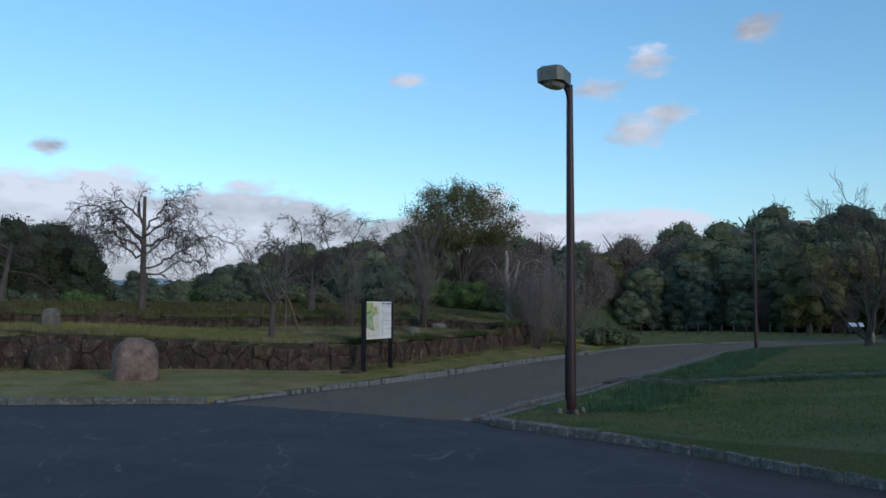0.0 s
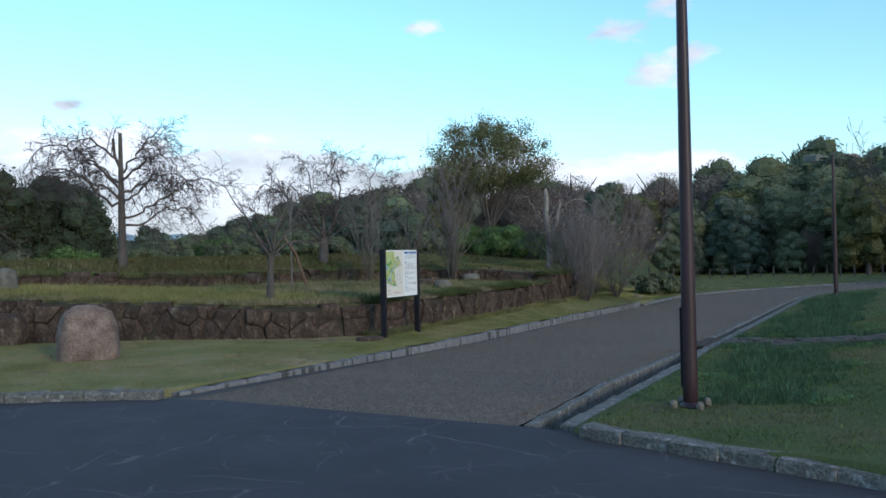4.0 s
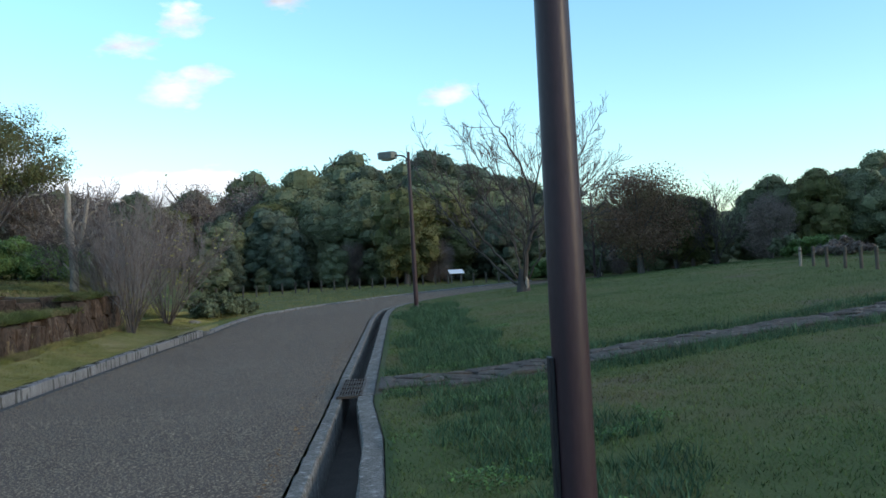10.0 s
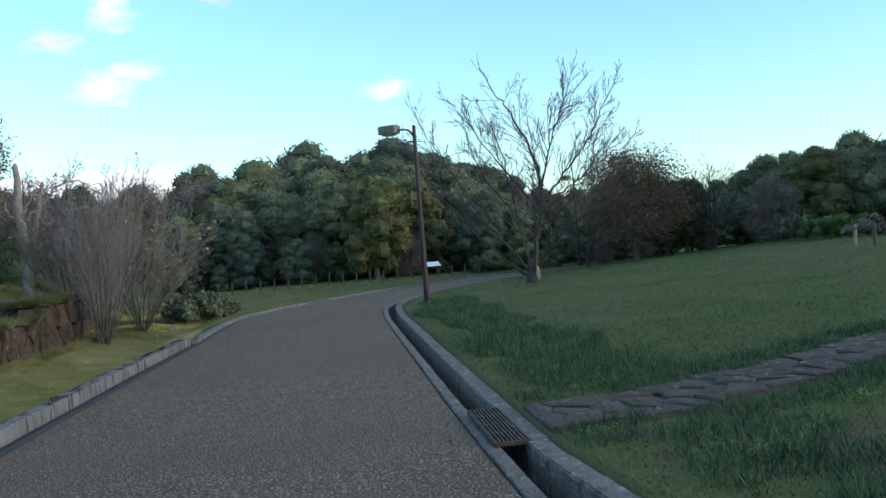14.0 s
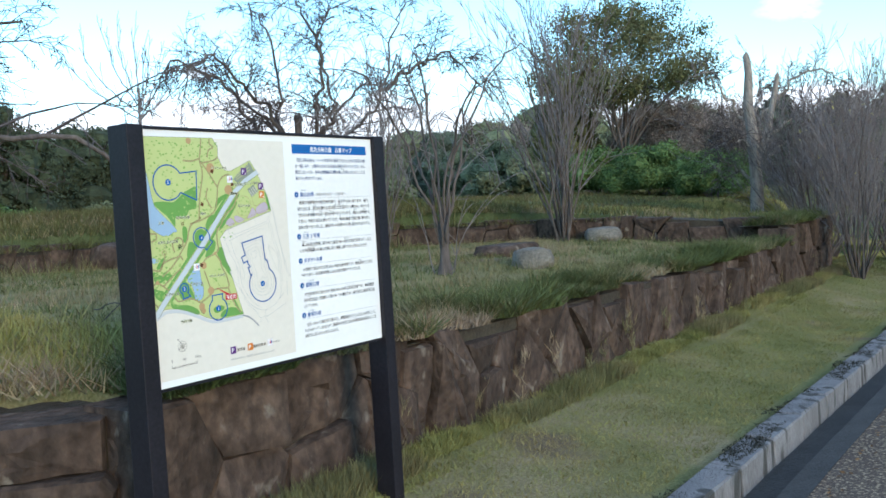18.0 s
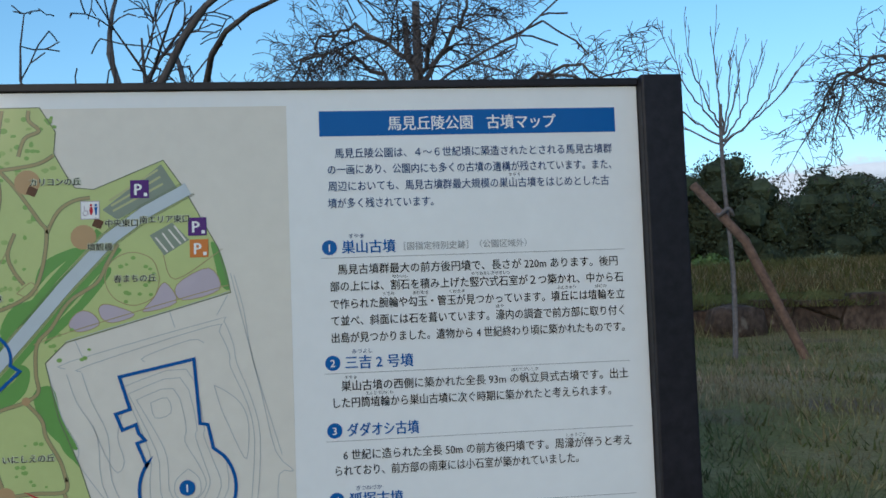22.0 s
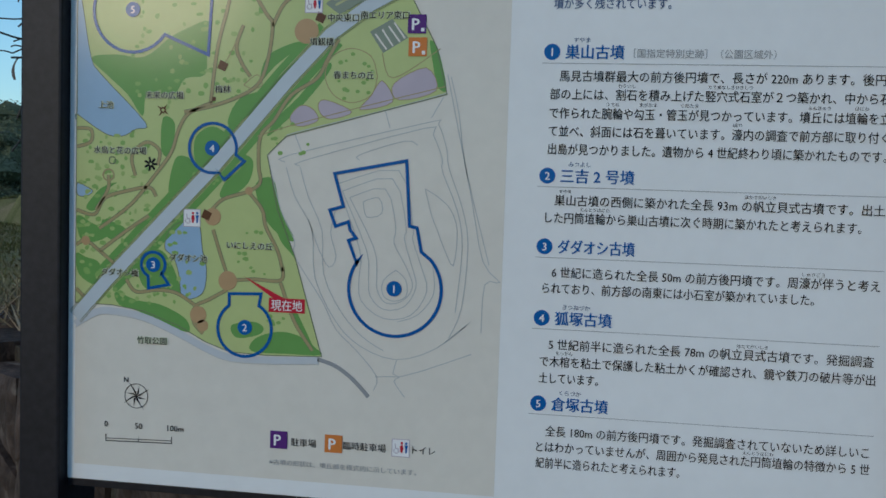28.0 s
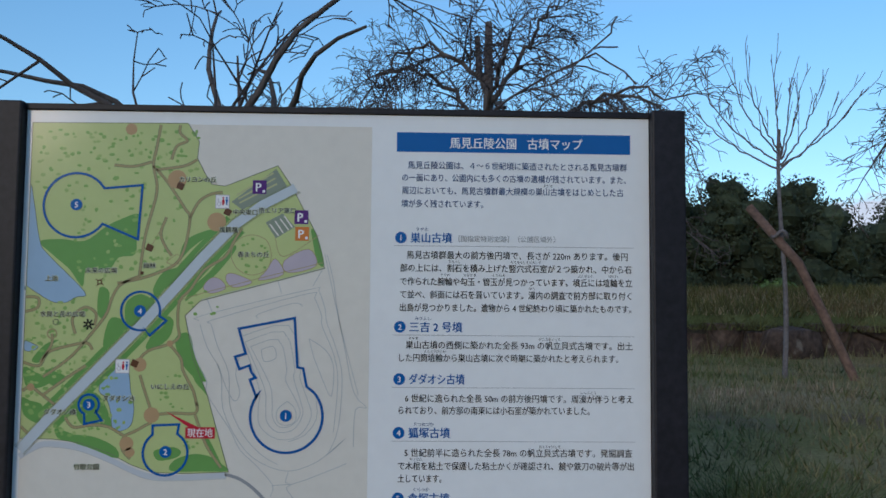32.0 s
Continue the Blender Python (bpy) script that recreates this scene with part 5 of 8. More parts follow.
    contour((0.485, 1.403), (0.492, 1.38))
    contour((0.568, 1.424), (0.552, 1.395))
    contour((0.573, 1.456), (0.612, 1.286), (0.632, 1.194), (0.657, 1.165), (0.636, 1.161), (0.633, 1.091))
    contour((0.578, 1.453), (0.591, 1.401), (0.603, 1.326), (0.641, 1.189))
    contour((0.338, 1.327), (0.345, 1.337), (0.547, 1.388), (0.562, 1.386), (0.575, 1.352), (0.579, 1.325), (0.599, 1.272), (0.61, 1.218), (0.604, 1.126), (0.587, 1.082))
    contour((0.36, 1.322), (0.368, 1.33), (0.543, 1.38), (0.555, 1.371), (0.569, 1.338), (0.57, 1.319), (0.593, 1.265), (0.602, 1.211), (0.595, 1.119))
    contour((0.34, 1.319), (0.354, 1.277), (0.381, 1.229), (0.387, 1.16), (0.42, 1.097), (0.457, 1.063), (0.511, 1.046), (0.568, 1.065), (0.618, 1.107), (0.581, 1.075))
    contour((0.361, 1.32), (0.374, 1.278), (0.396, 1.229), (0.4, 1.166), (0.427, 1.112), (0.461, 1.076), (0.492, 1.058))
    contour((0.311, 1.336), (0.333, 1.257), (0.355, 1.213), (0.356, 1.189), (0.399, 1.126), (0.42, 1.086), (0.452, 1.056), (0.483, 1.02), (0.479, 0.999))
    contour((0.512, 1.045), (0.516, 1.021), (0.62, 1.06))
    contour((0.481, 1.019), (0.516, 1.021), (0.509, 1.014), (0.525, 0.992))
    contour((0.375, 1.245), (0.392, 1.201), (0.408, 1.176), (0.418, 1.192), (0.409, 1.226), (0.416, 1.261))
    contour((0.449, 1.332), (0.449, 1.34), (0.514, 1.361), (0.533, 1.356))
    contour((0.546, 1.294), (0.556, 1.258), (0.566, 1.234), (0.576, 1.21), (0.59, 1.186), (0.594, 1.235), (0.584, 1.265), (0.565, 1.283), (0.546, 1.294))
    contour((0.456, 1.273), (0.479, 1.279), (0.484, 1.257), (0.462, 1.251), (0.456, 1.273))
    contour((0.425, 1.287), (0.498, 1.307), (0.52, 1.239), (0.518, 1.221), (0.532, 1.177), (0.537, 1.152), (0.521, 1.124), (0.491, 1.118), (0.47, 1.137), (0.467, 1.164), (0.463, 1.203), (0.425, 1.287))
    contour((0.436, 1.278), (0.488, 1.292), (0.505, 1.238), (0.503, 1.215), (0.522, 1.181), (0.532, 1.152), (0.516, 1.131), (0.493, 1.128), (0.48, 1.147), (0.479, 1.174), (0.473, 1.209), (0.436, 1.278))
    contour((0.417, 1.297), (0.507, 1.319), (0.53, 1.239), (0.53, 1.221), (0.544, 1.182), (0.553, 1.148), (0.531, 1.112), (0.491, 1.105), (0.457, 1.129), (0.453, 1.163), (0.453, 1.203), (0.417, 1.297))
    contour((0.507, 1.176), (0.522, 1.162), (0.523, 1.139), (0.505, 1.131), (0.489, 1.139), (0.489, 1.16), (0.507, 1.176))
    contour((0.511, 1.101), (0.541, 1.113), (0.563, 1.144), (0.561, 1.183))
    for num, x, z in (("5", 0.100, 1.545), ("4", 0.2265, 1.344), ("3", 0.137, 1.168), ("2", 0.282, 1.081), ("1", 0.505, 1.149)):
        part("number_disc", flat_bm(arc(x, z, 0.0112, 0, 345, 23), 0.0054), blue, s)
        writing("number", num, None, (x,), z, 0.0135, white, s, 0.0060, 0.02)
    for x, z, mat in ((0.527, 1.526, purple), (0.529, 1.494, orange), (0.446, 1.583, purple), (0.338, 0.916, purple), (0.4215, 0.916, orange)):
        part("parking_mark", flat_bm([(x - 0.0132, z - 0.0132), (x + 0.0132, z - 0.0132), (x + 0.0132, z + 0.0132), (x - 0.0132, z + 0.0132)], 0.0054), mat, s)
        writing("letter", "P", None, (x - 0.002,), z, 0.0205, white, s, 0.0060, 0.03)
        if z > 1:
            part("small_mark", flat_bm([(x + 0.006, z - 0.0105), (x + 0.0108, z - 0.0105), (x + 0.0108, z - 0.0055), (x + 0.006, z - 0.0055)], 0.0060), white, s)
    for x, z in ((0.197, 1.240), (0.376, 1.554), (0.522, 0.917)):
        part("toilet_mark", flat_bm([(x - 0.0132, z - 0.0132), (x + 0.0132, z - 0.0132), (x + 0.0132, z + 0.0132), (x - 0.0132, z + 0.0132)], 0.004), white, s)
        part("mark_border", line_bm([(x - 0.0128, z - 0.0128), (x + 0.0128, z - 0.0128), (x + 0.0128, z + 0.0128), (x - 0.0128, z + 0.0128)], 0.0011, 0.0048, True), mauve, s)
        for dx, mat, w0, w1 in ((0.0015, red, 0.0016, 0.0027), (0.0082, blue, 0.0027, 0.0016)):
            part("pictogram", flat_bm([(x + dx - 0.001, z - 0.007), (x + dx + 0.001, z - 0.007), (x + dx + w1, z - 0.0005), (x + dx + w0, z + 0.0045), (x + dx - w0, z + 0.0045), (x + dx - w1, z - 0.0005)], 0.0052), mat, s)
            part("pictogram_head", flat_bm(arc(x + dx, z + 0.0072, 0.0019, 0, 330, 11), 0.0052), mat, s)
        part("wheelchair_mark", line_bm(arc(x - 0.0065, z - 0.0045, 0.0034, 130, 400, 16), 0.0011, 0.0052), mauve, s)
        part("wheelchair_mark", line_bm([(x - 0.0082, z + 0.006), (x - 0.0074, z - 0.001), (x - 0.0038, z - 0.001), (x - 0.0024, z - 0.0066)], 0.0013, 0.0054), mauve, s)
    part("pointer", flat_bm([(0.279, 1.157), (0.328, 1.124), (0.348, 1.124)], 0.004), red, s)
    part("here_tag", flat_bm([(0.318, 1.106), (0.373, 1.106), (0.373, 1.127), (0.318, 1.127)], 0.0044), red, s)
    writing("here", "現在地", 0.322, 0.369, 1.1165, 0.0155, white, s, 0.0056, 0.01)
    for text, x, z in (("中央東口", 0.42, 1.534), ("南エリア東口", 0.4805, 1.538), ("墳観橋", 0.389, 1.5), ("春まちの丘", 0.437, 1.453), ("梅林", 0.2415, 1.43), ("未来の広場", 0.151, 1.42), ("上池", 0.059, 1.404), ("水鳥と花の広場", 0.082, 1.337), ("いにしえの丘", 0.287, 1.202),
                       ("ダダオシ池", 0.192, 1.18), ("ダダオシ橋", 0.084, 1.154), ("竹取公園", 0.1365, 1.053), ("カリヨンの丘", 0.328, 1.596)):
        writing("name_halo", text, None, (x,), z, 0.0106, ink("halo", (0.60, 0.64, 0.46)), s, 0.0052, 0.13)
        writing("place_name", text, None, (x,), z, 0.0106, black, s, 0.0060, 0.02)
    for text, x, z in (("駐車場", 0.376, 0.914), ("臨時駐車場", 0.468, 0.9145), ("トイレ", 0.556, 0.9155)):
        writing("legend_text", text, None, (x,), z, 0.0115, black, s, bold=0.012)
    writing("footnote", "※古墳の形状は、墳丘部を模式的に示しています。", 0.324, 0.546, 0.882, 0.0082, grey, s, bold=0.01)
    part("scale_bar", line_bm([(0.064, 0.905), (0.064, 0.895), (0.117, 0.8965), (0.117, 0.906), (0.117, 0.8965), (0.170, 0.898), (0.170, 0.908)], 0.0015, 0.003), black, s)
    part("scale_bar", line_bm([(0.064, 0.899), (0.170, 0.902)], 0.0011, 0.0034), black, s)
    for text, x in (("0", 0.0645), ("50", 0.117), ("100m", 0.176)):
        writing("scale_text", text, None, (x,), 0.9215, 0.0112, black, s, bold=0.012)
    rose = bmesh.new()
    for i in range(8):
        a = radians(i * 45 + 30)
        r = 0.0235 if i % 2 == 0 else 0.016
        flat_bm([(0.1125, 0.967), (0.1125 + 0.006 * math.cos(a - 0.5), 0.967 + 0.006 * math.sin(a - 0.5)), (0.1125 + r * math.cos(a), 0.967 + r * math.sin(a))], 0.003, 0.0004, rose)
    part("compass_rose", rose, black, s)
    part("compass_ring", line_bm(arc(0.1125, 0.967, 0.0185, 0, 350, 30), 0.0011, 0.003, True), black, s)
    writing("north", "N", None, (0.096,), 0.9915, 0.0095, black, s, bold=0.02)


build_sign()


# ---- lamps ----
def street_lamp(x, y, z, h, az, label, r=0.071):
    s = empty("street_lamp", pose(x, y, z, 0, 0, az), label, "street lamp", "park lamps")
    pole = part("pole", lathe_bm([(r * 1.02, -0.2), (r, 0.3), (r * 0.98, 1.2), (r * 0.82, 3.2), (r * 0.66, h - 0.02), (r * 0.6, h), (0.01, h + 0.006)], 18), BROWNPAINT, s, smooth=True)
    flange = part("base_flange", lathe_bm([(r * 1.5, -0.05), (r * 1.5, 0.015), (r * 1.35, 0.03), (r * 1.08, 0.05), (r * 1.02, 0.055)], 18), BROWNPAINT, s)
    for a in (40, 130, 220, 310):
        c = part("bolt_cap", lathe_bm([(0.02, 0.0), (0.036, 0.015), (0.038, 0.06), (0.024, 0.095), (0.004, 0.1)], 10), PALE, flange, "white bolt cap", True)
        c.location = (0.18 * math.cos(radians(a)), 0.18 * math.sin(radians(a)), -0.015)
    part("service_door", box_bm(-0.03, 0.03, -r - 0.014, -r + 0.004, 0.2, 0.98, 0.003), BLACKPAINT, pole, "dark narrow service cover")
    pts = [(0.0, -0.38), (0.07, -0.2), (0.16, -0.11), (0.3, -0.08), (0.5, -0.07)]
    V, F = tube_arrays([[(Vector((px, 0, h + pz)), 0.026) for px, pz in pts]], 8)
    link_mesh("arm", fast_mesh("arm", V, F, BROWNPAINT, True), s)
    bm = bmesh.new()
    outline = [(0.44, 0.10), (0.50, 0.17), (0.9, 0.19), (0.98, 0.12), (0.98, -0.12), (0.9, -0.19), (0.50, -0.17), (0.44, -0.10)]
    lo = [bm.verts.new((px, py, h - 0.15)) for px, py in outline]
    mid = [bm.verts.new((0.7 + (px - 0.7) * 1.03, py * 1.03, h + 0.03)) for px, py in outline]
    top = [bm.verts.new((0.7 + (px - 0.7) * 0.9, py * 0.85, h + 0.06)) for px, py in outline]
    for a, b in ((lo, mid), (mid, top)):
        for i in range(8):
            bm.faces.new((a[i], a[(i + 1) % 8], b[(i + 1) % 8], b[i]))
    bm.faces.new(top)
    bm.faces.new(lo[::-1])
    head = part("head", bm, GREYMETAL, s, "grey lamp housing")
    bm = bmesh.new()
    rings = [[bm.verts.new((0.71 + 0.23 * k * math.cos(a), 0.14 * k * math.sin(a), h - 0.152 - d)) for a in np.linspace(0, 2 * math.pi, 17)[:-1]] for k, d in ((1, 0), (0.85, 0.04), (0.4, 0.06))]
    for a, b in zip(rings, rings[1:]):
        for i in range(16):
            bm.faces.new((a[i], b[i], b[(i + 1) % 16], a[(i + 1) % 16]))
    bm.faces.new(rings[-1])
    part("diffuser", bm, material("lamp_glass", [(0.35, 0.34, 0.30), (0.45, 0.44, 0.40)], 8, 0.25), head, "unlit bowl diffuser", True)


street_lamp(-5.37, -6.77, float(land(-5.37, -6.77)), 4.83, 181, "tall brown lamp post at the car park corner, unlit")
street_lamp(17.64, -6.6, float(land(17.64, -6.6)), 4.66, 62, "tall brown lamp post at the road bend, unlit")
street_lamp(41.3, -17.35, float(land(41.3, -17.35)), 4.9, 130, "distant brown lamp post beyond the bare tree")


# ---- fences and far sign ----
def fence_post(x, y, h, r, group, label, lean=0, mat=None):
    p = empty("fence_post", pose(x, y, float(land(x, y)), lean, lean * 0.6), label, "post", group)
    shaft = part("shaft", lathe_bm([(r * 1.02, -0.3), (r, 0.2), (r * 0.96, h - 0.03), (r * 0.8, h - 0.005), (r * 0.3, h)], 8), mat or WOODPOST, p)
    part("collar", lathe_bm([(r * 1.06, h - 0.14), (r * 1.1, h - 0.13), (r * 1.1, h - 0.10), (r * 1.06, h - 0.09)], 8), IRON, shaft)
    return p


rng = random.Random(3)
for i in range(19):
    x = 16.2 - i * 0.93
    fence_post(x, -17.7 + 0.05 * i + rng.uniform(-0.05, 0.05), 0.56, 0.045, "lawn fence posts", "short dark wooden post of the lawn fence" if i else "short pale wooden end post of the lawn fence", rng.uniform(-2, 2), PALEBARK if i == 0 else None)
for i in range(44):
    a = radians(-6.0 + 0.82 * i)
    D = 50.5 + 1.2 * math.sin(i * 0.21)
    fence_post(-9.0 + D * math.cos(a), -6.5 + D * math.sin(a), 0.62, 0.045, "field fence posts", "small grey post at the edge of the far field", rng.uniform(-2, 2))


def low_board(x, y):
    s = empty("info_board", pose(x, y, float(land(x, y)), 0, 0, 100), "low white slanted information board by the far road", "sign")
    for dx in (-0.3, 0.3):
        part("leg", box_bm(dx - 0.03, dx + 0.03, -0.03, 0.03, -0.1, 0.6, 0.004), GREYMETAL, s)
    p = part("board", box_bm(-0.45, 0.45, -0.3, 0.3, -0.015, 0.015, 0.004), BOARD, s)
    p.matrix_basis = pose(0, 0, 0.68, -22, 0, 0)


low_board(43.5, -9.5)


# ---- bare trees ----
class Sprout:
    """Grows a branching skeleton as lists of (point, radius) by order of branch."""

    def __init__(self, seed, **k):
        self.rng, self.k = random.Random(seed), k
        self.limbs, self.twigs = [], []

    def shoot(self, p, d, length, r, order):
        k, rng = self.k, self.rng
        seg = k.get("seg", 0.22)
        n = max(3, min(14, int(length / seg)))
        path, kids = [], []
        rmin = k.get("rmin", 0.004)
        sag, wig = k["sag"][min(order, len(k["sag"]) - 1)], k["wiggle"]
        for i in range(n + 1):
            f = i / n
            path.append((p.copy(), max(rmin, r * (1 - 0.78 * f))))
            if order < k["orders"] and i > (0 if order else n * 0.15) and i < n + 1:
                want = k["kids"][min(order, len(k["kids"]) - 1)] / n
                m = int(want) + (rng.random() < want - int(want))
                kids += [(p.copy(), d.copy(), f)] * m
            d = (d + Vector((rng.gauss(0, wig), rng.gauss(0, wig), rng.gauss(0, wig) + sag * (0.35 + f)))).normalized()
            p = p + d * (length / n)
        (self.limbs if order <= k.get("thick", 1) else self.twigs).append((order, path))
        for q, e, f in kids:
            ax = e.cross(Vector((rng.gauss(0, 1), rng.gauss(0, 1), rng.gauss(0, 1)))).normalized()
            ang = radians(rng.uniform(*k["angle"]))
            nd = (Matrix.Rotation(ang, 3, ax) @ e).normalized()
            if k.get("lift"):
                nd = (nd + Vector((0, 0, k["lift"]))).normalized()
            self.shoot(q, nd, length * rng.uniform(*k["shrink"]) * (1.15 - 0.5 * f), max(rmin, r * (1 - 0.7 * f) * 0.55), order + 1)


def plant(name, x, y, z, trunk, sprout, label, bark=None, twig=None, category="tree", sides=6, group=""):
    """trunk: list of paths. Gives a tree with trunk, each thick limb and one spray of twigs."""
    t = empty(name, pose(x, y, z), label, category, group)
    for path in trunk:
        V, F = tube_arrays([path], 9)
        link_mesh("trunk", fast_mesh("trunk", V, F, bark or BARK, True), t)
    first = [p for o, p in sprout.limbs if o == 0]
    rest = [p for o, p in sprout.limbs if o > 0]
    for p in first:
        V, F = tube_arrays([p], sides)
        link_mesh("limb", fast_mesh("limb", V, F, bark or BARK, True), t)
    if rest:
        V, F = tube_arrays(rest, 4)
        tagged(link_mesh("branch_spray", fast_mesh("branch_spray", V, F, twig or TWIG, True), t), kind="stuff")
    if sprout.twigs:
        V, F = tube_arrays([p for o, p in sprout.twigs], 3)
        tagged(link_mesh("twig_spray", fast_mesh("twig_spray", V, F, twig or TWIG), t), kind="stuff")
    return t


def cherry(x, y, z, seed, trunk_h, stub, spread, label, limbs=8, lean=(0, 0), r=0.15, low=0.0, rise=(0.5, 1.1), kids=(11, 8, 4), wand=None):
    """A weeping cherry whose leader was cut off: arching limbs with drooping sprays."""
    s = Sprout(seed, orders=3, kids=list(kids), sag=[-0.10, -0.13, -0.15], wiggle=0.16, angle=(25, 70), shrink=(0.3, 0.52), rmin=0.0038, seg=0.16, lift=0.05)
    trunk = [[(Vector((lean[0] * f, lean[1] * f, f * stub - 0.2 * (f == 0))), r * (1.25 if f == 0 else 1 - 0.55 * f)) for f in (0, 0.12, 0.25, 0.4, 0.6, 0.8, 1.0)]]
    for i in range(limbs):
        f = (trunk_h + (stub * 0.86 - trunk_h) * (i / max(1, limbs - 1))) / stub
        a = i * 2.4 + s.rng.uniform(-0.3, 0.3)
        up = s.rng.uniform(*rise) if i > low else s.rng.uniform(0.05, 0.35)
        d = Vector((math.cos(a), math.sin(a), up)).normalized()
        s.shoot(Vector((lean[0] * f, lean[1] * f, f * stub)), d, spread * s.rng.uniform(0.8, 1.15) * (1.05 - 0.35 * i / limbs), r * 0.32, 0)
    if wand:
        end = Vector(wand[0])
        root = Vector((0.03, 0, stub * 0.9))
        path = [(root.lerp(end, f) + Vector((0, 0, 0.05 * math.sin(math.pi * f))), 0.009 * (1 - f) + 0.004) for f in np.linspace(0, 1, 9)]
        s.limbs.append((0, path))
        for f in (0.45, 0.6, 0.75, 0.88):
            p = root.lerp(end, f) + Vector((0, 0, 0.05 * math.sin(math.pi * f)))
            s.shoot(p, Vector((s.rng.uniform(-1, 0), s.rng.uniform(-1, 0.3), 0.5)).normalized(), 0.35, 0.006, 2)
    t = plant("cherry_tree", x, y, z, trunk, s, label, None, DARKTWIG)
    if wand:
        for i in range(wand[1]):
            V, F = [], []
            for j in range(7):
                f = j / 6
                w = 0.016 * math.sin(math.pi * min(1, f * 0.9 + 0.08))
                V += [(-w, 0.012 * math.sin(f * 3), -0.085 * f), (w, 0.012 * math.sin(f * 3) + 0.008, -0.085 * f)]
            for j in range(6):
                F.append((j * 2, j * 2 + 1, j * 2 + 3, j * 2 + 2))
            leaf = link_mesh("dead_leaf", fast_mesh("dead_leaf", V, F, LEAFBROWN, True), t, "curled dead brown leaf")
            f = 0.80 + 0.045 * i
            p = Vector((0.03, 0, stub * 0.9)).lerp(Vector(wand[0]), f)
            leaf.matrix_basis = pose(p.x, p.y, p.z + 0.05 * math.sin(math.pi * f), s.rng.uniform(-15, 15), s.rng.uniform(-25, 25), s.rng.uniform(0, 180))
    return t


def bough(s, pts, r0, r1, kids, length, start=0.22, order=1, wob=0.035):
    """A limb through pts with side shoots from its sprout s; the last ones carry on from its tip."""
    rng = s.rng
    line = [Vector(p) for p in smooth3(pts, 5)]
    n = len(line)
    path = [(p + Vector((rng.gauss(0, wob), rng.gauss(0, wob), rng.gauss(0, wob))) * (0 < i < n - 1), r0 + (r1 - r0) * (i / (n - 1)) ** 0.8) for i, p in enumerate(line)]
    s.limbs.append((0, path))
    for k in range(kids):
        f = start + (1 - start) * (k + rng.random()) / kids
        i = min(n - 2, int(f * (n - 1)))
        d = (path[i + 1][0] - path[i][0]).normalized()
        ax = d.cross(Vector((rng.gauss(0, 1), rng.gauss(0, 1), rng.gauss(0, 1)))).normalized()
        d = (Matrix.Rotation(radians(rng.uniform(*s.k["angle"])), 3, ax) @ d).normalized()
        if s.k.get("lift"):
            d = (d + Vector((0, 0, s.k["lift"]))).normalized()
        s.shoot(path[i][0], d, length * rng.uniform(0.55, 1.1) * (1.15 - 0.4 * f), max(s.k["rmin"], path[i][1] * 0.5), order)
    d = (path[-1][0] - path[-2][0]).normalized()
    s.shoot(path[-1][0], d, length * 0.8, r1, order)


def smooth3(points, n=5):
    p = [Vector(q) for q in points]
    out, m = [], len(p)
    for i in range(m - 1):
        a, b, c, d = (p[min(max(i + k, 0), m - 1)] for k in (-1, 0, 1, 2))
        for j in range(n):
            f = j / n
            out.append(0.5 * (2 * b + (c - a) * f + (2 * a - 5 * b + 4 * c - d) * f * f + (3 * b - a - 3 * c + d) * f ** 3))
    return out + [p[-1]]


def facing(way):
    """Turns (across, deep, up) into the world for something looked at along way."""
    d = Vector((way[0], way[1], 0)).normalized()
    return lambda a, b, z: (d.y * a + d.x * b, -d.x * a + d.y * b, z)


WEEP = dict(orders=3, kids=[9, 8, 4], sag=[-0.07, -0.18, -0.2], wiggle=0.09, angle=(25, 75), shrink=(0.36, 0.62), rmin=0.0042, seg=0.13, lift=0.06)


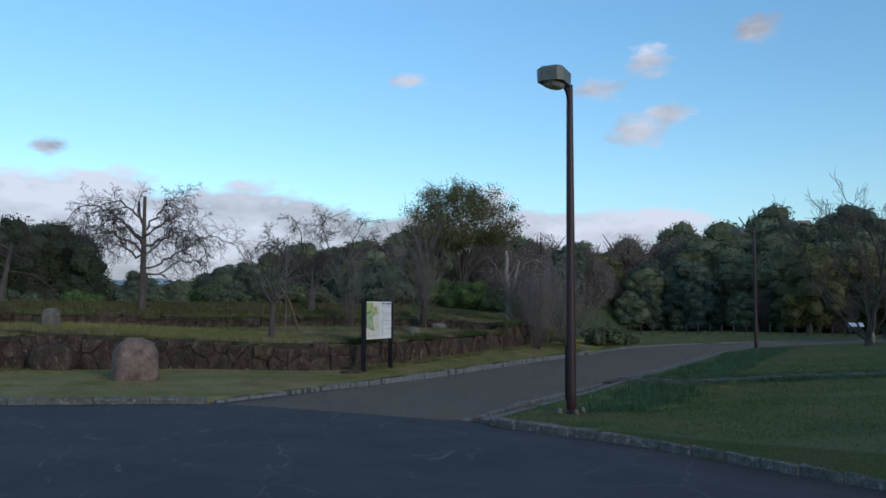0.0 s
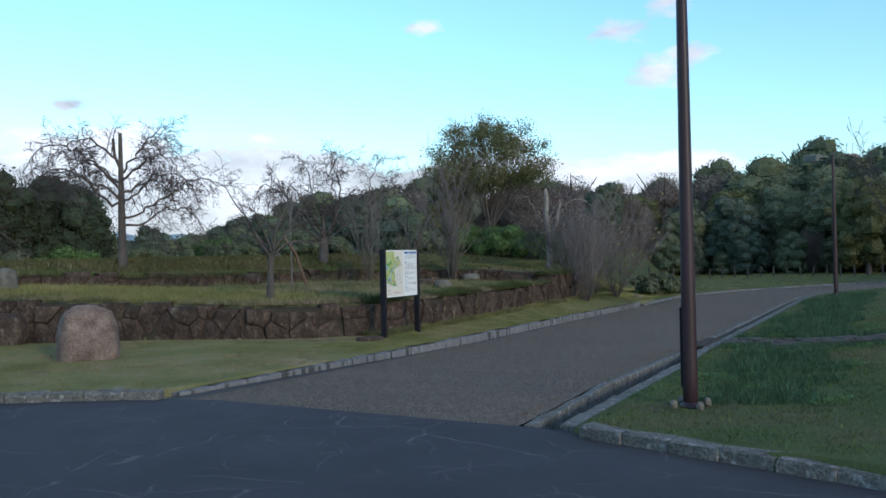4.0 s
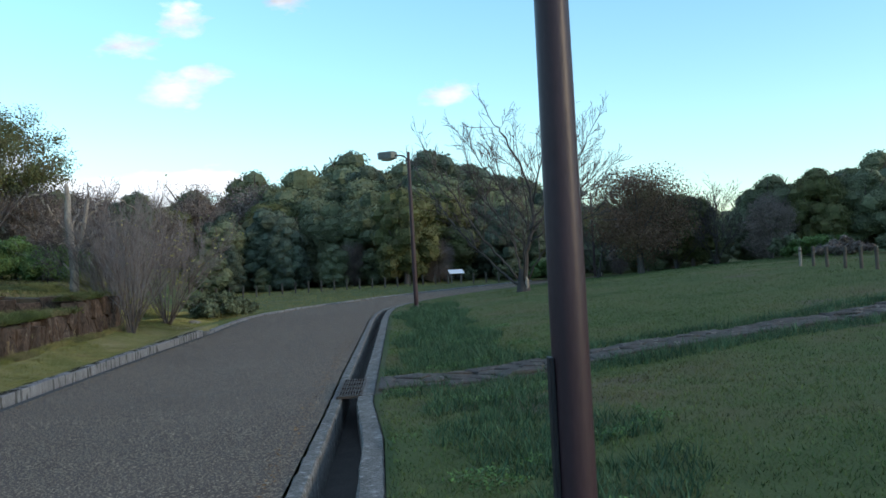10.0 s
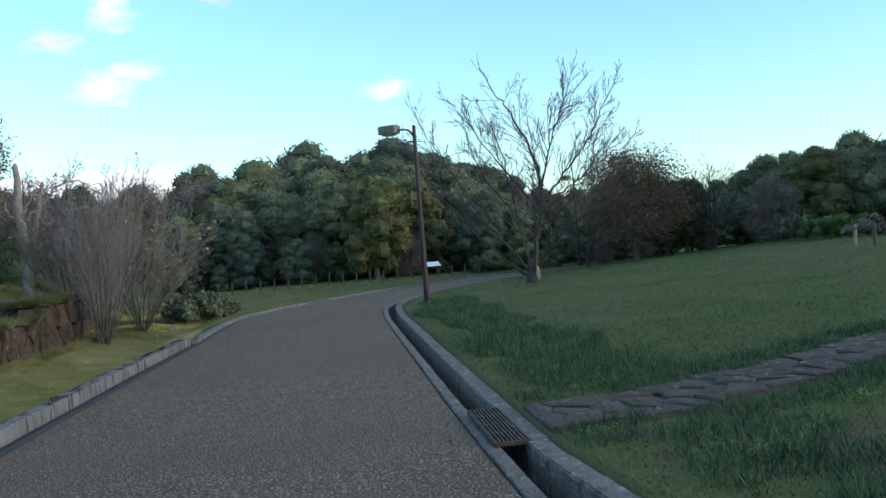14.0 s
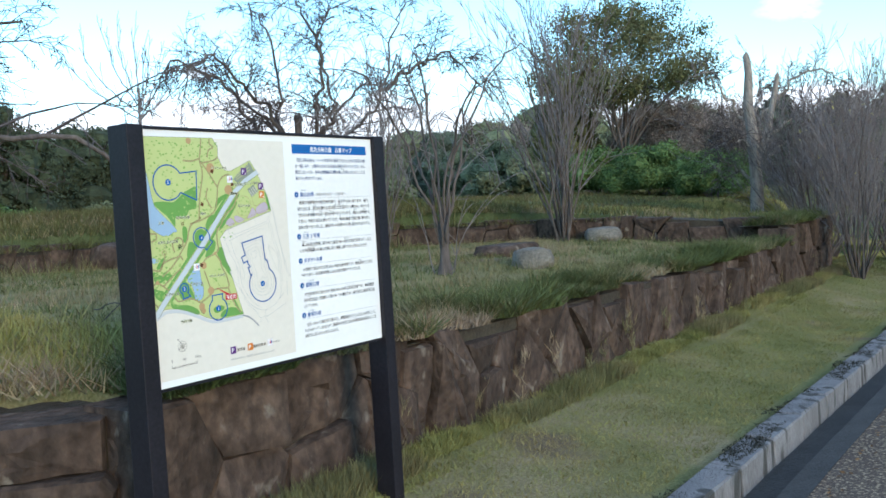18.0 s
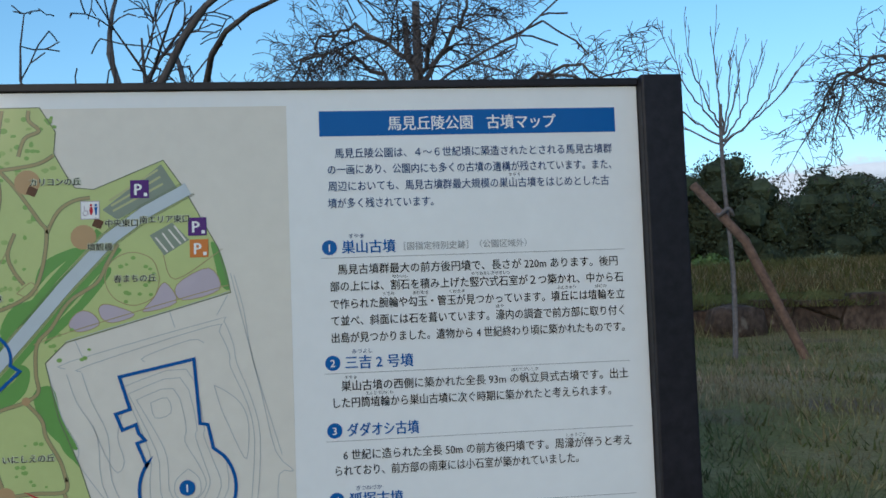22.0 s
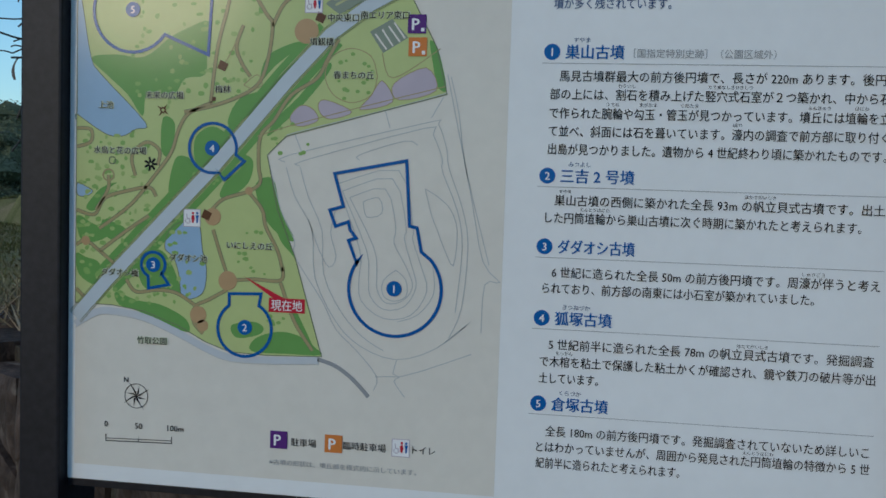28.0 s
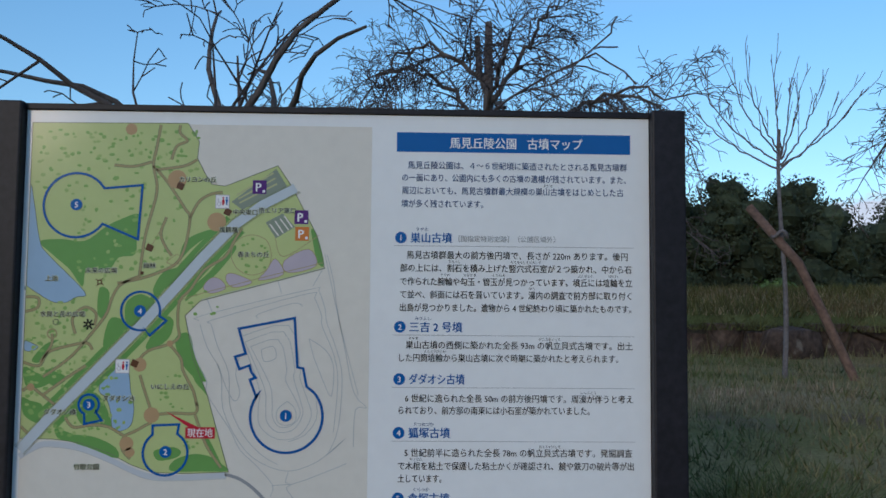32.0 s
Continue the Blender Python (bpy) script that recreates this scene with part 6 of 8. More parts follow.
def terrace_cherry():
    """Cut-off leader with a second stub, boughs arching out and weeping."""
    s = Sprout(21, **WEEP)
    at = facing((0.64, 0.77))
    def limb(*pts):
        bough(s, [at(*p) for p in pts], 0.038, 0.010, 17, 0.85)

    limb((0.0, 0, 1.95), (-0.5, 0.1, 2.55), (-1.15, 0.1, 3.0), (-1.75, 0.0, 3.05), (-2.15, -0.1, 2.5))
    limb((0.0, 0, 1.75), (-0.6, -0.3, 2.1), (-1.3, -0.5, 2.45), (-1.9, -0.6, 2.2))
    limb((0.0, 0, 1.25), (0.6, -0.1, 1.5), (1.3, -0.2, 1.95), (1.9, -0.2, 2.3), (2.4, -0.2, 2.1))
    limb((0.0, 0, 1.1), (0.5, 0.1, 1.15), (1.1, 0.2, 1.5), (1.7, 0.3, 1.45), (2.1, 0.4, 0.9))
    limb((0.0, 0, 2.4), (0.4, 0.1, 2.9), (0.7, 0.1, 3.3), (0.98, 0.0, 3.45))
    limb((0.0, 0, 2.2), (0.5, -0.5, 2.6), (0.9, -1.0, 2.75), (1.2, -1.5, 2.4))
    limb((0.0, 0, 2.1), (-0.4, 0.8, 2.6), (-0.9, 1.4, 2.8), (-1.3, 1.9, 2.3))
    limb((0.0, 0, 1.6), (0.4, 0.9, 2.0), (0.9, 1.6, 2.4), (1.3, 2.0, 2.1))
    limb((0.0, 0, 1.8), (0.7, 0.5, 2.3), (1.4, 0.9, 2.5), (1.9, 1.2, 2.1))
    limb((0.0, 0, 1.5), (-0.6, -0.8, 1.9), (-1.0, -1.4, 2.2), (-1.3, -1.9, 1.8))
    limb((0.0, 0, 2.6), (-0.4, -0.2, 3.0), (-0.9, -0.3, 3.2), (-1.3, -0.5, 2.9))
    trunk = [[(Vector((0, 0, z)), r) for z, r in ((-0.2, 0.15), (0.1, 0.115), (0.8, 0.098), (1.6, 0.084), (2.3, 0.066), (3.0, 0.052), (3.42, 0.046), (3.425, 0.005))],
             [(Vector(at(0, 0, 2.5)), 0.04), (Vector(at(-0.14, 0, 2.85)), 0.04), (Vector(at(-0.17, 0, 3.28)), 0.036), (Vector(at(-0.17, 0, 3.285)), 0.004)]]
    plant("cherry_tree", 1.6, 8.7, 1.42, trunk, s, "bare weeping cherry with two cut-off leaders on the upper terrace", None, DARKTWIG)


def fork_cherry():
    """Short thick trunk, sawn stub, boughs rising like a vase and weeping at the ends."""
    s = Sprout(8, **WEEP)
    at = facing((0.67, 0.745))
    def limb(*pts):
        bough(s, [at(*p) for p in pts], 0.042, 0.010, 17, 0.8)

    limb((-0.05, 0, 0.62), (-0.45, 0, 1.0), (-0.75, 0.1, 1.5), (-1.15, 0.1, 2.1), (-1.75, 0.0, 2.35), (-2.1, 0, 1.8))
    limb((-0.05, 0, 0.7), (-0.25, 0.3, 1.3), (-0.25, 0.4, 2.1), (-0.35, 0.5, 2.9), (-0.6, 0.6, 3.3))
    limb((0.05, 0, 0.62), (0.4, -0.1, 0.95), (0.95, -0.2, 1.3), (1.35, -0.3, 1.9), (1.45, -0.4, 2.6), (1.75, -0.5, 3.1))
    limb((1.3, -0.28, 1.8), (1.8, -0.3, 2.15), (2.3, -0.3, 2.3), (2.75, -0.3, 1.9))
    limb((0.05, 0, 0.7), (0.3, 0.3, 1.1), (0.6, 0.5, 1.7), (0.45, 0.7, 2.5), (0.55, 0.8, 3.1), (0.9, 0.9, 3.4))
    limb((0.0, 0, 0.7), (0.2, -0.4, 1.2), (0.35, -0.8, 2.0), (0.15, -1.1, 2.7), (-0.1, -1.4, 2.9))
    limb((0.0, 0, 0.75), (-0.3, -0.5, 1.3), (-0.8, -0.9, 1.9), (-1.2, -1.2, 2.2), (-1.5, -1.4, 1.8))
    limb((0.0, 0, 0.75), (-0.4, 0.7, 1.4), (-0.9, 1.2, 2.1), (-1.1, 1.5, 2.7))
    limb((0.0, 0, 0.8), (0.6, 0.8, 1.5), (1.2, 1.4, 2.1), (1.8, 1.8, 2.2))
    trunk = [[(Vector((0, 0, z)), r) for z, r in ((-0.2, 0.19), (0.06, 0.15), (0.35, 0.13), (0.62, 0.145), (0.85, 0.10), (1.1, 0.064), (1.4, 0.055), (1.46, 0.066), (1.52, 0.05), (1.525, 0.005))]]
    plant("cherry_tree", 7.75, 6.95, 1.43, trunk, s, "bare weeping cherry forking low round a sawn stub", BARK, DARKTWIG)


def pollard(x, y, seed, label, h=0.5, reach=1.1, n=10):
    """A sawn stem whose long thin shoots arch out and hang."""
    s = Sprout(seed, orders=2, kids=[5, 3], sag=[-0.05, -0.1, -0.1], wiggle=0.09, angle=(18, 55), shrink=(0.35, 0.6), rmin=0.0036, seg=0.14, lift=0.05)
    for i in range(n):
        a = i * 2.4 + s.rng.uniform(-0.3, 0.3)
        z = h * s.rng.uniform(0.5, 1.0)
        R, up = reach * s.rng.uniform(0.4, 1.1), s.rng.uniform(0.9, 1.65)
        c, q = math.cos(a), math.sin(a)
        bough(s, [(0.03 * c, 0.03 * q, z), (0.3 * R * c, 0.3 * R * q, z + 0.6 * up), (0.7 * R * c, 0.7 * R * q, z + up), (R * c, R * q, z + 0.85 * up)], 0.015, 0.005, 6, 0.42, wob=0.02)
    for i in range(4):
        a = s.rng.uniform(0, 6.28)
        s.shoot(Vector((0.1 * math.cos(a), 0.1 * math.sin(a), 0)), Vector((0.25 * math.cos(a), 0.25 * math.sin(a), 1)).normalized(), s.rng.uniform(0.6, 1.3), 0.007, 1)
    trunk = [[(Vector((0.01 * math.sin(z * 5), 0, z)), r) for z, r in ((-0.15, 0.10), (0.04, 0.07), (0.12, 0.048), (h * 0.5, 0.04), (h * 0.75, 0.045), (h * 0.9, 0.05), (h, 0.035), (h + 0.05, 0.005))]]
    return plant("pollard_cherry", x, y, T1(x, y), trunk, s, label, BARK, TWIG)


terrace_cherry()
fork_cherry()
cherry(-0.9, 11.6, 1.87, 34, 0.7, 1.5, 1.9, "small bare cherry at the back of the upper terrace", 7, (0.3, 0), 0.09)
cherry(-0.22, 2.57, 0.784, 36, 0.75, 1.05, 2.0, "bare weeping cherry with long wand-like branches behind the map sign", 8, (0.05, 0), 0.085, -1, (1.3, 2.8), (4, 4, 2), ((-0.95, -1.0, 0.93), 5))


def lawn_tree():
    """The large bare tree on the lawn: a forked main stem and long side stems from one scarred stool."""
    s = Sprout(5, orders=3, kids=[6, 5, 2], sag=[0.0, 0.01, 0.015], wiggle=0.04, angle=(22, 48), shrink=(0.42, 0.66), rmin=0.0075, seg=0.3, lift=0.22)
    at = facing((0.983, -0.185))
    def limb(r, *pts):
        bough(s, [at(p[0] * 1.02, p[1], p[2] * 0.87) for p in pts], r, 0.013, 16, 1.35, 0.3, wob=0.025)

    limb(0.1, (0.06, 0, 0.35), (0.16, 0, 1.4), (0.34, 0.05, 2.3), (0.46, 0.1, 2.9), (0.36, 0.1, 4.1), (0.05, 0, 5.3), (-0.45, -0.1, 6.4), (-0.8, -0.1, 7.0))
    limb(0.048, (0.46, 0.1, 2.9), (0.95, 0.2, 3.6), (1.6, 0.3, 4.5), (2.2, 0.3, 5.4), (2.5, 0.3, 6.2))
    limb(0.04, (0.44, 0.1, 3.3), (0.65, -0.4, 4.4), (0.95, -0.8, 5.5), (1.3, -1.1, 6.5))
    limb(0.038, (0.36, 0.1, 2.5), (-0.1, 0.5, 3.4), (-0.8, 0.9, 4.5), (-1.4, 1.1, 5.6), (-1.8, 1.2, 6.3))
    limb(0.036, (0.46, 0.1, 2.8), (1.2, 0.9, 3.3), (2.0, 1.5, 4.0), (2.9, 2.0, 4.9))
    limb(0.05, (-0.12, 0, 0.35), (-0.6, -0.2, 1.2), (-1.4, -0.4, 2.4), (-2.0, -0.5, 3.6), (-2.5, -0.6, 4.7), (-3.0, -0.7, 5.6))
    limb(0.048, (-0.2, 0, 0.3), (-1.0, 0.4, 1.1), (-2.0, 0.8, 2.3), (-2.9, 1.2, 3.7), (-3.6, 1.5, 5.0))
    limb(0.045, (0.0, 0.1, 0.4), (-0.2, 0.5, 1.5), (-0.4, 1.0, 2.9), (-0.6, 1.4, 4.4), (-0.9, 1.7, 5.8))
    limb(0.04, (0.15, 0, 0.35), (0.5, -0.4, 1.2), (1.15, -0.8, 1.95), (2.0, -1.2, 2.6), (2.8, -1.4, 3.3))
    limb(0.042, (0.05, -0.1, 0.35), (0.1, -0.7, 1.6), (0.3, -1.2, 3.0), (0.2, -1.7, 4.7))
    limb(0.034, (0.3, 0, 2.0), (0.9, -0.3, 2.5), (1.7, -0.5, 3.2), (2.6, -0.6, 4.2))
    limb(0.036, (0.2, 0, 1.7), (-0.5, 0.2, 2.7), (-1.2, 0.2, 3.8), (-1.7, 0.2, 5.2))
    stool = [[(Vector((0, 0, -0.3)), 0.34), (Vector((0, 0, 0.05)), 0.25), (Vector((0.02, 0, 0.3)), 0.22), (Vector((0.03, 0.01, 0.5)), 0.17), (Vector((0.04, 0.02, 0.8)), 0.1)]]
    t = plant("lawn_tree", 22.2, -10.5, float(land(22.2, -10.5)), stool, s, "large bare forking tree with a scarred pale base on the lawn", DARKBARK, DARKTWIG)
    V, F = tube_arrays([[(Vector((-0.19, -0.1, z)) * (1 - 0.35 * max(0, z - 0.2)), r) for z, r in ((0.1, 0.02), (0.22, 0.07), (0.42, 0.075), (0.58, 0.04), (0.66, 0.01))]], 7)
    link_mesh("bark_scar", fast_mesh("bark_scar", V, F, DEADBARK, True), t, "pale scar of a lost limb")
    for x, y, k, a in ((34.5, -22.0, 0.62, 70), (36.5, -20.6, 0.56, 160), (37.8, -16.8, 0.6, 20)):
        c = copy_thing(t, pose(x, y, float(land(x, y)), 0, 0, a) @ Matrix.Diagonal((k, k, k, 1)))
        c["label"] = "slender bare tree at the edge of the wood"


lawn_tree()


def stem_shrub(name, x, y, z, seed, stems, h, flare, label, orders=2, kids=(7, 4), r=0.022, rmin=0.0045, sag=0.02, leaves=None):
    s = Sprout(seed, orders=orders, kids=list(kids), sag=[sag, 0.02, 0.0], wiggle=0.055, angle=(10, 38), shrink=(0.3, 0.58), rmin=rmin, seg=0.24, thick=0, lift=0.12)
    for i in range(stems):
        a = s.rng.uniform(0, 6.28)
        t = s.rng.uniform(0.05, flare)
        o = 0.12 * s.rng.random()
        s.shoot(Vector((o * math.cos(a), o * math.sin(a), -0.02)), Vector((math.cos(a) * t, math.sin(a) * t, 1)).normalized(), h * s.rng.uniform(0.6, 1.0), r, 0)
    t = plant(name, x, y, z, [], s, label, category="shrub", sides=4)
    if leaves:
        n, mat = leaves
        tips = [p[-1][0] for o, p in s.twigs if o >= 1]
        pts = np.array([tuple(s.rng.choice(tips)) for _ in range(n)])
        tagged(link_mesh("foliage", fast_mesh("foliage", *leaf_quads(pts, 0.045, seed), mat), t), kind="stuff")
    return t


def leaf_quads(pts, size, seed, normals=None, spread=0.9):
    """Pointed leaf quads at pts, turned at random or roughly along normals."""
    g = np.random.default_rng(seed)
    n = len(pts)
    nr = g.normal(size=(n, 3))
    if normals is not None:
        nr = normals + nr * spread
    nr /= np.linalg.norm(nr, axis=1, keepdims=True) + 1e-9
    a = np.cross(nr, g.normal(size=(n, 3)))
    a /= np.linalg.norm(a, axis=1, keepdims=True) + 1e-9
    b = np.cross(nr, a)
    sz = (size * g.uniform(0.6, 1.35, n))[:, None]
    V = np.stack([pts + a * sz, pts + b * sz * 0.5 + nr * sz * 0.12, pts - a * sz * 0.9, pts - b * sz * 0.55], 1).reshape(-1, 3)
    return V, np.arange(4 * n).reshape(-1, 4)


YELLOW = material("yellow_leaf", [(0.22, 0.21, 0.05), (0.34, 0.32, 0.10)], 3, 0.6, island=0.3)
stem_shrub("twiggy_shrub", 9.1, 3.26, T1(9.1, 3.26), 41, 17, 3.4, 0.4, "tall vase-shaped bare shrub with grey stems", kids=(7, 5), r=0.02, rmin=0.004)
pollard(4.6, 2.08, 42, "sawn tree stump sprouting long thin bare shoots")
stem_shrub("twiggy_shrub", 7.3, 5.05, T1(7.3, 5.05), 43, 12, 2.35, 0.22, "slender bare shrub on the terrace", kids=(6, 4), r=0.016)
stem_shrub("twiggy_shrub", 11.4, -0.1, T1(11.4, -0.1), 44, 22, 2.7, 0.6, "dense bare grey-stemmed shrub beside the road", orders=3, kids=(8, 5, 2), r=0.014, rmin=0.003)
stem_shrub("twiggy_shrub", 14.4, -0.1, T1(14.4, -0.1), 45, 30, 3.0, 0.85, "dense bare shrub with a few yellow leaves", orders=3, kids=(8, 5, 2), rmin=0.0034, r=0.014, leaves=(300, YELLOW))
stem_shrub("twiggy_shrub", 12.9, 0.75, T1(12.9, 0.75), 46, 26, 3.0, 0.75, "dense bare shrub behind the low wall", orders=3, kids=(8, 5, 2), r=0.014, rmin=0.0032)
stem_shrub("twiggy_shrub", 16.3, 1.3, T1(16.3, 1.3), 47, 24, 2.7, 0.75, "greyish bare shrub on the bank behind the road", orders=3, kids=(7, 5, 2), r=0.013, rmin=0.0036)


def sapling():
    x, y = 3.57, 4.96
    z = T1(x, y)
    s = Sprout(9, orders=2, kids=[3, 2], sag=[0.03, 0.04], wiggle=0.02, angle=(12, 30), shrink=(0.4, 0.6), rmin=0.003, seg=0.12, lift=0.5, thick=0)
    s.limbs.append((0, [(Vector((0.02 * math.sin(h * 3), 0, h)), 0.022 - 0.004 * h) for h in np.linspace(-0.1, 1.92, 14)]))
    at = facing((0.41, 0.91))
    for i in range(10):
        a, deep = -0.68 + 1.36 * ((i * 0.618) % 1), 0.3 * math.sin(i * 2.4)
        h = 1.6 + 0.3 * (1 - abs(a) / 0.68) * ((i * 0.37) % 1)
        up = 0.72 - 0.2 * abs(a)
        bough(s, [at(0, 0, h), at(0.35 * a, 0.35 * deep, h + 0.24 * up), at(0.7 * a, 0.7 * deep, h + 0.55 * up), at(0.92 * a, deep, h + 0.85 * up)], 0.0085, 0.0042, 3, 0.3, 0.3, 1, 0.006)
    plant("sapling", x, y, z, [], s, "thin bare sapling tied to a leaning stake", TWIG, TWIG, sides=5)
    st = empty("tree_stake", pose(x, y, z), "thick brown wooden stake leaning against the sapling", "stake")
    V, F = tube_arrays([[(Vector((0.52, -0.14, -0.1)), 0.036), (Vector((0.1, -0.05, 0.88)), 0.036), (Vector((-0.24, 0.05, 1.32)), 0.034), (Vector((-0.243, 0.05, 1.324)), 0.004)]], 9)
    link_mesh("pole", fast_mesh("pole", V, F, STAKEWOOD, True), st)
    V, F = tube_arrays([[(Vector((0.06 * math.cos(a) - 0.03, 0.06 * math.sin(a) - 0.01, 1.1 + 0.025 * math.sin(a * 3))), 0.014) for a in np.linspace(0, 12.5, 30)]], 5)
    link_mesh("tie", fast_mesh("tie", V, F, TWIG, True), st, "dark rope tie")


sapling()


def broken_tree():
    x, y = 13.3, 1.82
    s = Sprout(17, orders=3, kids=[7, 6, 3], sag=[-0.06, -0.12, -0.12], wiggle=0.14, angle=(25, 70), shrink=(0.4, 0.65), rmin=0.0055, seg=0.16, lift=0.05)
    at = facing((0.93, 0.36))
    for pts in (((0.0, 0, 1.9), (-0.35, 0.1, 2.3), (-0.55, 0.1, 2.75), (-0.85, 0.1, 2.9), (-1.15, 0.1, 2.6)), ((0.1, 0, 2.0), (0.45, 0, 2.35), (0.8, 0, 2.75), (1.25, 0, 2.7), (1.6, 0, 2.35)), ((0.1, 0, 1.6), (0.5, 0.2, 1.9), (1.0, 0.3, 2.2), (1.5, 0.3, 2.1)), ((0, 0, 1.5), (-0.3, -0.3, 1.7), (-0.6, -0.5, 1.6)),
                ((0.05, 0, 1.2), (0.35, -0.2, 1.5), (0.55, -0.3, 1.75)), ((0, 0, 1.0), (-0.3, 0.2, 1.25), (-0.55, 0.3, 1.45)), ((0.05, 0, 2.1), (0.2, 0.6, 2.5), (0.4, 1.1, 2.7), (0.6, 1.5, 2.3))):
        bough(s, [at(*p) for p in pts], 0.032, 0.01, 10, 0.6, 0.3)
    trunk = [[(Vector(at(a, 0, z)), r) for a, z, r in ((0, -0.2, 0.15), (0, 0.1, 0.12), (0.03, 0.9, 0.105), (0.0, 1.7, 0.10), (-0.06, 2.3, 0.085), (-0.03, 2.8, 0.066), (-0.06, 3.1, 0.055), (-0.05, 3.16, 0.012))],
             [(Vector(at(0.03, 0, 1.35)), 0.07), (Vector(at(0.22, 0, 1.75)), 0.058), (Vector(at(0.34, 0, 2.3)), 0.05), (Vector(at(0.42, 0, 2.72)), 0.04), (Vector(at(0.43, 0, 2.78)), 0.008)]]
    plant("broken_tree", x, y, T1(x, y), trunk, s, "pale dead tree with snapped-off tops and drooping side branches", DEADBARK, DARKTWIG)


broken_tree()


# ---- leafy trees, hedges and woods ----
def crown_arrays(seed, rx, ry, rz, clumps, per, size, skirt=0.0, core=0.0, lump=(0.22, 0.42), shell=(0.74, 0.97), loose=0.5):
    """Leaves in many clumps on an uneven ellipsoid about the origin; core: how far each clump is filled by a dense leafy mass."""
    g = np.random.default_rng(seed)
    d = g.normal(size=(clumps, 3))
    d /= np.linalg.norm(d, axis=1, keepdims=True)
    d[:, 2] = np.where(d[:, 2] < -0.35, d[:, 2] * skirt, d[:, 2])
    c = d * g.uniform(0.45, 0.8, (clumps, 1)) * np.array([rx, ry, rz])
    cr = g.uniform(*lump, clumps) * min(rx, rz)
    e = g.normal(size=(clumps, per, 3))
    e /= np.linalg.norm(e, axis=2, keepdims=True)
    rad = cr[:, None, None] * g.uniform(*shell, (clumps, per, 1))
    pts = (c[:, None] + e * rad * np.array([1.1, 1.1, 0.88])).reshape(-1, 3)
    V, F = leaf_quads(pts, size, seed, e.reshape(-1, 3), loose)
    if not core:
        return V, F
    n, m = 7, 4
    ring = [(math.cos(2 * math.pi * i / n) * math.sin(math.pi * j / m), math.sin(2 * math.pi * i / n) * math.sin(math.pi * j / m), math.cos(math.pi * j / m)) for j in range(m + 1) for i in range(n)]
    ring = np.array(ring)
    quads = np.array([(j * n + i, (j + 1) * n + i, (j + 1) * n + (i + 1) % n, j * n + (i + 1) % n) for j in range(m) for i in range(n)])
    blob = (c[:, None] + ring[None] * (cr[:, None, None] * core) * np.array([1.1, 1.1, 0.88]) * g.uniform(0.72, 1.16, (clumps, len(ring), 1))).reshape(-1, 3)
    more = (quads[None] + (np.arange(clumps) * len(ring))[:, None, None]).reshape(-1, 4)
    return np.concatenate([V, blob]), np.concatenate([F, more + len(V)])


def crown_tree_template(name, seed, h, r, mat, label, clumps=26, per=60, size=0.26, trunk_h=0.35, core=0.8, bark=None, category="tree"):
    t = empty(name, pose(0, 0, 0), label, category)
    rz = h * (1 - trunk_h) / 2 * 1.12
    cz = h - rz * 0.95
    V, F = crown_arrays(seed, r, r, rz, clumps, per, size, 1.0, core, (0.24, 0.42), (0.80, 1.0) if core else (0.5, 1.02), 0.45 if core else 0.9)
    V[:, 2] = np.maximum(V[:, 2] + cz, 0.1)
    V[:, 2] *= h / V[:, 2].max()
    V[:, :2] *= 1 + 0.5 * np.clip(0.5 - V[:, 2:] / h, 0, 0.5)
    link_mesh("crown", fast_mesh("crown", V, F, mat), t)
    rng = random.Random(seed)
    paths = [[(Vector((0, 0, -0.6)), 0.035 * h), (Vector((0.05, 0, h * 0.25)), 0.026 * h), (Vector((0.1, 0.05, cz)), 0.018 * h), (Vector((0.0, 0.1, h * 0.85)), 0.006 * h)]]
    V, F = tube_arrays(paths, 7)
    link_mesh("trunk", fast_mesh("trunk", V, F, bark or BARK, True), t)
    limbs = []
    for i in range(7):
        a, b = i * 2.4, rng.uniform(0.2, 0.55)
        p0 = Vector((0.05, 0, h * b))
        p1 = p0 + Vector((math.cos(a) * r * 0.4, math.sin(a) * r * 0.4, rz * 0.35))
        p2 = p0 + Vector((math.cos(a) * r * 0.75, math.sin(a) * r * 0.75, rz * 0.75))
        limbs.append([(p0, 0.012 * h), (p1, 0.009 * h), (p2, 0.004 * h)])
    V, F = tube_arrays(limbs, 5)
    tagged(link_mesh("branch_spray", fast_mesh("branch_spray", V, F, bark or BARK, True), t), kind="stuff")
    return t


def place(ob, x, y, turn, k, sink=0.0, z=None):
    m = pose(x, y, (float(land(x, y)) if z is None else z) - sink, 0, 0, turn) @ Matrix.Diagonal((k, k, k, 1))
    c = copy_thing(ob, m)
    c.matrix_basis = m
    return c


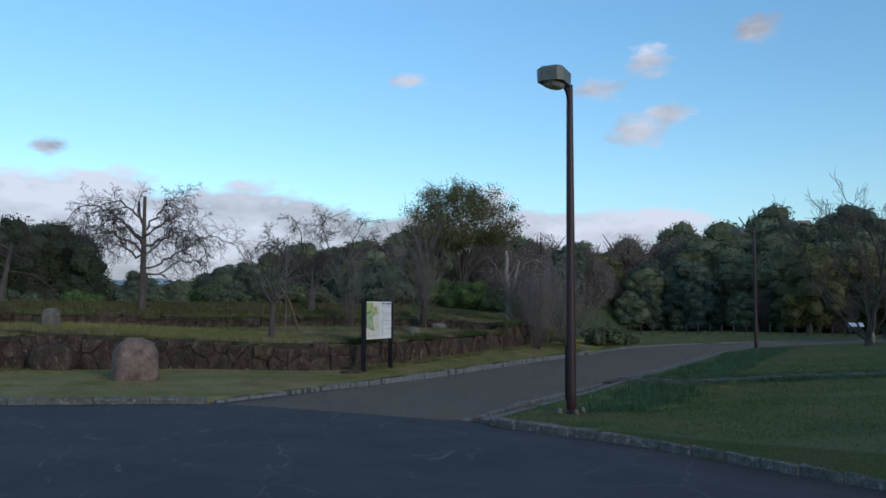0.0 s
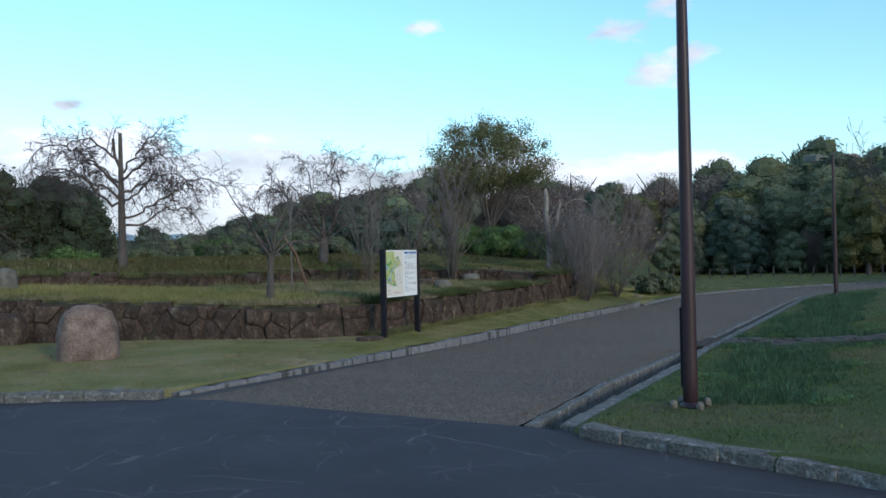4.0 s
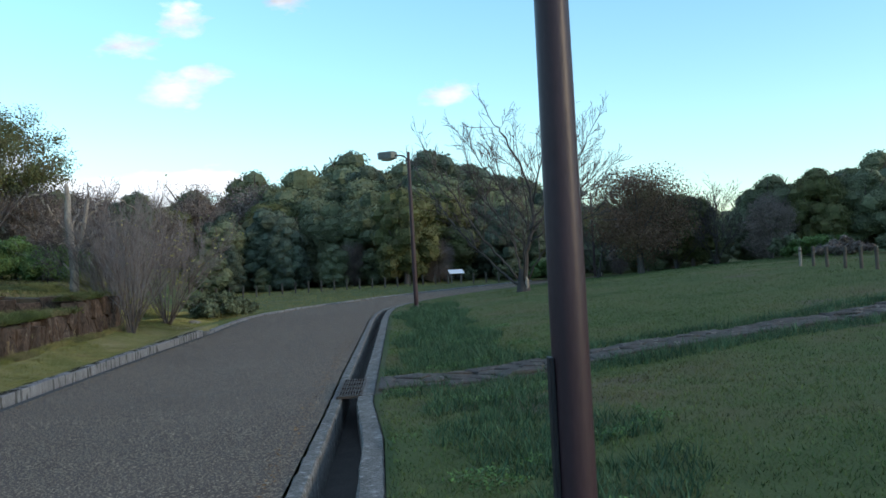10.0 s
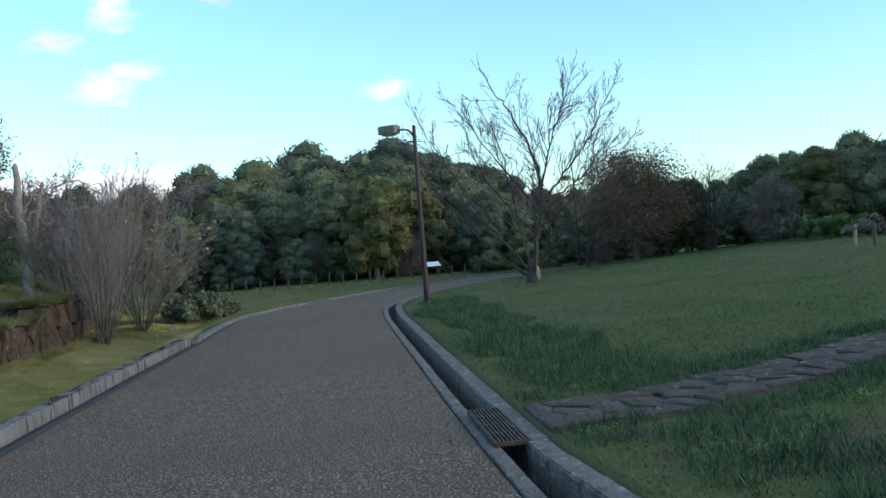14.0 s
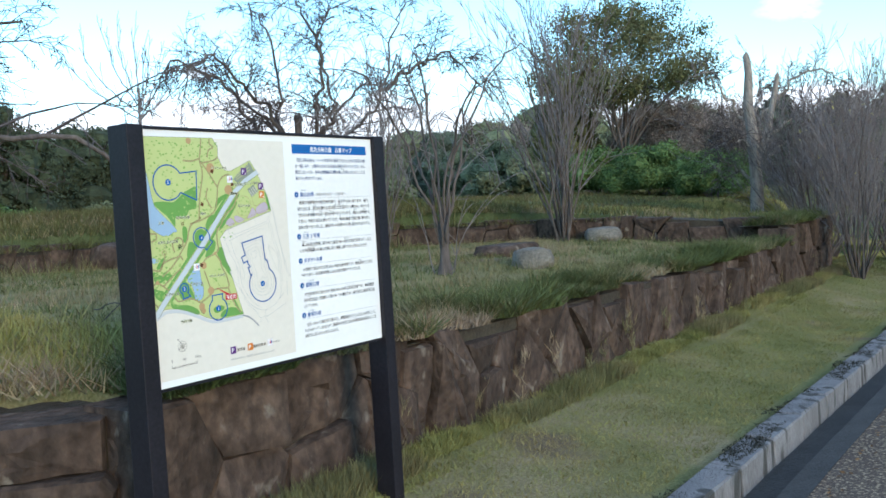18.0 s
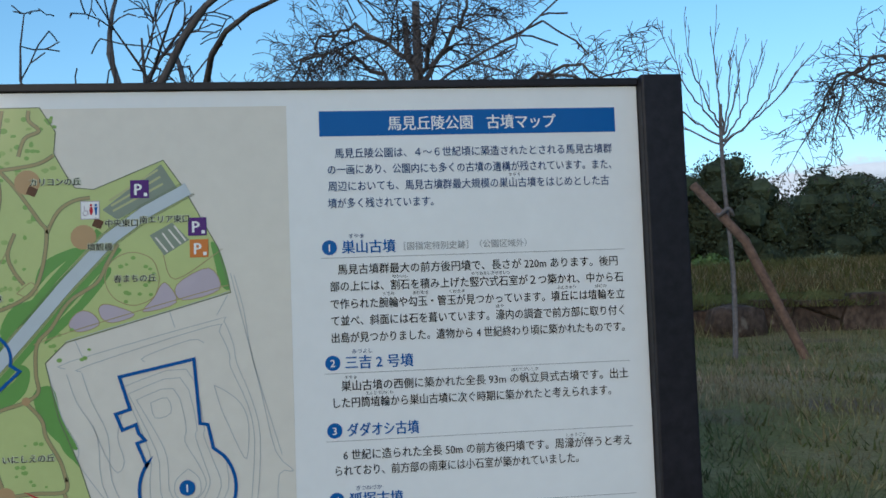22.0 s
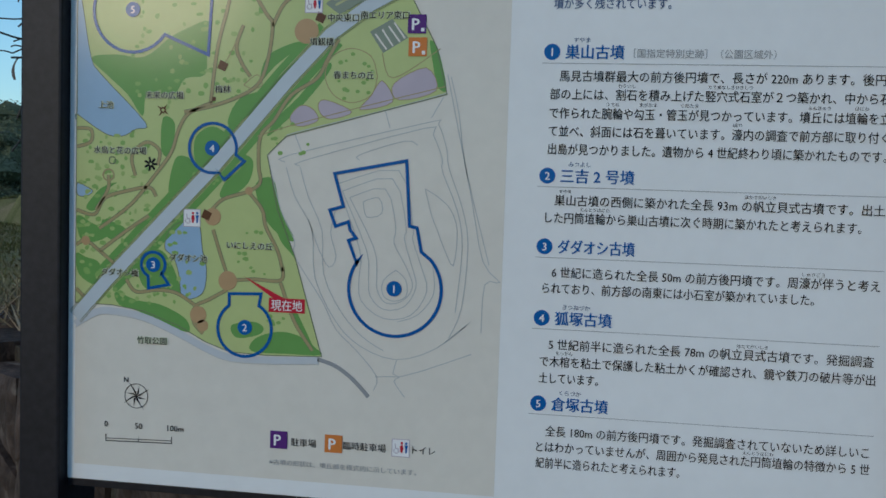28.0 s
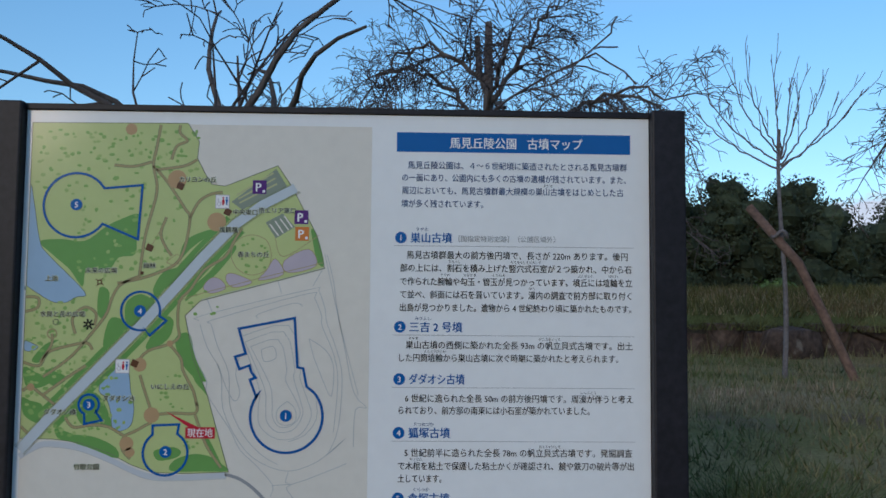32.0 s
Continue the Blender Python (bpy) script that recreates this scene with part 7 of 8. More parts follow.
def build_woods():
    rng = random.Random(12)
    kinds = [crown_tree_template("woodland_tree", 60, 8.0, 3.0, LEAF, "broad dark evergreen at the edge of the wood", 70, 320, 0.10, 0.02, 0.84),
             crown_tree_template("woodland_tree", 61, 9.0, 2.7, LEAFDARK, "tall dark evergreen in the wood", 70, 320, 0.10, 0.02, 0.84),
             crown_tree_template("woodland_tree", 62, 7.0, 3.2, LEAF, "spreading evergreen oak in the wood", 70, 320, 0.10, 0.02, 0.84),
             crown_tree_template("woodland_tree", 63, 7.5, 2.6, LEAFGOLD, "yellowing deciduous tree at the edge of the wood", 70, 300, 0.095, 0.03, 0.82),
             crown_tree_template("woodland_tree", 64, 6.5, 2.6, LEAFBROWN, "leafless brown twiggy tree at the edge of the wood", 70, 420, 0.055, 0.02, 0.0),
             crown_tree_template("woodland_tree", 65, 6.0, 3.0, RUSSET, "rounded tree with thin reddish brown leaves before the wood", 85, 400, 0.052, 0.12, 0.0),
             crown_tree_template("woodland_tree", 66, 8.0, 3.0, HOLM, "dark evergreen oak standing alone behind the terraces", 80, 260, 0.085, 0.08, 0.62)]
    for k in kinds:
        k["group"] = "woodland trees"
    # azimuth and height of the skyline, seen from the car park side; distance of the first row
    sky = lambda az: ramp_at(az, (-50, 6), (-42, 5.2), (-40, 4.3), (-37.5, 3.7), (-35, 3.4), (-32.6, 3.4), (-31, 4.0), (-28, 4.7), (-26.2, 3.3), (-24.7, 3.9), (-22.8, 2.7), (-20.6, 2.3), (-17, 3.4), (-14, 3.4), (-12, 3.1), (-9.4, 3.8), (-7.4, 4.5), (-4.7, 5.5), (-2.5, 6.25), (0.3, 6.7), (2.7, 6.5), (5, 6.1), (6.9, 5.0), (8, 5.5), (9.5, 5.4), (10.9, 4.6), (12.5, 5.1), (14.6, 5.1), (18, 5.2), (26, 5.2), (30, 5.3), (33, 4.9), (36, 5.0), (40, 3.7), (44, 2.0), (51.8, 2.0), (52.8, 5.5), (58, 5.2), (80, 5.5), (180, 5.5))
    dist = lambda az: ramp_at(az, (-50, 48), (-25, 52), (-10, 60), (10, 64), (20, 60), (30, 58), (38, 56), (50, 62), (80, 58), (120, 46), (180, 44))
    ex, ey, ez = -9.0, -6.5, 1.55
    spots = []
    for row, (dd, share) in enumerate(((0, 0.62), (5, 0.82), (11, 1.0), (18, 1.02))):
        az = -52.0 + row * 0.7
        while az < (84 if row > 1 else 172):
            D = float(dist(az)) + dd + rng.uniform(-1.5, 1.5)
            a = radians(az)
            x, y = ex + D * math.cos(a), ey + D * math.sin(a)
            top = ez + D * math.tan(radians(float(sky(az)))) * share
            spots.append((x, y, top, row, az))
            az += math.degrees(3.5 / D) * rng.uniform(0.8, 1.3) * (1.0 if row < 2 else 1.25)
    for x, y, top, row, az in spots:
        z = float(land(x, y))
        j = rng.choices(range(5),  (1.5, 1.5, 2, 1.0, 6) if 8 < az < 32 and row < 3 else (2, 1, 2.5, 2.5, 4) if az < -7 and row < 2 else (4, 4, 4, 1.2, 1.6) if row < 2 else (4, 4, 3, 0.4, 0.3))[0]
        h = (8.0, 9.0, 7.0, 7.5, 6.5)[j]
        want = (top - z) * rng.uniform(0.90, 1.08)
        k = max(0.4, want / h)
        sink = 0.0
        if k > 1.35:
            k, sink = 1.35, -(want - 1.35 * h)
        if want < 1.6:
            continue
        m = pose(x, y, z - min(0, sink) * 1.0 if sink < 0 else z, 0, 0, rng.uniform(0, 360)) @ Matrix.Diagonal((k * rng.uniform(0.85, 1.5), k * rng.uniform(0.9, 1.2), k, 1))
        c = copy_thing(kinds[j], m)
        c.matrix_basis = m
    # single trees that stand out
    place(kinds[3], 47.5, -6.6, 30, 0.84)
    for x, y, k, t in ((17.0, 33.0, 0.55, 1), (23.2, 37.7, 1.0, 6), (25.2, 39.0, 0.95, 6), (13.3, 26.2, 0.7, 6), (10.8, 26.8, 0.72, 6), (8.3, 26.2, 0.74, 6), (5.6, 27.0, 0.66, 0), (2.5, 27.5, 0.72, 4), (1.2, 29.0, 0.66, 0), (-0.5, 28.0, 0.72, 0), (-4.0, 29.0, 0.78, 0), (-8.0, 31.0, 0.9, 2)):
        place(kinds[t], x, y, rng.uniform(0, 360), k)
    for x, y, k, t in ((30.8, 9.6, 0.62, 4), (32.5, 12.2, 0.6, 4), (29.5, 13.8, 0.55, 3), (31.0, 7.4, 0.5, 4), (33.5, -17.9, 0.9, 5), (36.5, -21.5, 0.5, 3), (31.5, -23.5, 0.5, 4), (39.5, -20.0, 0.5, 2)):
        place(kinds[t], x, y, rng.uniform(0, 360), k)
    # thicket along the foot of the wood
    az = -30.0
    while az < 36:
        D = float(dist(az)) - 3.0 + rng.uniform(-1.2, 1.2)
        x, y = ex + D * math.cos(radians(az)), ey + D * math.sin(radians(az))
        place(kinds[rng.choices((0, 1, 2, 3, 4), (2, 2, 3, 1.2, 0.7))[0]], x, y, rng.uniform(0, 360), rng.choice((0.16, 0.22, 0.3, 0.4, 0.52)) * rng.uniform(0.85, 1.2))
        az += rng.uniform(0.9, 2.6)
    for x, y, k in ((28.0, -35.4, 0.6), (26.6, -36.5, 0.98), (27.0, -40.5, 1.1), (25.0, -38.5, 1.15), (21.0, -41.0, 1.4), (16.0, -43.0, 1.5)):
        place(kinds[1], x, y, rng.uniform(0, 360), k)
    for k in kinds:
        for o in (*k.children_recursive, k):
            bpy.data.objects.remove(o)


build_woods()


def far_ridge():
    n = 60
    g = np.random.default_rng(5)
    V, F = [], []
    for i in range(n + 1):
        a = radians(30 + 40 * i / n)
        for r, k in ((560, 0.0), (600, 1.0), (700, 0.3)):
            V.append((r * math.cos(a), r * math.sin(a), -5 + k * (19 + 5 * math.sin(i * 0.31) + 2.5 * math.sin(i * 0.9 + 1) + g.uniform(-0.6, 0.6))))
    for i in range(n):
        for j in (0, 1):
            F.append((i * 3 + j, i * 3 + j + 1, (i + 1) * 3 + j + 1, (i + 1) * 3 + j))
    # pale blue base colour carries the haze of distance; no real haze is rendered
    m = material("haze_tinted_ridge", [(0.30, 0.38, 0.43), (0.36, 0.45, 0.50)], 0.02, 1.0, spec=0.0, bump_scale=0.1)
    tagged(new("backdrop_ridge", fast_mesh("backdrop_ridge", V, F, m, True)), "ridge on the horizon, distance haze put into its pale blue colour", "hill", kind="structure")


far_ridge()


def hilltop_house():
    x, y = 80.5, -3.9
    z = float(land(x, y))
    top = 10.5
    h = empty("house", pose(x, y, z, 0, 0, 12) @ Matrix.Diagonal((0.6, 0.6, 1, 1)), "small house with a pinkish tiled roof above the wood", "house")
    plaster, tile = material("pale_plaster", [(0.35, 0.32, 0.28), (0.45, 0.41, 0.36)], 2, 0.9), material("clay_tile", [(0.24, 0.18, 0.15), (0.34, 0.26, 0.22)], 3, 0.85)
    H = top - z
    part("wall", box_bm(-2.0, 2.0, -1.6, 1.6, -0.5, H - 0.9), plaster, h)
    bm = bmesh.new()
    a = [bm.verts.new(p) for p in ((-2.4, -2.0, H - 0.95), (2.4, -2.0, H - 0.95), (2.4, 2.0, H - 0.95), (-2.4, 2.0, H - 0.95), (-0.6, -1.2, H), (-0.6, 1.2, H), (0.6, 1.2, H), (0.6, -1.2, H))]
    for q in ((0, 1, 7, 4), (1, 2, 6, 7), (2, 3, 5, 6), (3, 0, 4, 5), (4, 7, 6, 5), (3, 2, 1, 0)):
        bm.faces.new([a[k] for k in q])
    part("roof", bm, tile, h, "pinkish tiled roof")
    for yy in (-0.9, 0.7):
        part("window", box_bm(-2.03, -1.98, yy - 0.35, yy + 0.35, H - 2.0, H - 1.2), BLACKPAINT, h)


hilltop_house()


def big_tree():
    x, y = 29.2, 11.2
    z = float(land(x, y))
    t = empty("broadleaf_tree", pose(x, y, z), "tall broadleaf tree with a thin bronze-green crown on many stems", "tree")
    s = Sprout(77, orders=2, kids=[8, 5], sag=[0.02, 0.02, 0.0], wiggle=0.06, angle=(15, 45), shrink=(0.32, 0.55), rmin=0.012, seg=0.4, lift=0.1)
    for i in range(10):
        a = i * 2.4
        f = 0.15 + 0.45 * ((i * 0.37) % 1)
        s.shoot(Vector((0, 0, 1.2)), Vector((math.cos(a) * f, math.sin(a) * f, 1)).normalized(), s.rng.uniform(4.2, 5.6), 0.06, 0)
    for o, p in [q for q in s.limbs if q[0] == 0]:
        V, F = tube_arrays([p], 6)
        link_mesh("limb", fast_mesh("limb", V, F, BARK, True), t)
    V, F = tube_arrays([p for o, p in s.limbs if o > 0] + [p for o, p in s.twigs], 3)
    tagged(link_mesh("branch_spray", fast_mesh("branch_spray", V, F, BARK), t), kind="stuff")
    V, F = tube_arrays([[(Vector((0, 0, -0.4)), 0.3), (Vector((0, 0, 0.6)), 0.22), (Vector((0, 0, 1.4)), 0.17)]], 9)
    link_mesh("trunk", fast_mesh("trunk", V, F, PALEBARK, True), t)
    V, F = crown_arrays(78, 4.3, 4.3, 3.3, 225, 240, 0.05, 0.45, 0.0, (0.14, 0.28), (0.2, 1.0), 1.3)
    V[:, 2] += 4.65
    link_mesh("crown", fast_mesh("crown", V, F, BRONZE), t)


big_tree()


def bush(name, x, y, rx, ry, h, mat, label, seed, turn=0, n=26, per=110, size=0.07, sink=0.08, loose=0.6):
    b = empty(name, pose(x, y, float(land(x, y)) - sink, 0, 0, turn), label, "bush")
    V, F = crown_arrays(seed, rx, ry, h * 0.6, n, per, size, 0.2, 0.66, (0.26, 0.42), (0.6, 1.08), loose)
    V[:, 2] = np.maximum(V[:, 2] + h * 0.42, 0.02)
    link_mesh("foliage", fast_mesh("foliage", V, F, mat), b)
    rng = random.Random(seed)
    paths = []
    for i in range(9):
        a = rng.uniform(0, 6.28)
        q = rng.uniform(0.2, 0.8)
        paths.append([(Vector((0.1 * rx * math.cos(a), 0.1 * ry * math.sin(a), 0)), 0.02), (Vector((q * rx * 0.6 * math.cos(a), q * ry * 0.6 * math.sin(a), h * 0.35)), 0.014), (Vector((q * rx * math.cos(a), q * ry * math.sin(a), h * 0.7)), 0.006)])
    V, F = tube_arrays(paths, 4)
    tagged(link_mesh("stem_spray", fast_mesh("stem_spray", V, F, TWIG), b), kind="stuff")


bush("low_bush", 18.0, -0.55, 1.8, 1.0, 0.85, LEAF, "low rounded evergreen bush beside the road", 81, -10, 44, 150, 0.06)
bush("low_bush", 19.9, -0.95, 1.0, 0.7, 0.6, LEAF, "small evergreen bush at the road edge", 82, 0, 30, 120, 0.06)
for i, (x, y, rx, h) in enumerate(((19.1, 4.4, 1.3, 1.4), (19.3, 6.0, 1.5, 1.5), (19.7, 7.6, 1.3, 1.4))):
    bush("hedge_bush", x, y, rx, 1.5, h, LEAFBRIGHT, "bright green clipped hedge bush on the upper terrace", 83 + i, 84, 60, 700, 0.03, loose=1.3)
for i, (x, y, rx, h, m) in enumerate(((10.5, 22.0, 2.2, 1.5, LEAFBRIGHT), (7.0, 21.0, 1.8, 1.3, LEAF), (4.2, 19.5, 1.7, 1.4, LEAF), (1.0, 20.5, 2.0, 1.3, LEAF), (16.0, 18.5, 1.6, 1.5, LEAFBRIGHT), (19.0, 15.0, 1.8, 1.2, LEAF), (13.0, 20.0, 1.8, 1.2, LEAF), (-4.0, 20.0, 2.2, 1.5, LEAF), (22.5, 12.0, 1.9, 1.4, LEAF), (13.6, 15.7, 1.7, 0.85, LEAF))):
    bush("garden_bush", x, y, rx, 1.3, h, m, "rounded evergreen bush behind the cherries", 95 + i, 20 * i, 34, 150, 0.065)
for i, (x, y, rx, h, m) in enumerate(((22.0, -22.0, 1.6, 0.8, LEAFBROWN), (19.5, -23.0, 1.5, 0.8, LEAF), (25.0, -22.5, 1.8, 1.0, LEAFBRIGHT), (28.0, -23.5, 2.0, 1.1, LEAF), (16.0, -24.0, 1.6, 0.8, LEAFBROWN), (13.0, -25.0, 1.6, 0.7, LEAF), (43.0, -15.0, 2.0, 1.4, LEAFBRIGHT), (45.5, -13.0, 1.8, 1.2, LEAF))):
    bush("wild_bush", x, y, rx, 1.3, h, m, "wild bush at the edge of the wood beyond the fence", 120 + i, 25 * i, 30, 130, 0.07)


# ---- flagstone path ----
def path_mid(y):
    return ramp_at(y, (-30, 8.4), (-14, 4.1), (-8, 2.15), (-5.9, 1.68))


def build_path():
    holder = tagged(new("stone_path"), "crazy-paved path of rough dark stones across the lawn", "path", kind="structure")
    g = random.Random(31)
    half, sites, u = 0.47, [], 0.0
    while u < 13.6:
        m = g.choice((2, 3, 3))
        for i in range(m):
            sites.append((u + g.uniform(-0.12, 0.12), -half + 2 * half * (i + 0.5 + g.uniform(-0.25, 0.25)) / m))
        u += g.uniform(0.17, 0.30)
    for k in range(len(sites)):
        poly = cell(sites, k, -0.1, 13.7, -half + g.uniform(-0.07, 0.07), half + g.uniform(-0.07, 0.07))
        if len(poly) < 3:
            continue
        cu, cv = sum(q[0] for q in poly) / len(poly), sum(q[1] for q in poly) / len(poly)
        y = -5.95 - cu
        x = float(path_mid(y)) + cv
        bm = bmesh.new()
        hi = g.uniform(0.0, 0.022)
        a, b = g.uniform(-0.05, 0.05), g.uniform(-0.05, 0.05)
        rings = []
        for f, z in ((0.94, -0.08), (0.94, 0.0), (0.82, 0.012), (0.4, 0.014)):
            rings.append([bm.verts.new(((q[1] - cv) * f, -(q[0] - cu) * f, z + (hi + a * (q[1] - cv) + b * (q[0] - cu) + g.uniform(-0.005, 0.005)) * (z > -0.05))) for q in poly])
        n = len(poly)
        for r0, r1 in zip(rings, rings[1:]):
            for i in range(n):
                bm.faces.new((r0[i], r0[(i + 1) % n], r1[(i + 1) % n], r1[i]))
        bm.faces.new(rings[-1])
        ob = part("paving_stone", bm, FLAG, holder)
        ob.matrix_basis = pose(x, y, float(land(x, y)) + 0.014, -math.degrees(math.atan(0.060)) if y < -7 else 0)
    V, F = [], []
    for i in range(56):
        y = -5.86 - i * 0.25
        for dx in (-0.56, 0.56):
            x = float(path_mid(y)) + dx
            V.append((x, y, float(land(x, y)) + 0.006))
    for i in range(55):
        F.append((i * 2, i * 2 + 2, i * 2 + 3, i * 2 + 1))
    link_mesh("bed", fast_mesh("bed", V, F, SOIL), holder, "dark trodden soil between the stones")


build_path()


# ---- grass ----
def grass(name, pts, h, w, mat, seed, label, lean=0.45, base_at=None, tufty=0.0):
    """Upright bent blades at pts (n, 2)."""
    g = np.random.default_rng(seed)
    n = len(pts)
    z = base_at(pts[:, 0], pts[:, 1]) if base_at else land(pts[:, 0], pts[:, 1])
    base = np.stack([pts[:, 0], pts[:, 1], z - 0.01], -1)
    a = g.uniform(0, 2 * np.pi, n)
    side = np.stack([np.cos(a), np.sin(a), np.zeros(n)], -1)
    hh = (g.uniform(h[0], h[1], n))[:, None]
    if tufty:
        x, y = pts[:, 0] + 0.2 * lumps(pts[:, 0], pts[:, 1], 2.7), pts[:, 1] + 0.2 * lumps(pts[:, 1], pts[:, 0], 3.3)
        hh = hh * (1 + tufty * np.clip(lumps(x, y, 8.5) * 0.8 + 0.5 * lumps(x, y, 19.0, 2.0), -1.0, 1.6))[:, None]
    ww = (g.uniform(w[0], w[1], n))[:, None]
    b = g.uniform(0, 2 * np.pi, n)
    tip = np.stack([np.cos(b), np.sin(b), np.zeros(n)], -1) * hh * g.uniform(0.1, lean * 2, n)[:, None]
    V = np.stack([base - side * ww, base + side * ww, base + tip + np.array([0, 0, 1.0]) * hh], 1).reshape(-1, 3)
    ob = new(name, fast_mesh(name, V, np.arange(3 * n).reshape(-1, 3), mat))
    return tagged(ob, label, "grass", kind="stuff")


def scatter(n, x0, x1, y0, y1, keep, seed):
    g = np.random.default_rng(seed)
    p = np.stack([g.uniform(x0, x1, n), g.uniform(y0, y1, n)], -1)
    return p[keep(p[:, 0], p[:, 1], g.uniform(0, 1, n))]


def lumps(x, y, k, s=0.0):
    return np.sin(x * k + s) * np.cos(y * k * 1.3 - s) + 0.6 * np.sin(x * k * 2.3 + y * k * 1.7 + s)


def build_grass():
    on_lawn = lambda x, y: (y - bend(x) - outer(x) < -5.84) & (x > lot_edge(y) + 0.17)
    off_path = lambda x, y: np.abs(x - path_mid(y)) > 0.46 + 0.07 * lumps(x, y, 5.0)
    near = lambda x, y: np.clip(3.2 / np.maximum(0.5, np.hypot(np.maximum(0, np.maximum(-7 - x, x - 3)), np.maximum(0, -5.9 - y))), 0, 1) ** 1.3
    grass("lawn_grass", scatter(420000, -12, 14, -17, -5.9, lambda x, y, r: on_lawn(x, y) & off_path(x, y) & (r < near(x, y)) & (lumps(x, y, 0.9) > -1.25 + 0.5 * r), 1), (0.018, 0.045), (0.003, 0.006), LAWN, 1, "short mown evening lawn, green with thin patches", 0.75, None, 0.35)
    grass("far_lawn_grass", scatter(150000, -14, 40, -24, -5.9, lambda x, y, r: on_lawn(x, y) & off_path(x, y), 2), (0.02, 0.045), (0.006, 0.011), LAWN, 2, "mown lawn grass farther off")
    beside = lambda x, y: (np.abs(np.abs(x - path_mid(y)) - 0.85) < 0.33 + 0.12 * lumps(x, y, 1.5)) & (lumps(x, y, 2.6, 2.0) > -1.1)
    patch = lambda x, y: (x > -5.2) & (x < 0.9 + 0.2 * lumps(y, x, 2.0)) & (np.abs(y + 6.95 - 0.1 * x + 0.2 * lumps(x, y, 0.9)) < 0.62 + 0.12 * lumps(x, y, 2.0)) & (lumps(x, y, 2.1, 1.0) > -0.95)
    along = lambda x, y: (x > 2.6) & (x < 19) & (np.abs(y - bend(x) + 6.95 + 0.2 * lumps(x, y, 0.8)) < 0.75) & (lumps(x, y, 0.9, 3.0) > -1.1)
    strip_ = lambda x, y, r: on_lawn(x, y) & off_path(x, y) & (beside(x, y) | patch(x, y) | along(x, y))
    grass("tall_tufts", scatter(420000, -7, 20, -19, -5.9, strip_, 3), (0.05, 0.13), (0.003, 0.007), TUFT, 3, "taller dark bluish grass tufts along the path and drain", 0.5, None, 0.6)
    g = np.random.default_rng(61)
    leafy = scatter(90000, -6, 9, -8.2, -5.9, lambda x, y, r: on_lawn(x, y) & off_path(x, y) & (lumps(x, y, 1.9, 5.0) + 0.7 * lumps(x, y, 5.1) > 1.0 + 0.4 * r), 60)
    spots = np.column_stack([leafy, land(leafy[:, 0], leafy[:, 1]) + g.uniform(0.015, 0.06, len(leafy))])
    tagged(new("clover_leaves", fast_mesh("clover_leaves", *leaf_quads(spots, 0.013, 62, np.tile([0.0, 0.0, 1.0], (len(leafy), 1)), 0.5), CLOVER)), "bright green low clover and weeds in the lawn", "weeds", kind="stuff")
    below = lambda x, y: (x > lot_edge(y) + 0.12) & (y > -1.0 + left(x)) & (y < np.where(x > 0.3, 0.30, wall_line(x) - 0.35)) & (x < 13.5)
    grass("verge_grass", scatter(560000, -13, 13.5, -0.93, 8, lambda x, y, r: below(x, y) & (r < np.where((y < 0.4) & (x > -3), 1.0, 0.62)), 4), (0.012, 0.04), (0.002, 0.0045), VERGE, 4, "short yellowish verge grass below the wall", 0.8, None, 0.2)
    grass("verge_mat", scatter(160000, -2, 9, -0.93, 0.32, lambda x, y, r: below(x, y) & (r < 0.7), 44), (0.01, 0.03), (0.002, 0.004), VERGE, 44, "low yellowish grass matted over the verge", 1.2, None, 0.2)
    t1 = lambda x, y: (y > np.where(x > 0.3, 0.68, wall_line(x) + 0.15)) & (y < wall_line_2(x) - 0.15) & (x < 9.8)
    strawy = lambda x, y, r: lumps(x, y, 1.1, 2.0) + 0.7 * lumps(x, y, 3.1, 0.5) + 0.9 * (r - 0.5)
    nearer = lambda x, y: np.where((y < 4) & (x > -1), 1.0, 0.6)
    grass("terrace_grass", scatter(190000, -8, 9.8, 0.6, 13, lambda x, y, r: t1(x, y) & (r < nearer(x, y)), 5), (0.015, 0.05), (0.003, 0.0065), STUBBLE, 5, "short half-dry grass on the lower terrace", 0.7, None, 0.7)
    grass("terrace_straw", scatter(230000, -8, 9.8, 0.6, 13, lambda x, y, r: t1(x, y) & ((strawy(x, y, r) > 0.55) | (r < 0.16)) & (r < nearer(x, y)), 25), (0.03, 0.09), (0.002, 0.0042), DRY, 25, "brown dead straw standing in patches on the terrace", 0.32, None, 0.5)
    grass("terrace_grass", scatter(200000, -9, 1.2, 1.2, 14, lambda x, y, r: t1(x, y) & (r < 0.9) & (lumps(x, y, 0.9, 1.0) > -1.2), 27), (0.05, 0.13), (0.004, 0.008), VERGE, 27, "yellowish standing grass on the western terrace", 0.6, None, 0.5)
    grass("verge_straw", scatter(130000, -12, -1.0, -0.9, 7, lambda x, y, r: below(x, y) & (lumps(x, y, 1.3, 3.0) + 0.6 * lumps(x, y, 4.0) > 0.1 + 0.6 * r), 28), (0.015, 0.05), (0.0025, 0.005), DRY, 28, "straw-coloured dry patches in the verge", 0.8, None, 0.4)
    grass("terrace_green", scatter(110000, -8, 9.8, 0.6, 13, lambda x, y, r: t1(x, y) & (strawy(x, y, r) < -0.15), 6), (0.02, 0.07), (0.004, 0.008), GREEN, 6, "green grass among the dry stalks", 0.6, None, 0.75)
    t2 = lambda x, y: (y > wall_line_2(x) + 0.3) & (y - 0.16 * np.clip(x - 11.5, 0, 60) > 0.5)
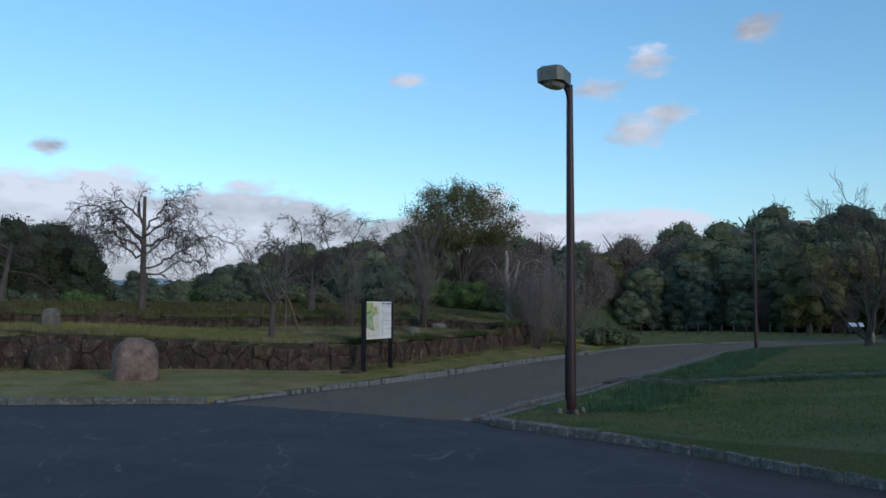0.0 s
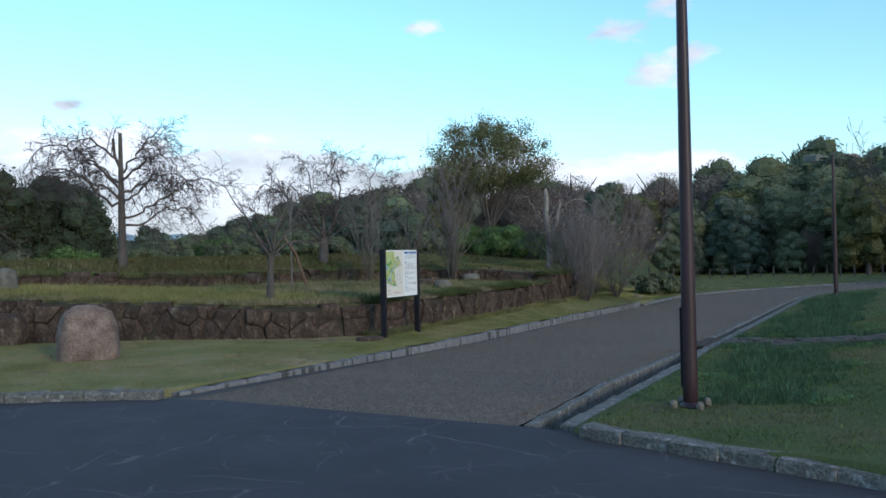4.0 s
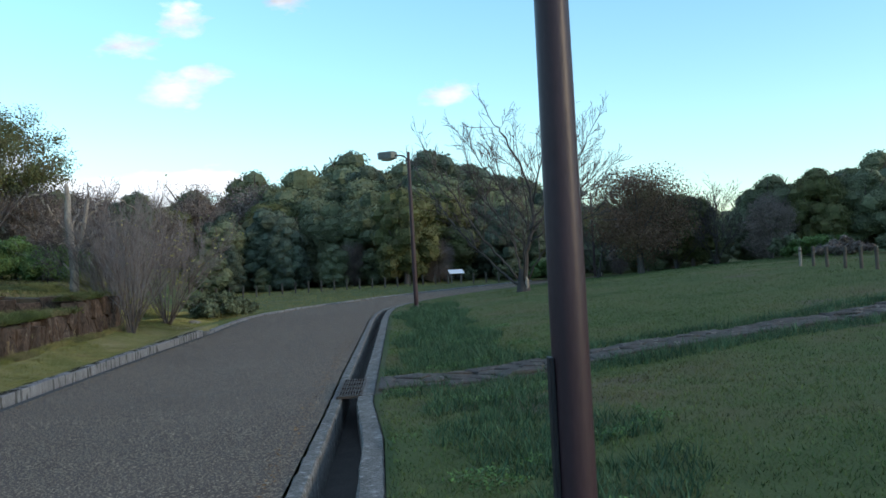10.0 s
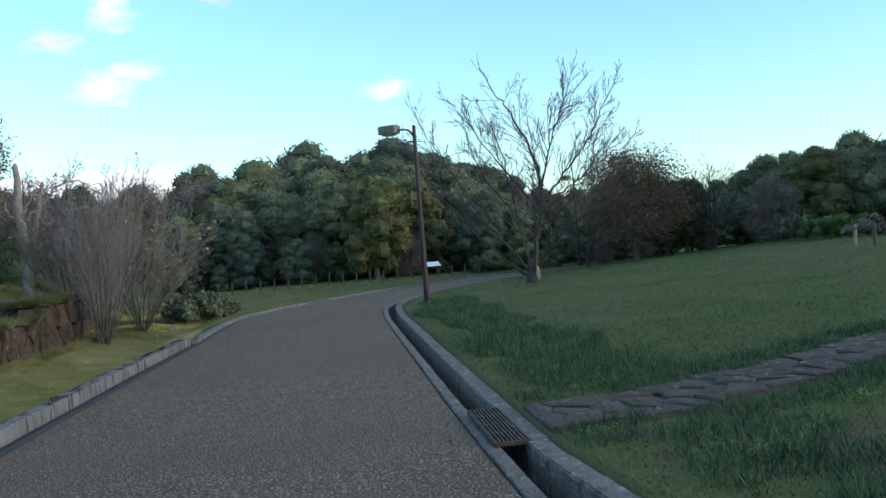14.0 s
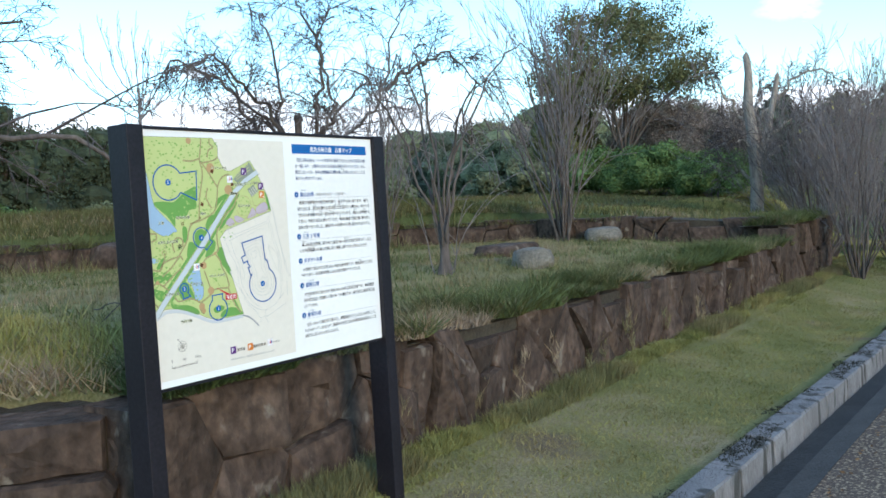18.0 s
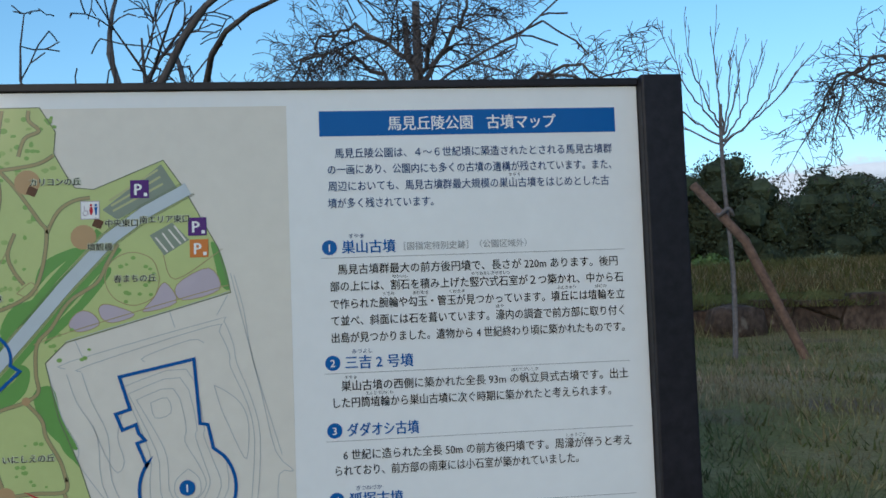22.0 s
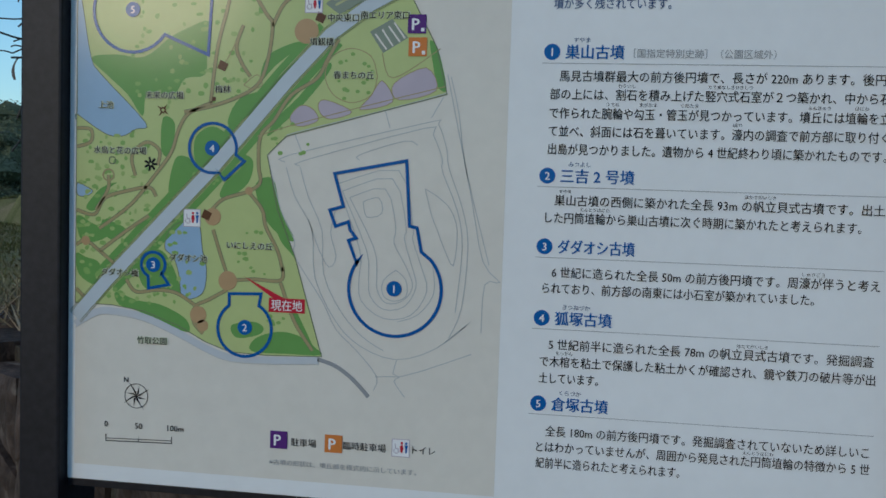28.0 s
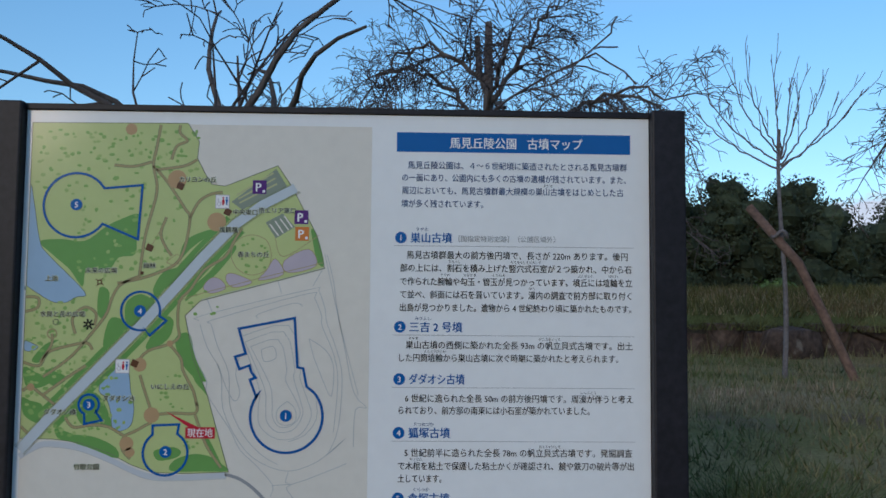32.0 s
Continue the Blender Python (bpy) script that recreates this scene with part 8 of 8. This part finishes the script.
    grass("upper_grass", scatter(150000, -12, 26, 0.5, 26, lambda x, y, r: t2(x, y) & (r < np.where(y < 12, 1, 0.5)), 7), (0.06, 0.13), (0.006, 0.014), ROUGH, 7, "rough green grass on the upper terrace")
    grass("upper_rough", scatter(150000, -7, 13, 4.2, 14, lambda x, y, r: t2(x, y) & (x < 10.5), 17), (0.07, 0.19), (0.004, 0.009), ROUGH, 17, "long dark rough grass on the upper terrace", 0.5)
    crest = lambda x, y: y - np.maximum(wall_line_2(x) + 0.25, wall_line_2(x - 0.28) + 0.05)
    grass("upper_straw", scatter(200000, -5, 11, 1.0, 13, lambda x, y, r: (crest(x, y) > 0.05) & (crest(x, y) < 1.5 + 0.5 * lumps(x, y, 0.9)) & (r < 0.75) & (lumps(x, y, 1.7, 1.0) > -0.9), 18), (0.05, 0.13), (0.003, 0.006), DRY, 18, "pale dry grass along the edge of the upper terrace", 0.5, None, 0.4)
    grass("west_field_grass", scatter(150000, -34, -2.0, 6.0, 36, lambda x, y, r: (y < wall_line_2(x) - 0.2) & (x > lot_edge(y) + 0.3) | (y > wall_line_2(x) + 0.3), 19), (0.04, 0.11), (0.008, 0.016), ROUGH, 19, "rough dark grass of the western field", 0.6, None, 0.5)
    grass("bank_grass", scatter(60000, 11.5, 24, -0.95, 4, lambda x, y, r: (y - bend(x) > -1.0 + left(x)), 8), (0.03, 0.09), (0.005, 0.01), VERGE, 8, "thin grass on the bank beside the road")
    grass("field_grass", scatter(110000, 15, 56, -12, 20, lambda x, y, r: (y - bend(x) > -1.1), 9), (0.02, 0.05), (0.012, 0.022), VERGE, 9, "grass of the far field")
    foot = scatter(60000, 0.0, 12.4, 0.1, 0.36, lambda x, y, r: lumps(x, y, 2.2) > 0.3 + 0.5 * (r - 0.8), 10)
    low = scatter(60000, 0.0, 12.4, 0.16, 0.36, lambda x, y, r: lumps(x, y, 3.1, 1.0) > -0.9, 46)
    grass("wall_foot_grass", low, (0.02, 0.075), (0.002, 0.0045), VERGE, 46, "green grass growing up against the foot of the wall", 0.6, None, 0.5)
    grass("wall_foot_grass", foot, (0.04, 0.13), (0.002, 0.004), STUBBLE, 10, "dry tufts along the foot of the wall", 0.4)
    tuck = scatter(9000, 0.3, 12.3, 0.36, 0.40, lambda x, y, r: lumps(x, x * 0.7, 4.3) + 0.6 * lumps(x, y, 11.0) > 1.0, 51)
    joints = 0.2 + 0.16 * lumps(tuck[:, 0], tuck[:, 0], 17.0) + np.random.default_rng(52).uniform(-0.02, 0.02, len(tuck))
    grass("wall_joint_grass", tuck, (0.03, 0.09), (0.0015, 0.003), DRY, 51, "dry stalks rooted in the joints of the low wall", 0.5, lambda x, y: land(x, 0 * x - 0.1) + np.clip(joints, 0.03, 0.5))
    mossy = scatter(150000, -6, 12.5, -1.6, -0.6, lambda x, y, r: (np.abs(y - bend(x) - left(x) + 1.075) < 0.075 + 0.035 * lumps(x, y, 3.0)) & (lumps(x, y, 5.3, 2.0) > -0.7), 53)
    grass("kerb_moss", mossy, (0.004, 0.014), (0.002, 0.005), MOSS, 53, "dark moss and dirt crusted on the kerb top", 1.2, lambda x, y: road_z(x) + ramp_at(x, (-6.5, 0.03), (-3, 0.05), (1, 0.085)) + 0.008)
    lip = scatter(90000, 0.0, 12.4, 0.33, 0.95, lambda x, y, r: (lumps(x, y, 1.9, 4.0) > -0.45) & (y > 0.39 + 0.08 * lumps(x, x, 3.0)), 11)
    grass("wall_top_grass", lip, (0.04, 0.13), (0.003, 0.006), GREEN, 11, "green tufts growing over the wall top", 1.0, lambda x, y: np.where(x > 9.7, 0.96, land(x, np.maximum(y, 0.8)) + 0.02), 0.7)
    dead = scatter(80000, 0.0, 12.4, 0.33, 0.95, lambda x, y, r: (lumps(x, y, 1.9, 4.0) < 0.3) & (r < 0.6 + 0.4 * lumps(x, y, 5.0)) & (y > 0.39 + 0.08 * lumps(x, x, 3.0)), 13)
    grass("wall_top_straw", dead, (0.03, 0.11), (0.0025, 0.005), DRY, 13, "straw-coloured dead grass along the wall top", 0.8, lambda x, y: np.where(x > 9.7, 0.96, land(x, np.maximum(y, 0.8)) + 0.02), 0.6)
    # the upper wall is half overgrown from above and below
    shelf = lambda x, y: terrace(x, np.minimum(wall_line_2(x), 8.5))
    over = scatter(160000, -6, 9.6, 0.8, 13, lambda x, y, r: (np.abs(y - wall_line_2(x) + 0.06) < 0.2) & (lumps(x, y, 1.6, 1.0) > -0.75), 31)
    grass("wall_top_grass", over, (0.07, 0.2), (0.003, 0.007), ROUGH, 31, "dark rough grass hanging over the upper wall", 0.9, lambda x, y: shelf(x, y) + 0.27, 0.4)
    under = scatter(160000, -6, 9.6, 0.8, 13, lambda x, y, r: (np.abs(y - wall_line_2(x) + 0.38) < 0.14) & (lumps(x, y, 2.1, 3.0) > -0.3), 32)
    grass("wall_foot_grass", under, (0.06, 0.19), (0.003, 0.006), STUBBLE, 32, "rough tufts at the foot of the upper wall", 0.4, None, 0.5)
    side = scatter(60000, -6.0, 0.3, 0.5, 10.0, lambda x, y, r: (np.abs(y - wall_line(x) - 0.2) < 0.28) & (lumps(x, y, 1.7, 2.0) > -0.6), 12)
    grass("wall_top_grass", side, (0.06, 0.16), (0.003, 0.007), DRY, 12, "half-dry grass hanging over the side wall", 0.8, lambda x, y: land(x + 0.5, y + 0.35) + 0.02)


build_grass()


# ---- small litter ----
def litter():
    g = np.random.default_rng(44)
    n = 900
    x = g.uniform(-6.4, 9, n)
    y = np.where(g.random(n) < 0.6, -5.2 + inner(x) + np.abs(g.normal(0, 0.10, n)), -1.56 + left(x) - np.abs(g.normal(0, 0.07, n)))
    z = road_z(x) + 0.006
    V, F = leaf_quads(np.stack([x, y, z], -1), 0.016, 45, np.tile([0.0, 0.0, 1.0], (n, 1)), 0.18)
    tagged(new("leaf_litter", fast_mesh("leaf_litter", V, F, material("fallen_leaf", [(0.16, 0.08, 0.035), (0.28, 0.17, 0.08)], 20, 0.85, island=0.4, spec=0.15))), "small brown fallen leaves along the road edges", "leaves", kind="stuff")
    joint = [(2.2 + 0.01 * math.sin(i * 1.7), -5.26 + i * 0.146) for i in range(26)]
    V = [p for px, py in joint for p in ((px - 0.008, py, float(road_z(px)) + 0.004), (px + 0.008, py, float(road_z(px)) + 0.004))]
    F = [(i * 2, i * 2 + 1, i * 2 + 3, i * 2 + 2) for i in range(25)]
    link_mesh("joint", fast_mesh("joint", V, F, LIPSTONE), road, "thin pale joint across the road")


litter()
